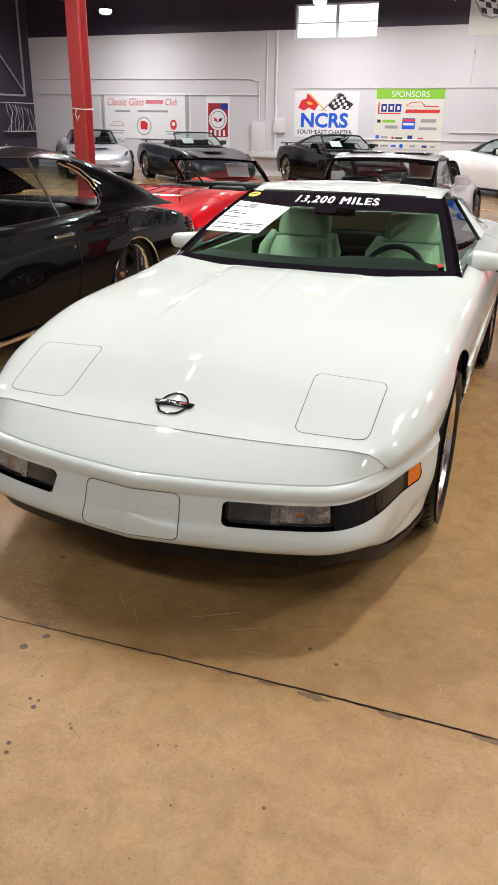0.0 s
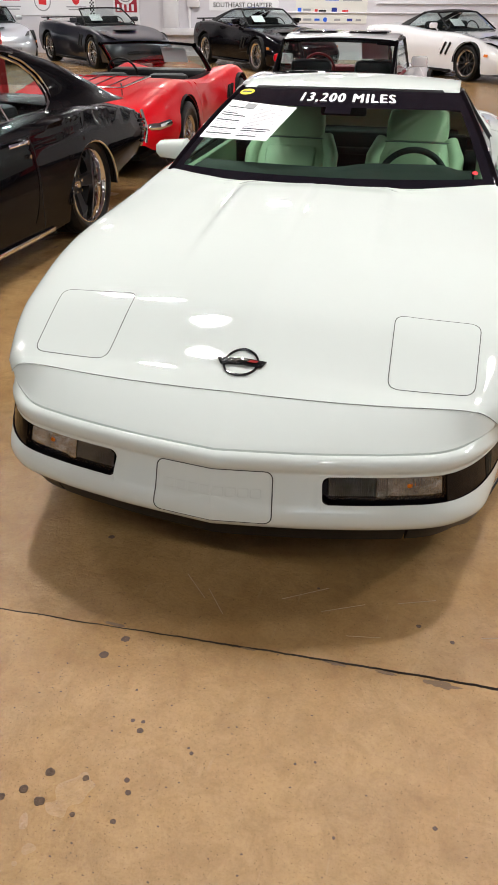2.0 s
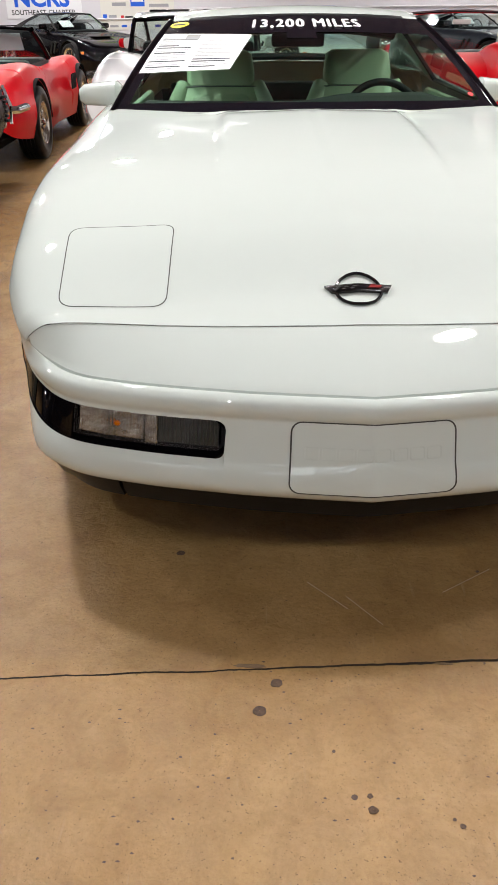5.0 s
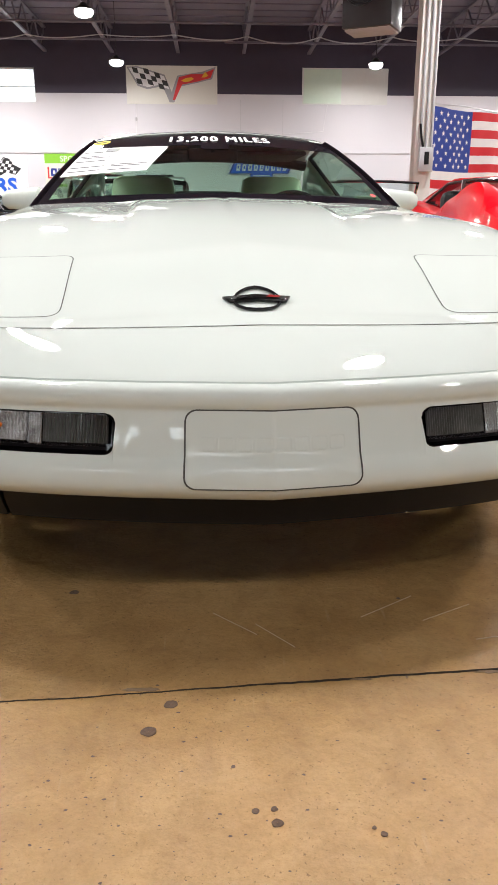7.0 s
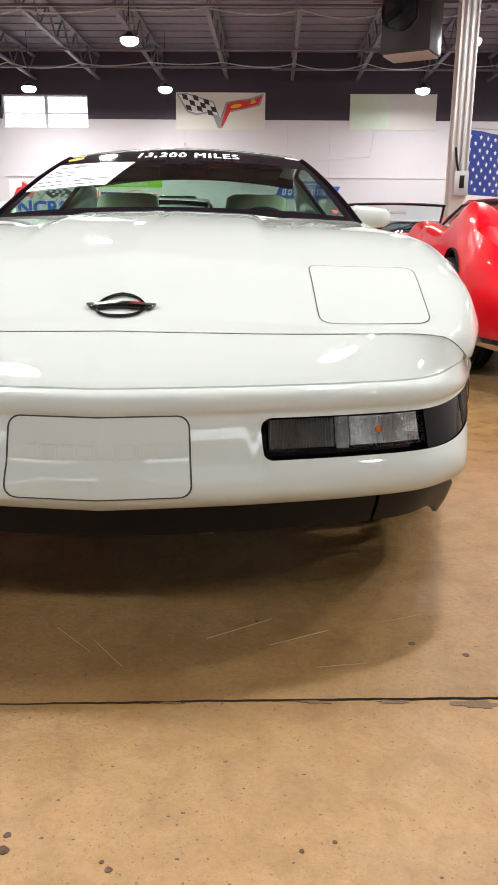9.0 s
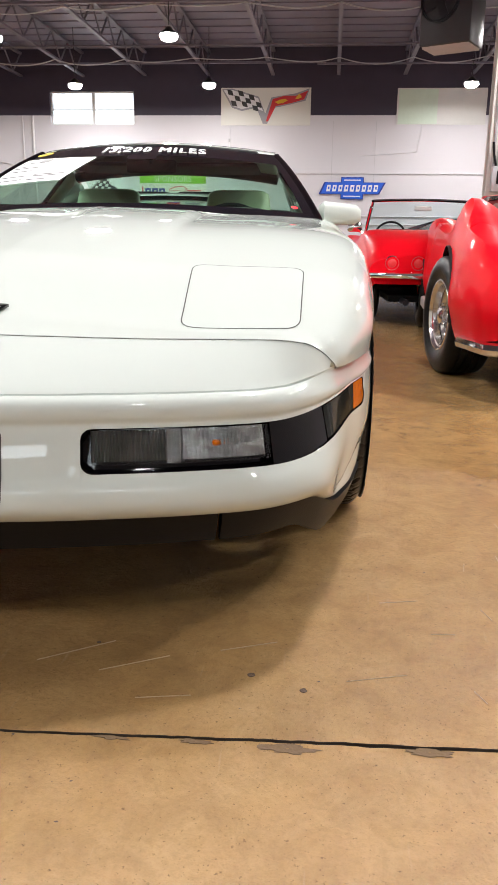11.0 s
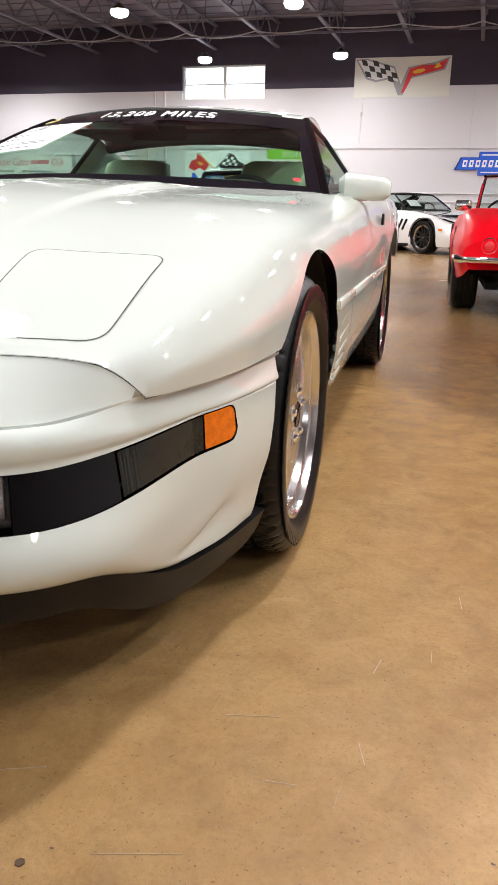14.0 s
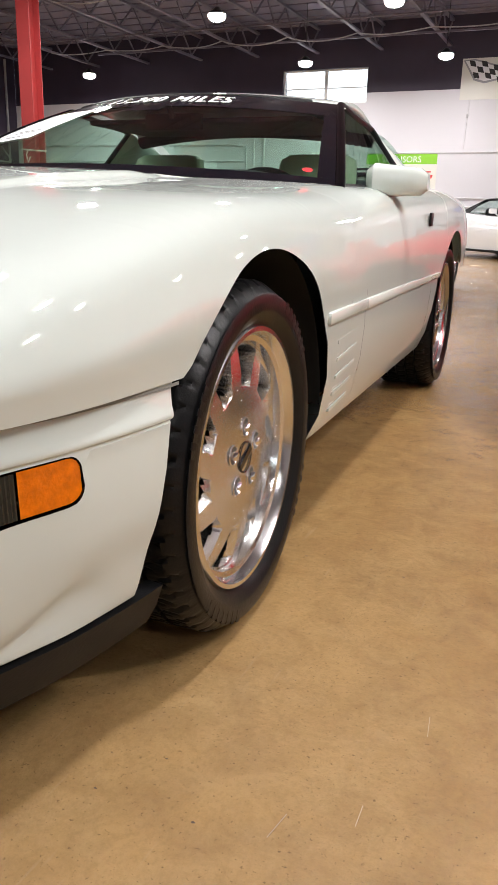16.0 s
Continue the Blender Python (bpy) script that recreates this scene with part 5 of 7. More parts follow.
part("rear_bench", box(0, 3.45, 0.75, 1.3, 0.25, 0.42, bevel=0.06), BLACK_PLASTIC, t)

C3_TALL = [(y, zb + 0.06, wm, zm, ws, zs + 0.075, zc + 0.03) for y, zb, wm, zm, ws, zs, zc in C3_KEYS]

# red convertible with luggage rack, tail towards the aisle
t = car("red_convertible", "red convertible with chrome luggage rack and top down", "parked cars", at(-3.49, 9.82, 184) @ Matrix.Scale(0.92, 4, (0, 0, 1)), RED_PAINT, C3_KEYS, C3_ARCH, (dict(TYRE_OLD, face=GOLD_ALLOY), dict(TYRE_OLD, face=GOLD_ALLOY)), 0.75,
        (1.75, 2.95, 0.62, 0.86), dict(y=2.25, w=0.57, z=1.19, frame=BLACK_PAINT, post=0.03, mirrors=False), (BLACK_PLASTIC, BLACK_PLASTIC, 2.35, 0.16))
RK = part("luggage_rack", tube([(-0.45, 3.55, 0.93), (0.45, 3.55, 0.93), (0.42, 4.25, 0.89), (-0.42, 4.25, 0.89)], 0.011, closed=True, n=6), CHROME, t)
for k in range(6):
    part("rack_bar", tube([(-0.42 + 0.168 * k, 3.55, 0.93), (-0.40 + 0.16 * k, 4.25, 0.89)], 0.008, n=6), CHROME, RK)
for x, y in ((-0.4, 3.6), (0.4, 3.6), (-0.38, 4.2), (0.38, 4.2)):
    part("rack_foot", cyl((x, y, 0.80), (x, y, 0.93), 0.009, n=6), CHROME, RK)
for s in (1, -1):
    part("rear_bumper", tube([(s * 0.86, 4.25, 0.57), (s * 0.84, 4.52, 0.57), (s * 0.66, 4.66, 0.57), (s * 0.35, 4.68, 0.57)], 0.035, n=8), CHROME, t)
    for k in range(4):
        part("fender_vent", box(s * 0.862, 1.62 + 0.075 * k, 0.60, 0.02, 0.028, 0.17, bevel=0.006, rot=Euler((0.25, 0, 0)).to_matrix()), DARK, t)
    for x in (0.25, 0.48):
        part("tail_lamp", cyl((s * x, 4.55, 0.66), (s * x, 4.63, 0.66), 0.055, n=20), SIGN_RED, t)
paper(t, Matrix.Translation((-0.25, 2.02, 1.04)) @ Euler((radians(-35), 0, 0)).to_matrix().to_4x4())

# red coupe beside the white one, nose to the aisle
C3_HUMP = [(y, zb, wm, zm, ws, zs + 0.10 * step01(y, 0.3, 0.9) * (1 - step01(y, 1.5, 2.2)), zc) for y, zb, wm, zm, ws, zs, zc in C3_TALL]
t = car("red_coupe", "bright red coupe with swelling wings and turned front wheels", "parked cars", at(2.22, 2.47, -3), RED_PAINT, C3_HUMP, C3_ARCH, (dict(TYRE_OLD, r=0.35, w=0.27, rim=0.21), TYRE_OLD), 0.755,
        (1.90, 2.95, 0.58, 0.88), dict(y=2.40, w=0.46, z=1.11, rear=(2.95, 3.75, 0.52, 0.95), roof=RED_PAINT, mirrors=False), (BLACK_PLASTIC, BLACK_PLASTIC, 2.35, 0.4))
for o in [c for c in t.children if c.name.startswith("wheel") and "well" not in c.name and c.location.y < 2]:
    o.matrix_basis = o.matrix_basis @ Matrix.Rotation(radians(11), 4, "Z")
for s in (1, -1):
    part("sill_trim", box(s * 0.835, 2.3, 0.27, 0.05, 1.65, 0.09, bevel=0.02), CONDUIT, t)
    part("front_bumper", tube([(s * 0.80, 0.42, 0.27), (s * 0.70, 0.14, 0.27), (s * 0.40, 0.0, 0.27), (s * 0.05, -0.03, 0.27)], 0.035, n=8), CHROME, t)
    part("wing_vent", box(s * 0.56, 0.98, 0.925, 0.10, 0.14, 0.012, bevel=0.004), DARK, t)

# red roadster further back, tail towards the aisle
C2_KEYS = [(0.0, 0.36, 0.62, 0.55, 0.55, 0.66, 0.68), (0.15, 0.30, 0.80, 0.58, 0.66, 0.70, 0.72), (0.6, 0.24, 0.86, 0.6, 0.74, 0.80, 0.76), (1.05, 0.22, 0.88, 0.6, 0.74, 0.86, 0.82), (1.6, 0.22, 0.87, 0.58, 0.72, 0.82, 0.86),
           (2.3, 0.22, 0.85, 0.58, 0.72, 0.80, 0.88), (3.0, 0.22, 0.87, 0.6, 0.74, 0.86, 0.90), (3.5, 0.24, 0.89, 0.62, 0.74, 0.91, 0.92), (4.0, 0.32, 0.87, 0.62, 0.70, 0.86, 0.88), (4.30, 0.36, 0.84, 0.60, 0.64, 0.78, 0.82), (4.42, 0.42, 0.80, 0.58, 0.60, 0.66, 0.70)]
t = car("classic_roadster", "red classic roadster with round tail lamps and chrome bumper", "parked cars", at(1.62, 9.95, 183) @ Matrix.Scale(0.95, 4), RED_PAINT, C2_KEYS, [(1.05, 0.345, 0.38), (3.50, 0.345, 0.39)], (TYRE_OLD, dict(TYRE_OLD, w=0.24)), 0.745,
        (1.75, 2.95, 0.62, 0.87), dict(y=2.15, w=0.58, z=1.27, frame=CHROME, mirror=CHROME, post=0.02), (BLACK_PLASTIC, BLACK_PLASTIC, 2.35, 0.2))
for s in (1, -1):
    for x in (0.36, 0.60):
        lp = part("tail_lamp", lathe([(0.062, -0.03), (0.07, 0.01), (0.062, 0.02), (0.055, 0.012)], 24), CHROME, t, m=Matrix.Translation((s * x, 4.405, 0.61)) @ Matrix.Rotation(math.pi / 2, 4, "Z"))
        part("red_lens", lathe([(0.0, 0.024), (0.03, 0.02), (0.055, 0.008)], 20), SIGN_RED, lp)
    part("rear_bumper", tube([(s * 0.86, 4.05, 0.50), (s * 0.85, 4.35, 0.50), (s * 0.72, 4.46, 0.50), (s * 0.26, 4.48, 0.50), (s * 0.22, 4.47, 0.56)], 0.03, n=8), CHROME, t)
    part("exhaust", cyl((s * 0.45, 3.9, 0.25), (s * 0.45, 4.4, 0.25), 0.03, n=12), DARK_ALLOY, t)
part("round_mirror", cyl((-0.80, 2.02, 1.02), (-0.80, 2.05, 1.02), 0.065, n=20), BLACK_PLASTIC, t)
part("mirror_stalk", cyl((-0.76, 2.04, 0.84), (-0.80, 2.04, 1.0), 0.012, n=8), CHROME, t)
part("underframe", box(0, 3.6, 0.27, 1.1, 1.0, 0.05), DARK, t)
part("cabin_mirror", box(0, 2.25, 1.17, 0.2, 0.03, 0.05, bevel=0.01), CREAM, t)

# white coupe directly behind, tail towards the aisle
t = car("white_coupe", "white coupe with black roof panels and red cabin", "parked cars", at(-1.02, 10.2, 180), WHITE_CAR, C3_KEYS, C3_ARCH, (TYRE_OLD, TYRE_OLD), 0.75,
        (1.75, 3.2, 0.62, 0.85), dict(y=2.25, w=0.60, z=1.19, rear=(2.95, 3.28, 0.62, 0.87), roof=WHITE_CAR, frame=BLACK_PLASTIC, sail=False, dome=0.055, pillar=BLACK_PAINT, quarter=3.05), (RED_INT, BLACK_PLASTIC, 2.35, 0.35, RED_INT))
part("rear_window_frame", tube(curve_pts(2.97, 2.95, 0.60, 1.175, 1.155) + curve_pts(3.33, 3.28, 0.62, 0.89, 0.87)[::-1], 0.022, closed=True, n=8), BLACK_PAINT, t)
for s in (1, -1):
    part("roof_glass", box(s * 0.27, 2.60, 1.236, 0.40, 0.36, 0.02, bevel=0.008), GLOSS_BLACK, t)
# red block stands in for a red reflection on the white mirror
part("mirror_shell", box(0.86, 2.10, 0.93, 0.14, 0.08, 0.09, bevel=0.03), RED_PAINT, t)
paper(t, Matrix.Translation((-0.25, 2.0, 1.02)) @ Euler((radians(-35), 0, 0)).to_matrix().to_4x4())


def modern_details(t, paint, accent=None, spoiler=True):
    """Lamps, vents, splitter, spoiler and screen sheet of a modern sports car."""
    for s in (1, -1):
        bm = bmesh.new()
        bm.faces.new([bm.verts.new(p) for p in ((s * 0.60, 0.20, 0.625), (s * 0.72, 0.30, 0.645), (s * 0.80, 0.62, 0.725), (s * 0.72, 0.50, 0.715))])
        part("headlamp", bm, GLOSS_BLACK, t)
        for k in range(2):
            part("side_vent", box(s * 0.925, 1.50 + 0.14 * k, 0.58, 0.025, 0.05, 0.26, bevel=0.008, rot=Euler((0.5, 0, 0)).to_matrix()), accent or DARK, t)
        part("marker", box(s * 0.905, 0.42, 0.50, 0.02, 0.10, 0.05, bevel=0.006), AMBER_LAMP, t)
        part("tail_lamp", box(s * 0.55, 4.47, 0.76, 0.26, 0.04, 0.10, bevel=0.02), SIGN_RED, t)
        part("sill_skirt", box(s * 0.92, 2.3, 0.17, 0.04, 1.9, 0.05, bevel=0.01), BLACK_PLASTIC, t)
    part("grille", box(0, 0.03, 0.36, 1.0, 0.06, 0.14, bevel=0.03), DARK, t)
    part("splitter", box(0, 0.12, 0.155, 1.6, 0.3, 0.03, bevel=0.01), BLACK_PLASTIC, t)
    part("bonnet_vent", box(0, 1.05, 0.785, 0.5, 0.30, 0.012, bevel=0.004), DARK, t)
    if spoiler:
        part("spoiler", box(0, 4.42, 0.985, 1.5, 0.16, 0.025, bevel=0.01), BLACK_PLASTIC, t)
        for s in (1, -1):
            part("spoiler_post", box(s * 0.6, 4.40, 0.94, 0.03, 0.08, 0.09), BLACK_PLASTIC, t)
    paper(t, Matrix.Translation((-0.30, 1.98, 1.03)) @ Euler((radians(-55), 0, 0)).to_matrix().to_4x4())


AMBER_LAMP = mat("orange_marker", (0.75, 0.20, 0.02), 0.3, coat=0.5, vary=0.05)
C7_TOP = dict(y=2.3, w=0.56, z=1.23, frame=BLACK_PLASTIC)
t = car("white_convertible", "white convertible sports car with black canvas top and dark wheels", "parked cars", at(1.30, 16.2, 46), WHITE_CAR, C7_KEYS, C7_ARCH, (TYRE_C7F, TYRE_C7F), 0.80,
        (1.75, 3.0, 0.66, 0.90), dict(C7_TOP, rear=(2.75, 3.45, 0.6, 0.96), roof=CANVAS), BLACK_INT + (2.35, 0.4))
modern_details(t, WHITE_CAR, None, False)
part("bonnet_stripe", box(-0.62, 0.75, 0.80, 0.10, 0.40, 0.01, bevel=0.003, rot=Euler((-0.2, 0, 0.3)).to_matrix()), BLACK_PLASTIC, t)
t = car("black_sports_coupe", "black sports coupe with chrome wheels and rear spoiler", "parked cars", at(-3.35, 16.9, 44), BLACK_PAINT, C7_KEYS, C7_ARCH, (TYRE_C7C, TYRE_C7C), 0.80,
        (1.75, 3.0, 0.66, 0.90), dict(C7_TOP, rear=(2.85, 3.9, 0.6, 0.97), roof=BLACK_PAINT), BLACK_INT + (2.35, 0.4))
modern_details(t, BLACK_PAINT)
t = car("grey_convertible", "dark grey convertible sports car with top down", "parked cars", at(-7.25, 16.7, 50), GREY_PAINT, C7_KEYS, C7_ARCH, (TYRE_C7C, TYRE_C7C), 0.80,
        (1.75, 3.0, 0.66, 0.90), dict(C7_TOP), BLACK_INT + (2.35, 0.4))
modern_details(t, GREY_PAINT)
t = car("silver_sports_coupe", "silver sports coupe with black roof parked by the wall", "parked cars", at(-11.0, 16.7, 40), SILVER_PAINT, C7_KEYS, C7_ARCH, (TYRE_C7C, TYRE_C7C), 0.80,
        (1.75, 3.0, 0.66, 0.90), dict(C7_TOP, rear=(2.85, 3.9, 0.6, 0.97), roof=BLACK_PAINT), BLACK_INT + (2.35, 0.4))
modern_details(t, SILVER_PAINT)
t = car("dark_sports_coupe", "dark grey sports coupe parked by the wall", "parked cars", at(5.6, 16.9, 42), GREY_PAINT, C7_KEYS, C7_ARCH, (TYRE_C7C, TYRE_C7C), 0.80,
        (1.75, 3.0, 0.66, 0.90), dict(C7_TOP, rear=(2.85, 3.9, 0.6, 0.97), roof=GREY_PAINT), BLACK_INT + (2.35, 0.4))
modern_details(t, GREY_PAINT)

# ---- the white sports coupe at the front ----
HERO_KEYS = [  # y, rub x z, shoulder x z, fender top x z, inner x z, centre z
    (0.17, 0.62, 0.594, 0.60, 0.597, 0.53, 0.600, 0.30, 0.604, 0.608),
    (0.285, 0.774, 0.545, 0.772, 0.570, 0.715, 0.608, 0.43, 0.616, 0.644),
    (0.31, 0.790, 0.545, 0.790, 0.583, 0.725, 0.619, 0.44, 0.623, 0.653),
    (0.585, 0.868, 0.548, 0.868, 0.635, 0.785, 0.722, 0.44, 0.734, 0.768),
    (1.095, 0.900, 0.550, 0.900, 0.700, 0.815, 0.808, 0.46, 0.832, 0.848),
    (1.66, 0.903, 0.552, 0.903, 0.700, 0.835, 0.828, 0.51, 0.872, 0.892),
    (2.05, 0.903, 0.552, 0.905, 0.710, 0.845, 0.850, 0.61, 0.888, 0.905),
    (3.00, 0.908, 0.552, 0.910, 0.730, 0.850, 0.878, 0.61, 0.920, 0.935),
    (3.55, 0.918, 0.552, 0.920, 0.750, 0.860, 0.898, 0.61, 0.938, 0.952),
    (4.10, 0.908, 0.552, 0.908, 0.740, 0.845, 0.888, 0.56, 0.930, 0.940),
    (4.45, 0.830, 0.552, 0.830, 0.710, 0.770, 0.860, 0.50, 0.900, 0.910),
]
ARCHES = [(1.095, 0.312, 0.415), (3.56, 0.322, 0.415)]


def hero_sec(y):
    xb, zb, x1, z1, x2, z2, x3, z3, zc = smooth_table(HERO_KEYS, y)
    return [(xb, zb), (x1, z1), (x2, z2), (x3, z3), (0, zc)]


def bulge(x, y):
    """The raised middle of the bonnet, fading forwards."""
    f = step01(y, 0.62, 1.45) * (1 - 0.6 * step01(y, 1.58, 1.69))
    return f * (0.017 * (1 - step01(abs(x), 0.312, 0.346)) - 0.005 * (1 - step01(abs(x), 0.0, 0.024)) - 0.006 * (1 - step01(abs(x), 0.40, 0.56)))


def surf(x, y):
    """Height of the bonnet at (x, y)."""
    p = np.array(spline(hero_sec(y), 90))[::-1]
    return float(np.interp(abs(x), p[:, 0], p[:, 1])) + bulge(x, y)


def seam_y(x):
    x = abs(x)
    return 0.182 + 0.13 * x * x


hero = thing("sports_coupe", "white sports coupe with closed pop-up headlamps and sale sheet", "car", "", Matrix.Rotation(radians(2.6), 4, "Z"))
low = arch_low(ARCHES, lambda y: 0.0)
bm = loft(hero_sec, stations(0.285, 1.68, 0.024, ARCHES), low, n=60)
# front edge of the bonnet, drawn to the seam
ROW0 = half_section(hero_sec(0.285), 0.0, 0.0, 60)


def corner_curve(t):
    """The seam from the bonnet's front edge down to its lower corner."""
    a, m, c = Vector((0.70, seam_y(0.70), surf(0.70, 0.25))), Vector((0.742, 0.258, 0.588)), Vector((0.7735, 0.279, 0.545))
    return a * (1 - t) ** 2 + m * 2 * t * (1 - t) + c * t * t


I70 = max(i for i, p in enumerate(ROW0) if p[0] >= 0.70)
LEN70 = np.concatenate([[0], np.cumsum(np.linalg.norm(ROW0[1:] - ROW0[:-1], axis=1))])


def edge_point(i, x, z):
    """Where point i of the first section lies on the seam."""
    if i <= I70:
        return corner_curve(1 - LEN70[i] / LEN70[I70 + 1])
    return Vector((x, seam_y(x), surf(x, seam_y(x))))


EDGE = [edge_point(i, x, z) for i, (x, z) in enumerate(ROW0)]
for side in (1, -1):
    rows = []
    for k in range(5):
        t = k / 4
        rows.append([(side * (x + (e.x - x) * t), 0.285 + (e.y - 0.285) * t, z + (e.z - z) * t) for (x, z), e in zip(ROW0, EDGE)])
    grid(bm, rows)
bmesh.ops.remove_doubles(bm, verts=bm.verts, dist=2e-4)
for v in bm.verts:
    v.co.z += bulge(v.co.x, v.co.y) if v.co.z > 0.62 and abs(v.co.x) < 0.6 else 0
part("front_clamshell", bm, WHITE_PAINT, hero, angle=60)
bm = loft(hero_sec, stations(1.68, 1.99, 0.018) + stations(1.995, 4.45, 0.06, ARCHES, (3.3,)), low, lambda y: 0.765 * math.sqrt(max(y - 1.705, 0.0) / 0.285) if y < 1.99 else 0.765 if y < 3.3 else (0.63 if y < 3.98 else 0.0), n=30, cap_rear=True)
for v in bm.verts:
    v.co.z += bulge(v.co.x, v.co.y) if v.co.z > 0.62 and abs(v.co.x) < 0.6 and v.co.y < 2.05 else 0
part("rear_body", bm, WHITE_PAINT, hero)

OUTLINE = spline([(0, -0.032), (0.17, -0.010), (0.305, 0.012), (0.5, 0.057), (0.651, 0.118), (0.755, 0.245), (0.822, 0.424), (0.850, 0.514), (0.872, 0.62), (0.884, 0.71), (0.888, 0.79)], 101)


def out_pt(s, d):
    """Point on the nose's plan outline at s in 0..1, pushed out by d."""
    f = s * 100
    i = min(int(f), 99)
    p = OUTLINE[i] + (OUTLINE[i + 1] - OUTLINE[i]) * (f - i)
    t = OUTLINE[min(i + 1, 100)] - OUTLINE[max(i - 1, 0)]
    nrm = np.array((t[1], -t[0])) / np.hypot(*t)
    if i == 0:
        nrm = np.array((0.0, -1.0))
    return p + d * nrm


def s_of(x=None, y=None):
    o = np.array(OUTLINE)
    return float(np.interp(x, o[:, 0], np.arange(101) / 100)) if x is not None else float(np.interp(y, o[:, 1], np.arange(101) / 100))


def ramp(s, a, b, u, v):
    return u + (v - u) * step01(s, a, b)


SA, SB, SE = s_of(x=0.65), s_of(y=0.42), s_of(y=0.284)
SIDE = lambda s: step01(s, s_of(x=0.70), s_of(y=0.40))
KC = lambda s: step01(s, s_of(x=0.68), SE)
S_L0, S_L1 = s_of(x=0.305), s_of(y=0.514)
OUT_LEN = np.concatenate([[0], np.cumsum([float(np.hypot(*(q - p))) for p, q in zip(OUTLINE, OUTLINE[1:])])])


def run(s):
    """Metres along the outline."""
    return float(np.interp(s * 100, np.arange(101), OUT_LEN))


def pinch(s):
    """How far the lamp opening closes towards its rounded ends."""
    v = 0.0
    for e, r in ((S_L0, 0.021), (S_L1, 0.024)):
        u = abs(run(s) - run(e))
        inside = (s >= S_L0) and (s <= S_L1)
        if inside and u < r:
            v = max(v, r - math.sqrt(max(r * r - (r - u) ** 2, 0.0)))
    return v


zb0 = lambda s: ramp(s, SA, SB, 0.388, 0.424)
zt0 = lambda s: ramp(s, SA, SB, 0.467, 0.490)
zb_ = lambda s: zb0(s) + pinch(s)
zt_ = lambda s: zt0(s) - pinch(s)


def profile(s):
    """Half profile of the front cover at s: (outward, height) pairs below the lamp opening, then above it."""
    S, K = SIDE(s), KC(s)
    yy = float(out_pt(s, 0.0)[1])
    c = step01(yy, 0.30, 0.42) * (1 - step01(yy, 0.46, 0.60))
    zc_ = 0.250 + 0.075 * step01(yy, 0.32, 0.60)
    low_c = [(-0.09, 0.290 - 0.062 * S), (-0.02 - 0.010 * S, 0.2915 - 0.064 * S), (0.012 - 0.032 * S, 0.298 - 0.063 * S), (0.031 - 0.046 * S - 0.006 * c, (0.312 - 0.050 * S) * (1 - c) + (zc_ - 0.014) * c), (0.0405 - 0.050 * S + 0.003 * c, (0.333 - 0.030 * S) * (1 - c) + (zc_ + 0.014) * c),
             (0.036 - 0.034 * S, 0.362 - 0.004 * S), (0.022 - 0.018 * S, zb0(s))]
    b0 = zt0(s)
    up_c = [(0.000, b0), (-0.0012, b0 + (0.503 - b0) * 0.25), (0.0030, b0 + (0.503 - b0) * 0.55), (0.0032, 0.503), (-0.0035 * (1 - 0.5 * K), 0.5155), (-0.015 * (1 - 0.6 * K), 0.5225 + 0.009 * K), (-0.022 * (1 - 0.65 * K), 0.5240 + 0.016 * K)]
    lo, up = spline(low_c, 19), spline(up_c, 16)
    lip = [(-0.0225 * (1 - 0.66 * K), 0.5185 + 0.0240 * K), (-0.029 * (1 - 0.75 * K), 0.5180 + 0.0255 * K), (-0.0296 * (1 - 0.78 * K), 0.5262 + 0.0200 * K), (-0.033 * (1 - 0.80 * K), 0.5290 + 0.0185 * K)]
    p = pinch(s)
    out = [(float(d), float(z)) for d, z in lo] + [(float(d), float(z)) for d, z in up] + lip
    if p > 0:
        out[18] = (out[18][0], out[18][1] + p)
        out[19] = (out[19][0], out[19][1] - p)
    return out


N_LOW = 19


def fas(s, z, lift=0.0):
    """A point of the front cover at outline place s and height z."""
    q = profile(abs(s))
    d = float(np.interp(z, [b for a, b in q[1:]], [a for a, b in q[1:]]))
    p = out_pt(abs(s), d + lift)
    return Vector((math.copysign(p[0], s), p[1], z))


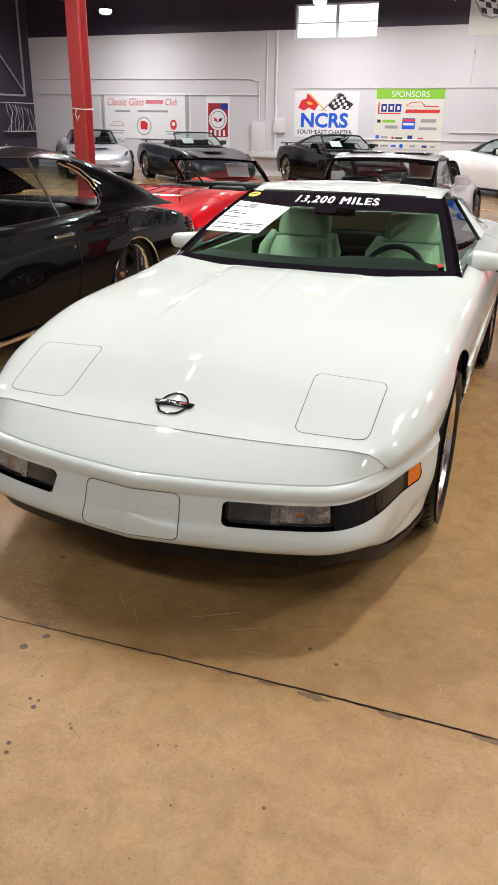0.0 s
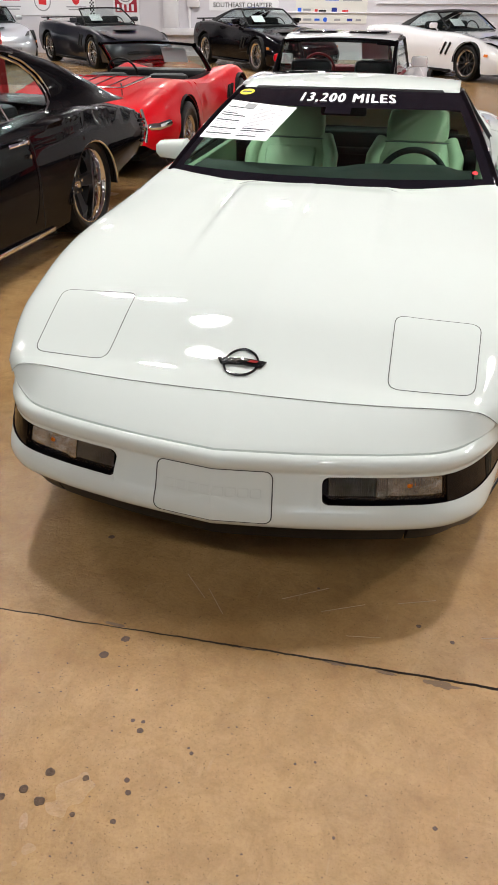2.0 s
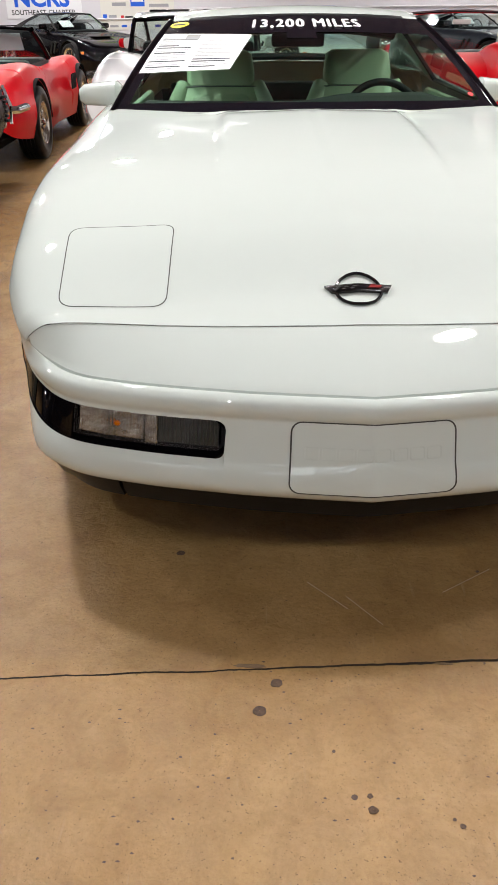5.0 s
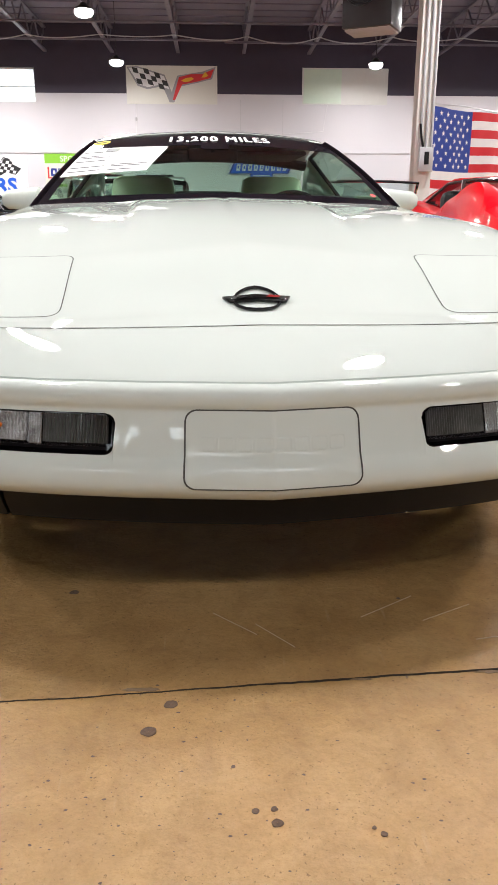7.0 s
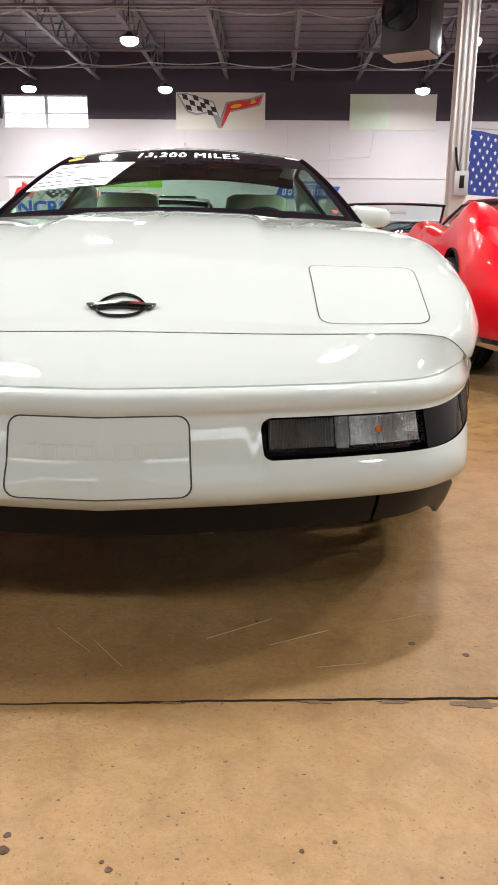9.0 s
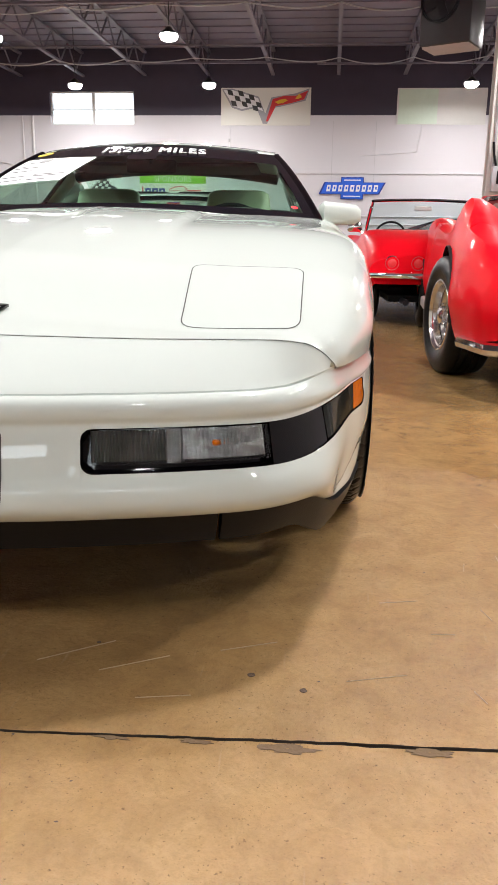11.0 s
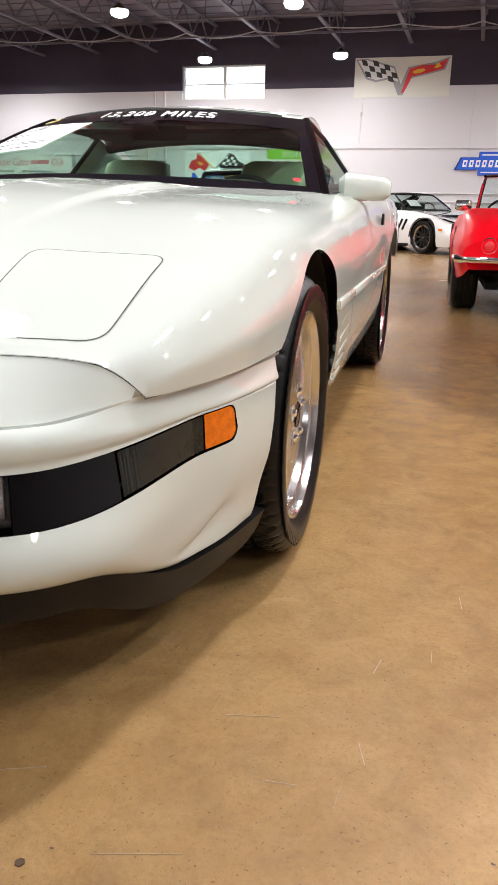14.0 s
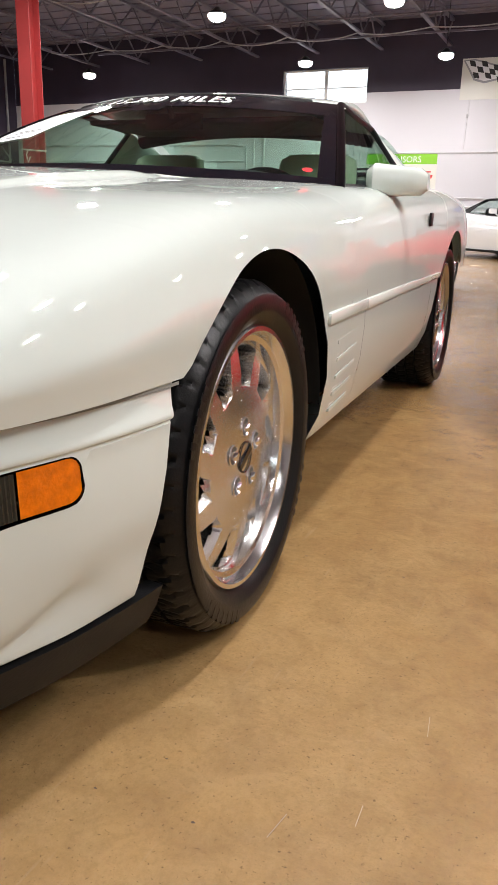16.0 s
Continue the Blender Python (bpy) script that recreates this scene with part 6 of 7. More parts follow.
bm = bmesh.new()
END_Z = [z for d, z in profile(0.9)]
for side in (1, -1):
    ends = [s_of(y=float(np.interp(z, (0.22, 0.562), (0.628, 0.716)))) for z in END_Z]
    near = [S_L0 + (S_L1 - S_L0) * k for k in (0.002, 0.006, 0.012, 0.02, 0.03, 0.97, 0.98, 0.988, 0.994, 0.998)]
    base_s = sorted({S_L0, S_L1, SE} | set(near) | set(np.linspace(0, SE, 45).tolist()) | set(np.linspace(SE, S_L1, 12).tolist()))
    cols = []
    for s in base_s:
        cols.append([(side * float(out_pt(s, d)[0]), float(out_pt(s, d)[1]), z) for d, z in profile(s)])
    for k in range(1, 13):
        col_ = []
        for j, e in enumerate(ends):
            s = S_L1 + (e - S_L1) * k / 12
            d, z = profile(s)[j]
            p = out_pt(s, d)
            col_.append((side * float(p[0]), float(p[1]), z))
        cols.append(col_)
    ss = base_s + [2.0] * 12
    rows = [[c[j] for c in cols] for j in range(len(END_Z))]
    i0, i1 = ss.index(S_L0), ss.index(S_L1)
    grid(bm, rows[:N_LOW])
    grid(bm, rows[N_LOW:])
    grid(bm, [r[:i0 + 1] for r in rows[N_LOW - 1:N_LOW + 1]])
    grid(bm, [r[i1:] for r in rows[N_LOW - 1:N_LOW + 1]])
    # upper deck between the ridge and the bonnet seam
    top = [Vector(p) for p, s in zip(rows[-1], ss) if s <= SE + 1e-9]
    ea = np.array([(e.x, e.y, e.z) for e in EDGE[::-1]])
    ek = np.concatenate([[0], np.cumsum(np.linalg.norm(ea[1:] - ea[:-1], axis=1))])
    ta = np.array([(abs(q.x), q.y, q.z) for q in top])
    tk = np.concatenate([[0], np.cumsum(np.linalg.norm(ta[1:] - ta[:-1], axis=1))])
    deck = []
    for i in range(9):
        t = i / 8
        row = []
        for q, f in zip(ta, tk / tk[-1]):
            e = [float(np.interp(f * ek[-1], ek, ea[:, c])) for c in range(3)]
            row.append((side * (q[0] + (e[0] - q[0]) * t), q[1] + (e[1] - q[1]) * t, q[2] + (e[2] - 0.0008 - q[2]) * t + 0.016 * t * (1 - t) * min(1, max(0, (0.70 - q[0]) / 0.2))))
        deck.append(row)
    grid(bm, deck)
bmesh.ops.remove_doubles(bm, verts=bm.verts, dist=1.5e-4)
part("front_bumper", bm, WHITE_PAINT, hero, angle=24)

# lamps in the nose
FLUTED = glass("fluted_lens", (0.93, 0.93, 0.91), 0.04)
SMOKED = mat("smoked_lens", (0.018, 0.020, 0.018), 0.14, spec=0.25, coat=0.2, vary=0.3, scale=40)
AMBER = mat("amber_lens", (0.74, 0.15, 0.0), 0.2, coat=0.35, spec=0.2, vary=0.5, scale=55, bump=0.25, bump_scale=200)
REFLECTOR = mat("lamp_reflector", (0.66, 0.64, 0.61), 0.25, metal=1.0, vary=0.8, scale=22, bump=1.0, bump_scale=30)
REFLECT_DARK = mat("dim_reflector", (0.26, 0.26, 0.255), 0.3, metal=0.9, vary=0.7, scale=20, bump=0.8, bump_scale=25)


def lens_grid(side, s0, s1, m0, m1, d, n, rib=0.0, rows=4):
    """A sheet in the lamp opening from s0 to s1, with margins below and above; rib: fluting depth."""
    bm = bmesh.new()
    rr = []
    for i in range(rows):
        t = i / (rows - 1)
        row = []
        for k in range(n + 1):
            s = s0 + (s1 - s0) * k / n
            z0, z1 = zb_(s) + m0, zt_(s) - m1
            z = z0 + (z1 - z0) * t
            p = fas(side * s, z, d + (rib if k % 2 else 0))
            row.append(p)
        rr.append(row)
    grid(bm, rr)
    return bm


for side in (1, -1):
    hs = bmesh.new()
    back = []
    for dd, pick in ((0.0, 0), (-0.035, 0), (-0.035, 1), (0.0, 1)):
        back.append([fas(side * s, (zb_(s) - 0.001, zt_(s) + 0.001)[pick], dd) for s in np.linspace(S_L0, S_L1, 40)])
    grid(hs, back)
    for s in (S_L0, S_L1):
        q = [hs.verts.new(fas(side * s, z, d)) for z, d in ((zb_(s), 0), (zb_(s), -0.035), (zt_(s), -0.035), (zt_(s), 0))]
        hs.faces.new(q)
    lampset = part("lamp_housing", hs, GLOSS_BLACK, hero, "gloss black lamp recess in the bumper")
    s1, s2, s3 = s_of(x=0.642), s_of(y=0.228), s_of(y=0.420)
    sm = s_of(x=0.47)
    part("reflector", lens_grid(side, sm + 0.006, s1 - 0.004, 0.016, 0.008, -0.022, 44, 0.004), REFLECTOR, lampset, "bright faceted reflector")
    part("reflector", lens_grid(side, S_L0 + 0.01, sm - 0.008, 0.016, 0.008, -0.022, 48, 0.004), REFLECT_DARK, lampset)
    part("lens", lens_grid(side, S_L0 + 0.008, s1, 0.013, 0.005, -0.006, 90, 0.0016), FLUTED, lampset, "clear fluted lamp lens")
    b = fas(side * s_of(x=0.545), 0.432, -0.018)
    bmb = bmesh.new()
    bmesh.ops.create_uvsphere(bmb, u_segments=12, v_segments=8, radius=0.005, matrix=Matrix.Translation(b) @ Matrix.Diagonal((1.5, 1, 1.2, 1)))
    part("bulb", bmb, AMBER, lampset)
    part("frame_bar", lens_grid(side, sm - 0.008, sm + 0.006, 0.013, 0.006, -0.016, 10, 0.003, 10), REFLECTOR, lampset)
    part("filler", lens_grid(side, s1, s2, 0.0, 0.0, -0.004, 8), GLOSS_BLACK, lampset)
    part("cornering_lens", lens_grid(side, s2 + 0.002, s3 - 0.001, 0.004, 0.004, -0.003, 60, 0.0012), SMOKED, lampset, "smoked fluted cornering lens")
    part("marker_lens", lens_grid(side, s3 + 0.001, S_L1 - 0.003, 0.004, 0.003, -0.002, 16), AMBER, lampset, "amber side marker lens")


def ribbon(pts, w, closed=False):
    """A flat strip of width w along points that lie on a surface facing up or forward."""
    bm = bmesh.new()
    a, b = [], []
    n = len(pts)
    for i, (p, nrm) in enumerate(pts):
        q = pts[(i + 1) % n][0] if (closed or i < n - 1) else p
        o = pts[i - 1][0] if (closed or i) else p
        t = (q - o).normalized()
        u = t.cross(nrm).normalized() * w / 2
        a.append(p + u)
        b.append(p - u)
    grid(bm, [a, b], close_u=closed)
    return bm


def round_rect(cx, cy, hx, hy, r, n=6):
    out = []
    for sx, sy, a0 in ((1, 1, 0), (-1, 1, 90), (-1, -1, 180), (1, -1, 270)):
        for k in range(n + 1):
            a = radians(a0 + 90 * k / n)
            out.append((cx + sx * (hx - r) + r * math.cos(a), cy + sy * (hy - r) + r * math.sin(a)))
    return out


def dense(loop, step=0.012):
    out = []
    for i, p in enumerate(loop):
        q = loop[(i + 1) % len(loop)]
        k = max(1, int(math.dist(p, q) / step))
        out += [(p[0] + (q[0] - p[0]) * j / k, p[1] + (q[1] - p[1]) * j / k) for j in range(k)]
    return out


def surf_n(x, y):
    e = 0.004
    return Vector((-(surf(x + e, y) - surf(x - e, y)) / (2 * e), -(surf(x, y + e) - surf(x, y - e)) / (2 * e), 1)).normalized()


def on_hood(x, y, lift=0.0006):
    n = surf_n(x, y)
    return Vector((x, y, surf(x, y))) + n * lift, n


# headlamp lids: a fine gap round a flush panel
for side in (1, -1):
    quad = [(0.702, 0.582), (0.437, 0.592), (0.444, 0.297), (0.694, 0.304)]
    loop = []
    r = 0.038
    for i in range(4):
        p, o, q = Vector(quad[i]), Vector(quad[i - 1]), Vector(quad[(i + 1) % 4])
        a, b = p + (o - p).normalized() * r, p + (q - p).normalized() * r
        loop += [tuple(a * (1 - t) ** 2 + p * 2 * t * (1 - t) + b * t * t) for t in np.linspace(0, 1, 8)]
    loop = dense(loop, 0.02)
    lid = part("headlamp_lid", ribbon([on_hood(side * x, y, 0.0010) for x, y in loop], 0.0030, True), LID_GAP, hero)
    bm = bmesh.new()
    cx, cy = 0.569, 0.444
    grid(bm, [[on_hood(side * (cx + (x - cx) * f), cy + (y - cy) * f, 0.0012)[0] for x, y in loop] for f in (0.991, 0.8, 0.55, 0.3, 0.05, 0.001)], close_u=True)
    part("lid_panel", bm, WHITE_PAINT, lid)

part("bonnet_seam", ribbon([(e + Vector((0, 0, 0.001)), Vector((0, -0.3, 1))) for e in [Vector((-q.x, q.y, q.z)) for q in EDGE[::1]] + EDGE[-2::-1]], 0.0019), GAP, hero)
for side in (1, -1):
    # joint between wing and bumper along the rub line
    part("wing_seam", ribbon([(fas(side * s, 0.537, 0.0015) + Vector((0, 0, 0.006)), Vector((side, 0, 0.1))) for s in np.linspace(SE, s_of(y=0.73), 24)], 0.005), GAP, hero)

# number-plate panel with its groove and raised plain marks
pl = dense(round_rect(0, 0.4025, 0.169, 0.0735, 0.022), 0.012)


def on_nose(x, z, lift):
    s = s_of(x=abs(x))
    p = fas(s if x >= 0 else -s, z, lift)
    return p, Vector((0, -1, 0.15))


plate = part("plate_panel", ribbon([on_nose(x, z, 0.001) for x, z in pl], 0.0034, True), mat("plate_gap", (0.05, 0.05, 0.047), 0.6, vary=0.2), hero, "blank panel over the number plate place")
bm = bmesh.new()
grid(bm, [[on_nose(x * f, 0.4025 + (z - 0.4025) * f, 0.0015)[0] for x, z in pl] for f in (0.985, 0.7, 0.4, 0.05)], close_u=True)
part("panel", bm, WHITE_PAINT, plate)
for k in range(8):
    x0 = -0.142 + 0.0355 * k
    lp = dense(round_rect(x0 + 0.0165, 0.413, 0.0145, 0.0125, 0.004, 3), 0.006)
    part("raised_mark", ribbon([on_nose(x, z, 0.0022) for x, z in lp], 0.0030, True), WHITE_PAINT, plate)

# bonnet badge: ring and plain bar
BADGE = mat("badge_black", (0.015, 0.014, 0.015), 0.15, metal=0.6, coat=0.5)
BADGE_W = mat("badge_silver", (0.6, 0.6, 0.6), 0.25, metal=0.9)
BADGE_R = mat("badge_red", (0.25, 0.02, 0.02), 0.2, coat=0.5)
badge = part("bonnet_badge", tube([on_hood(0.052 * math.cos(a), 0.302 + 0.052 * math.sin(a), 0.004)[0] for a in np.linspace(0, 2 * math.pi, 40, endpoint=False)], 0.0038, closed=True), BADGE, hero, "black chrome ring badge on the bonnet")
bm = bmesh.new()
rows = []
for x0, x1, yy in ((-0.078, 0.078, 0.314), (-0.062, 0.066, 0.290)):
    rows.append([Vector((x, yy, surf(x, yy) + 0.009)) for x in np.linspace(x0, x1, 9)])
grid(bm, rows)
bar = part("bar", bm, BADGE, badge)
bar.modifiers.new("thick", "SOLIDIFY").thickness = 0.006
bm = bmesh.new()
for i in range(6):
    for j in range(3):
        if (i + j) % 2 == 0:
            x, y = -0.064 + 0.0095 * i + 0.003 * (2 - j), 0.2935 + 0.0066 * j
            vs = [bm.verts.new((x + a, y + b, surf(x, y) + 0.0125)) for a, b in ((0, 0), (0.0095, 0), (0.0095, 0.0066), (0, 0.0066))]
            bm.faces.new(vs)
part("check_pattern", bm, BADGE_W, badge)
bm = bmesh.new()
vs = [bm.verts.new((x, y, surf(x, y) + 0.0125)) for x, y in ((0.02, 0.296), (0.05, 0.298), (0.054, 0.306), (0.03, 0.308))]
bm.faces.new(vs)
part("inlay", bm, BADGE_R, badge)

# air dam in three lengths
for a, b, side in ((-0.33, 0.33, 0), (0.335, 0.886, 1), (0.335, 0.886, -1)):
    bm = bmesh.new()
    ss = np.linspace(a, b, 30)
    q = []
    for d, z in ((-0.004, 0.302), (-0.018, 0.26), (-0.036, 0.226), (-0.046, 0.226), (-0.04, 0.26), (-0.035, 0.302)):
        row = []
        for s in ss:
            p = out_pt(abs(s), d - 0.012 * SIDE(abs(s)))
            sx = math.copysign(1, s) if side == 0 else side
            row.append((sx * p[0], p[1], z - 0.080 * SIDE(abs(s))))
        q.append(row)
    grid(bm, q, close_v=True)
    part("air_dam", bm, BLACK_PLASTIC, hero, "black rubber air dam section")

# lower sides: gill panel, door skin, rub strips
for side in (1, -1):
    for y0, y1, nm in ((1.40, 1.838, "gill_panel"), (1.842, 3.02, "door_skin"), (3.024, 3.22, "sill_panel")):
        bm = bmesh.new()
        q = []
        for x, z in ((0.901, 0.555), (0.903, 0.50), (0.896, 0.41), (0.876, 0.31), (0.845, 0.24), (0.70, 0.21)):
            aa = 1.095 + math.sqrt(max(0.415 ** 2 - (z - 0.312) ** 2, 0)) + 0.002
            bb = 3.56 - math.sqrt(max(0.415 ** 2 - (z - 0.322) ** 2, 0)) - 0.002
            lo = max(y0, aa) if y0 < 1.5 else y0
            hi = min(y1, bb) if y1 > 3.1 else y1
            q.append([(side * x, y, z) for y in np.linspace(lo, hi, 12)])
        grid(bm, q)
        part(nm, bm, WHITE_PAINT, hero)
for side in (1, -1):
    for y0, y1 in ((1.46, 1.838), (1.842, 3.20)):
        bm = box(side * 0.903, (y0 + y1) / 2, 0.557, 0.018, y1 - y0, 0.030, bevel=0.007)
        part("rub_strip", bm, WHITE_PAINT, hero)
    for k in range(5):
        z = 0.512 - 0.046 * k
        xk = float(np.interp(z, (0.31, 0.41, 0.50), (0.876, 0.896, 0.903)))
        g = box(side * (xk - 0.0125), 1.665 + 0.004 * k, z, 0.020, 0.21 - 0.006 * k, 0.024, bevel=0.007, rot=Euler((radians(4), side * radians(-12), 0)).to_matrix())
        gl = part("side_gill", g, WHITE_PAINT, hero)
        part("gill_slot", box(side * (xk - 0.0055), 1.665 + 0.004 * k, z - 0.0165, 0.012, 0.20 - 0.006 * k, 0.009, rot=Euler((radians(4), 0, 0)).to_matrix()), WHITE_PAINT, gl)
    # door gap and pull
    rows = [(Vector((side * (hx + 0.0012), y, z)), Vector((side, 0, 0.2))) for hx, y, z in ((0.904, 1.84, 0.58), (0.904, 1.83, 0.65), (0.897, 1.815, 0.73), (0.862, 1.80, 0.80), (0.82, 1.81, 0.845))]
    part("door_gap", ribbon(rows, 0.0045), GAP, hero)
    part("door_pull", box(side * 0.908, 2.84, 0.785, 0.010, 0.05, 0.05, bevel=0.004), BLACK_PLASTIC, hero)
    for yc, zc_, r in ARCHES:
        bm = bmesh.new()
        w = 0.875
        grid(bm, [[(side * x, yc + (r + 0.012) * math.cos(a), zc_ + (r + 0.012) * math.sin(a)) for a in np.linspace(0.06, math.pi - 0.02, 19)] for x in (w, 0.52)])
        bm.faces.new([v for v in bm.verts if abs(abs(v.co.x) - 0.52) < 1e-4])
        part("wheel_well", bm, DARK, hero)
part("underbody", box(0, 2.2, 0.20, 1.30, 3.6, 0.04), DARK, hero)
part("engine_bay_floor", box(0, 1.0, 0.30, 0.98, 1.5, 0.2), DARK, hero)

# glass and roof
WB = curve_pts(1.665, 1.95, 0.765, 0.888, 0.862, 41)
WT = curve_pts(2.45, 2.64, 0.563, 1.195, 1.175, 41)
RT = curve_pts(3.20, 3.23, 0.570, 1.185, 1.140, 41)
RB = curve_pts(4.05, 3.92, 0.64, 0.966, 0.938, 41)


def screen(u, t, lift=0.0):
    """A point of the windscreen: u from -1 to 1 across, t from 0 at the base to 1."""
    a = Vector((0.765 * u, 1.665 + 0.285 * u * u, 0.888 - 0.026 * u * u))
    b = Vector((0.563 * u, 2.45 + 0.19 * u * u, 1.195 - 0.020 * u * u))
    return a + (b - a) * t + Vector((0, 0, 0.02 * 4 * t * (1 - t))) + Vector((0.2 * u, -0.36, 0.93)).normalized() * lift


def screen_patch(u0, u1, t0, t1, lift, nu=20, nt=6):
    bm = bmesh.new()
    grid(bm, [[screen(u, t, lift) for u in np.linspace(u0, u1, nu)] for t in np.linspace(t0, t1, nt)])
    return bm


ws = part("windscreen", screen_patch(-1, 1, 0, 1, 0, 41, 14), TINTED, hero, "green-tinted windscreen")
FRIT = mat("black_glass_border", (0.007, 0.006, 0.009), 0.08, spec=0.2, vary=0.1)
part("top_band", screen_patch(-1, 1, 0.755, 1.0, 0.0015, 30), FRIT, ws)
part("bottom_band", screen_patch(-1, 1, 0.0, 0.07, 0.0015, 30), FRIT, ws)
for s in (1, -1):
    part("side_band", screen_patch(s * 0.94, s * 1.0, 0.07, 0.755, 0.0015, 4, 12), FRIT, ws)
part("mirror_patch", screen_patch(-0.10, 0.10, 0.68, 0.755, 0.0015, 6), FRIT, ws)


def sheet_on_screen(name, corners, material, lift, parent, label=""):
    """A four-cornered sheet on the screen, corners as (u, t) in order."""
    bm = bmesh.new()
    a, b, c, d = [np.array(q) for q in corners]
    n = 8
    grid(bm, [[screen(*((a + (b - a) * i / n) * (1 - j / n) + (d + (c - d) * i / n) * j / n), lift) for i in range(n + 1)] for j in range(n + 1)])
    return part(name, bm, material, parent, label)


def screen_quad(q, lift):
    bm = bmesh.new()
    bm.faces.new([bm.verts.new(screen(float(u), float(t), lift)) for u, t in q])
    return bm


OVAL, REDDOT, MILES = (-0.915, 0.925, 0.075, 0.045), (0.905, 0.12, 0.018, 0.016), (-0.345, 0.445, 0.80, 0.935)
PAPER = mat("white_paper", (0.85, 0.86, 0.86), 0.7, vary=0.02)
INK = mat("grey_print", (0.30, 0.30, 0.31), 0.8, vary=0.1)
DARK_INK = mat("dark_print", (0.08, 0.08, 0.09), 0.8, vary=0.1)
DECAL_WHITE = mat("white_decal", (0.85, 0.85, 0.87), 0.5, vary=0.02)
YELLOW = mat("yellow_decal", (0.80, 0.62, 0.05), 0.5, vary=0.05)
RED_DOT = mat("red_decal", (0.8, 0.03, 0.04), 0.5, vary=0.05)
SHEET = [(-0.985, 0.80), (-0.335, 0.73), (-0.435, 0.355), (-0.985, 0.34)]
sheet = sheet_on_screen("sale_sheet", SHEET, PAPER, 0.003, hero, "white printed sale sheet behind the windscreen")


def sheet_uv(f, g):
    a, b, c, d = [np.array(q) for q in SHEET]
    return (a + (b - a) * f) * (1 - g) + (d + (c - d) * f) * g


rng = random.Random(4)
for col in (0, 1):
    x0, x1 = (0.04, 0.47) if col == 0 else (0.53, 0.96)
    g = 0.06
    while g < 0.93:
        wdt = (x1 - x0) * rng.uniform(0.45, 1.0)
        h = 0.012 if rng.random() < 0.8 else 0.03
        part("print_line", screen_quad([sheet_uv(x0, g), sheet_uv(x0 + wdt, g), sheet_uv(x0 + wdt, g + h), sheet_uv(x0, g + h)], 0.0045), INK if h < 0.02 else DARK_INK, sheet)
        g += h + 0.026
part("print_line", screen_quad([sheet_uv(0.497, 0.03), sheet_uv(0.503, 0.03), sheet_uv(0.503, 0.97), sheet_uv(0.497, 0.97)], 0.0045), INK, sheet)
part("print_block", screen_quad([sheet_uv(0.30, 0.05), sheet_uv(0.46, 0.05), sheet_uv(0.46, 0.19), sheet_uv(0.30, 0.19)], 0.005), INK, sheet)


def screen_oval(u0, t0, ru, rt, lift, n=24):
    bm = bmesh.new()
    bm.faces.new([bm.verts.new(screen(u0 + ru * math.cos(a), t0 + rt * math.sin(a), lift)) for a in np.linspace(0, 2 * math.pi, n, endpoint=False)])
    return bm


ov = part("oval_sticker", screen_oval(*OVAL, 0.003), YELLOW, hero, "yellow oval sticker with black print")
part("print_bar", screen_quad([(OVAL[0] - 0.05, OVAL[1] + 0.010), (OVAL[0] + 0.05, OVAL[1] + 0.010), (OVAL[0] + 0.05, OVAL[1] - 0.012), (OVAL[0] - 0.05, OVAL[1] - 0.012)], 0.0045), DARK_INK, ov)
part("red_sticker", screen_oval(*REDDOT, 0.003), RED_DOT, hero, "small round red sticker")


tm = bmesh.new()
for k, (dx, dy) in enumerate(((-0.0046, 0.0), (0.0046, 0.0), (-0.0023, 0.0012), (0.0023, -0.0012), (0.0, 0.0012), (0.0, -0.0012))):
    one = text_mesh("13,200 MILES", 0.1, 0.0, 0.0, 1.2)
    for v in one.verts:
        v.co += Vector((dx, dy, 0.0005 * k))
    tmp = bpy.data.meshes.new("letters")
    one.to_mesh(tmp)
    one.free()
    tm.from_mesh(tmp)
    bpy.data.meshes.remove(tmp)
xs = [v.co.x for v in tm.verts]
ys = [v.co.y for v in tm.verts]
for v in tm.verts:
    f = (v.co.x - min(xs)) / (max(xs) - min(xs))
    g = (v.co.y - min(ys)) / (max(ys) - min(ys))
    v.co = screen(MILES[0] + (MILES[1] - MILES[0]) * f, MILES[2] + (MILES[3] - MILES[2]) * g, 0.004 + v.co.z)
part("mileage_lettering", tm, DECAL_WHITE, hero, "white lettering reading 13,200 MILES on the windscreen", smooth=False)

for s in (0, -1):
    sg = 1 if s else -1
    pts = [screen(sg, t) + Vector((sg * 0.012, 0.01, -0.006)) for t in np.linspace(0, 1, 12)]
    part("pillar", tube(pts, 0.017, n=10), GLOSS_BLACK, hero)
bm = bmesh.new()
grid(bm, between(WT, RT, 14, 0.050))
rp = part("roof_panel", bm, WHITE_PAINT, hero)
rp.modifiers.new("thick", "SOLIDIFY").thickness = 0.025
part("roof_lining", box(0, 2.88, 1.13, 0.96, 0.5, 0.02, bevel=0.008), DARK, hero)
part("header_rail", tube([p + Vector((0, 0.015, -0.012)) for p in WT[3:-3]], 0.022), BLACK_PLASTIC, hero)
part("hoop", tube([p + Vector((0, 0, -0.03)) for p in RT], 0.035), BLACK_PLASTIC, hero)
bm = bmesh.new()
grid(bm, between(RT, RB, 14, 0.05))
hg = part("rear_hatch_glass", bm, TINTED, hero, "curved green-tinted hatch glass")
part("hatch_border", tube(RB, 0.02), BLACK_PLASTIC, hg)
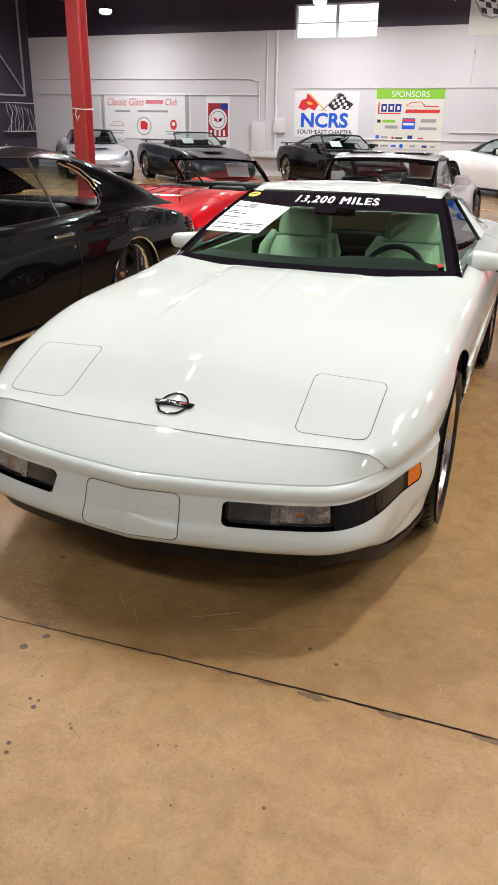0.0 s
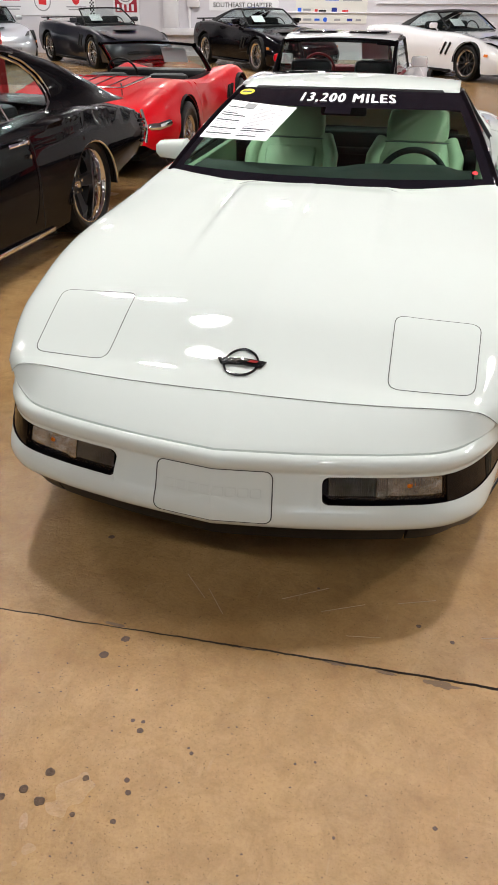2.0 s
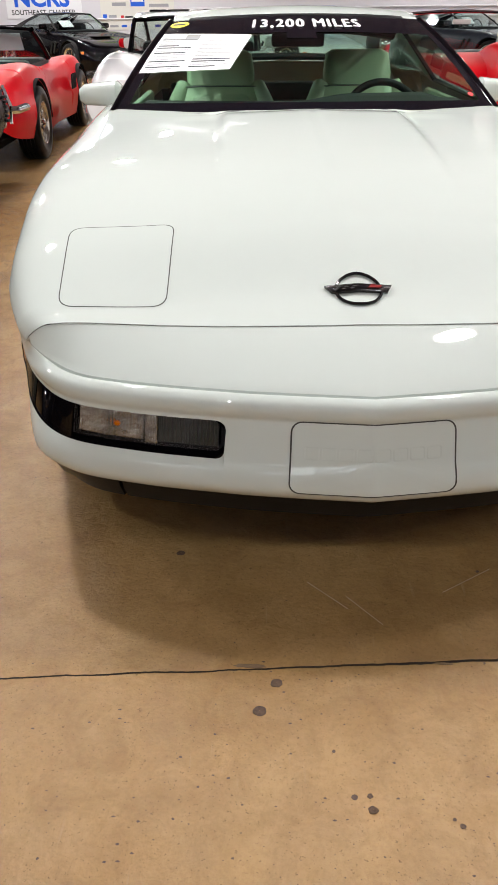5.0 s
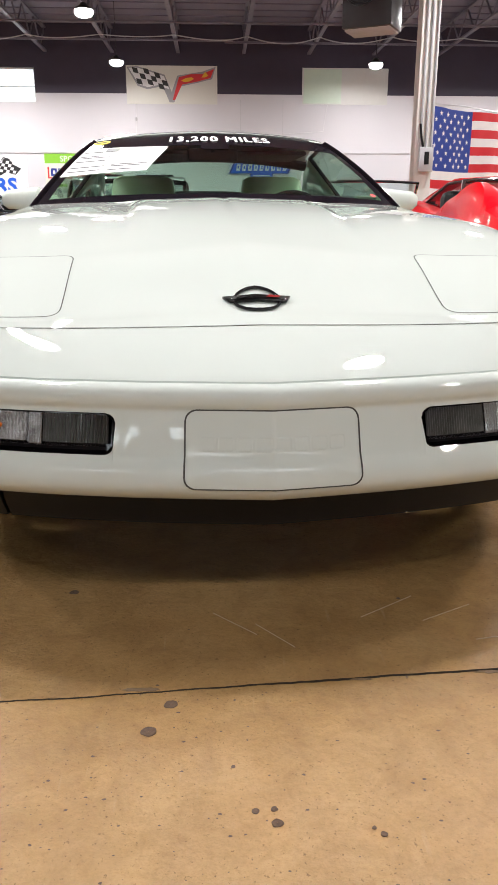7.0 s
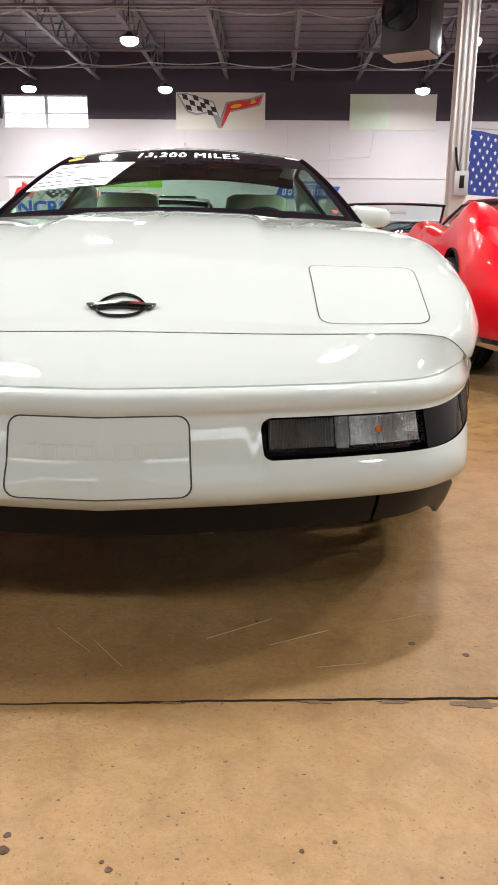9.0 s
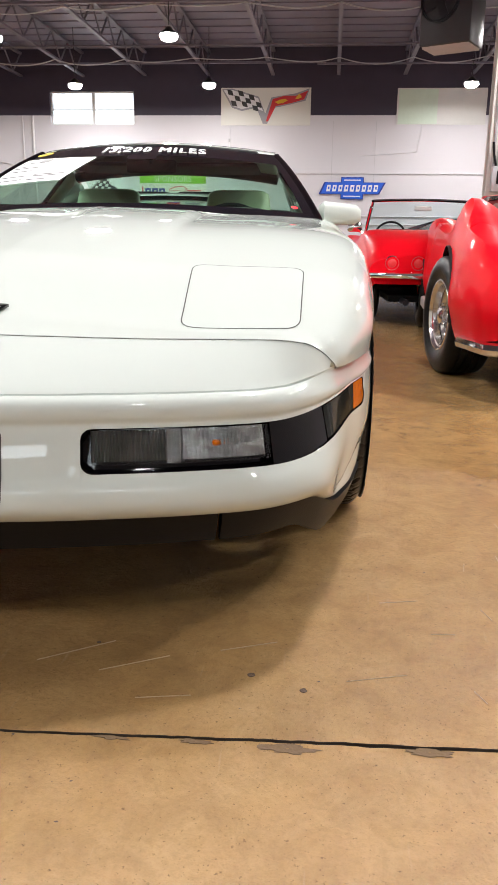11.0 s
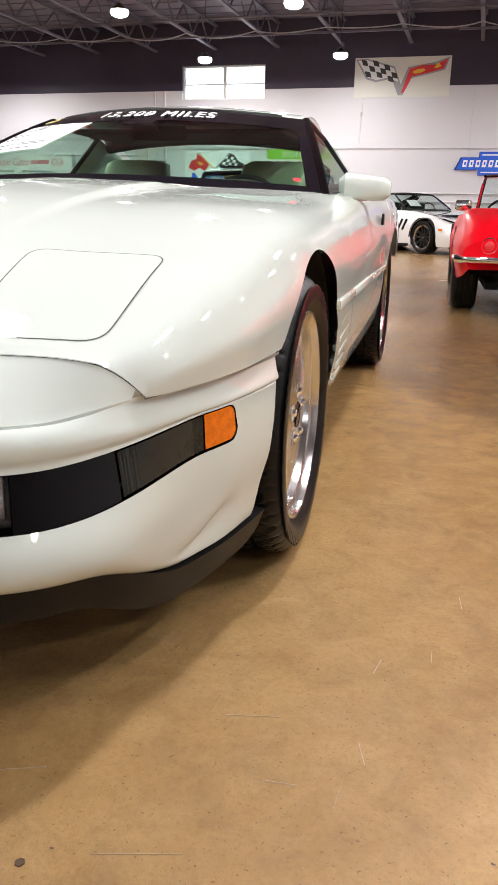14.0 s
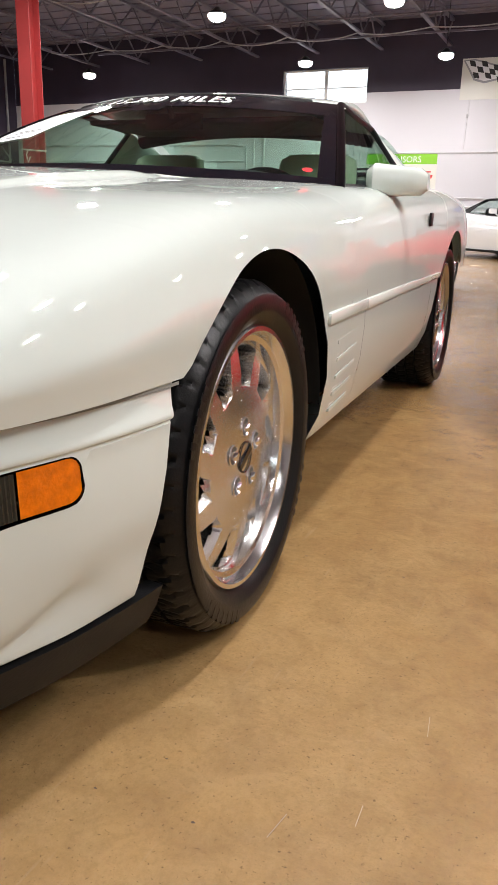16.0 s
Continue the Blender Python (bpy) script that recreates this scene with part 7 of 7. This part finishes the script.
for sg in (1, -1):
    k = -1 if sg > 0 else 0
    # side glass
    a0, a1 = Vector((sg * 0.772, 1.97, 0.868)), Vector((sg * 0.780, 3.08, 0.888))
    b0, b1 = WT[k] + Vector((sg * 0.015, 0.02, 0)), RT[k] + Vector((sg * 0.012, -0.10, 0.0))
    bm = bmesh.new()
    grid(bm, between([a0 + (a1 - a0) * t for t in np.linspace(0, 1, 10)], [b0 + (b1 - b0) * t for t in np.linspace(0, 1, 10)], 6))
    part("side_window", bm, TINTED, hero)
    part("window_seal", tube([a1, b1, b0], 0.012), BLACK_PLASTIC, hero)
    # sail panel sweeping back to the rear wing
    c0, c1 = RT[k] + Vector((sg * 0.012, -0.09, 0.002)), Vector((sg * 0.783, 3.09, 0.888))
    d0, d1 = RB[k] + Vector((sg * 0.02, -0.06, 0.0)), Vector((sg * 0.82, 3.74, 0.905))
    m0, m1 = RT[k] + Vector((sg * 0.035, 0.22, -0.055)), Vector((sg * 0.80, 3.36, 0.898))
    bm = bmesh.new()
    grid(bm, [[p + (q - p) * t for t in np.linspace(0, 1, 8)] for p, q in ((c0, c1), (m0, m1), (d0, d1))])
    sp_ = part("sail_panel", bm, WHITE_PAINT, hero)
    sp_.modifiers.new("thick", "SOLIDIFY").thickness = 0.015
    part("belt_trim", tube([Vector((sg * 0.777, y, 0.870 + 0.018 * (y - 2.0))) for y in np.linspace(1.97, 3.09, 10)], 0.010), BLACK_PLASTIC, hero)
    # door mirror
    bm = bmesh.new()
    prof = []
    for i in range(9):
        t = i / 8
        cx = sg * (0.778 + 0.190 * t)
        hz = 0.054 * (1 - 0.25 * t) * (1 if 0 < i < 8 else 0.6)
        hy = 0.060 * (1 - 0.35 * t) * (1 if 0 < i < 8 else 0.6)
        prof.append([(cx, 2.305 + 0.02 * t + hy * math.copysign(abs(math.cos(a)) ** 0.6, math.cos(a)), 0.904 - 0.006 * t + hz * math.copysign(abs(math.sin(a)) ** 0.6, math.sin(a))) for a in np.linspace(0, 2 * math.pi, 20, endpoint=False)])
    vs = grid(bm, prof, close_u=True)
    bm.faces.new(vs[0])
    bm.faces.new(vs[-1])
    mir = part("door_mirror", bm, WHITE_PAINT, hero)
    part("mirror_foot", box(sg * 0.81, 2.305, 0.842, 0.06, 0.05, 0.05, bevel=0.012, rot=Euler((0, sg * -0.5, 0)).to_matrix()), WHITE_PAINT, mir)
    part("mirror_glass", box(sg * 0.875, 2.362, 0.902, 0.13, 0.004, 0.075), CHROME, mir)

# wheels
HW_F = dict(r=0.337, w=0.285, rim=0.250, style="blade", seg=360, face=TURNED, lip=ALLOY)
wheels(hero, 0.754, 1.036, 3.56, HW_F, dict(HW_F, w=0.285))

# cabin
tub = box(0, 2.69, 0.53, 1.44, 1.85, 0.58)
bmesh.ops.delete(tub, geom=[max(tub.faces, key=lambda f: f.calc_center_median().z)], context="FACES")
part("cabin_tub", tub, BLACK_PLASTIC, hero)
CARPET = mat("black_carpet", (0.012, 0.012, 0.013), 0.95, vary=0.3, bump=0.4, bump_scale=400)
part("cargo_floor", box(0, 3.75, 0.76, 1.20, 0.9, 0.04, bevel=0.01), CARPET, hero)
part("cargo_cover", box(0, 3.36, 0.80, 1.3, 0.06, 0.14, bevel=0.02), CARPET, hero)
DASH = mat("dark_dash_vinyl", (0.018, 0.020, 0.019), 0.6, vary=0.2, bump=0.3, bump_scale=250)
bm = bmesh.new()
rows = []
for y, z in ((1.72, 0.862), (1.92, 0.888), (2.12, 0.884), (2.20, 0.850), (2.22, 0.70)):
    rows.append([(x, y + 0.09 * (x / 0.7) ** 2, z + (0.026 * step01(x, -0.02, 0.2) * (1 - step01(x, 0.5, 0.62)) if y > 1.8 and z > 0.8 else 0)) for x in np.linspace(-0.66, 0.66, 41)])
grid(bm, rows)
part("dashboard", bm, DASH, hero)
LEATHER = mat("pale_leather", (0.52, 0.60, 0.42), 0.5, vary=0.06, scale=6, bump=0.25, bump_scale=120)


def seat_bm(x, rows, th=0.06):
    bm = bmesh.new()
    rr = []
    for w, y, z in rows:
        rr.append([(x + w * math.copysign(abs(math.cos(a)) ** 0.45, math.cos(a)), y + th * math.copysign(abs(math.sin(a)) ** 0.6, math.sin(a)), z) for a in np.linspace(0, 2 * math.pi, 28, endpoint=False)])
    vs = grid(bm, rr, close_u=True)
    bm.faces.new(vs[-1])
    bm.faces.new(vs[0])
    return bm


def bucket_seat(x):
    st = part("bucket_seat", seat_bm(x, [(0.20, 2.84, 0.58), (0.225, 2.92, 0.68), (0.235, 3.00, 0.79), (0.215, 3.06, 0.875)]), LEATHER, hero, "pale leather bucket seat with high backrest")
    part("headrest", seat_bm(x, [(0.175, 3.065, 0.88), (0.178, 3.085, 0.93), (0.172, 3.105, 0.98), (0.165, 3.12, 1.02), (0.13, 3.13, 1.038)], 0.05), LEATHER, st)
    part("cushion", box(x, 2.64, 0.52, 0.44, 0.5, 0.14, bevel=0.05), LEATHER, st)
    part("seam", tube([(x - 0.205, 3.003, 0.872), (x, 2.998, 0.876), (x + 0.205, 3.003, 0.872)], 0.004, n=5), GAP, st)
    part("back_pad", box(x, 2.905, 0.735, 0.30, 0.07, 0.24, bevel=0.03, rot=Euler((-0.62, 0, 0)).to_matrix()), LEATHER, st)
    for s in (1, -1):
        part("bolster", tube([(x + s * 0.21, 2.84, 0.58), (x + s * 0.235, 2.90, 0.68), (x + s * 0.235, 2.97, 0.79), (x + s * 0.19, 3.05, 0.87)], 0.045, n=10), LEATHER, st)


for x in (-0.36, 0.36):
    bucket_seat(x)
sw = part("steering_wheel", tube([(0.38 + 0.172 * math.cos(a), 2.33 + 0.072 * math.sin(a), 0.775 + 0.158 * math.sin(a)) for a in np.linspace(0, 2 * math.pi, 40, endpoint=False)], 0.016, n=10, closed=True), BLACK_PLASTIC, hero)
part("hub_pad", box(0.38, 2.32, 0.79, 0.15, 0.05, 0.11, bevel=0.02), BLACK_PLASTIC, sw)
for s in (1, -1):
    part("spoke", strip(bmesh.new(), (0.38 + s * 0.07, 2.325, 0.79), (0.38 + s * 0.175, 2.325, 0.78), 0.03), BLACK_PLASTIC, sw)
    part("door_card", box(s * 0.73, 2.55, 0.76, 0.04, 0.95, 0.20, bevel=0.015), mat("pale_door_card", (0.42, 0.50, 0.36), 0.6, vary=0.1), hero)
rv = part("interior_mirror", box(0.0, 2.45, 1.105, 0.235, 0.025, 0.062, bevel=0.012), BLACK_PLASTIC, hero)
part("stalk", cyl((0, 2.44, 1.12), (0, 2.40, 1.165), 0.01), BLACK_PLASTIC, rv)
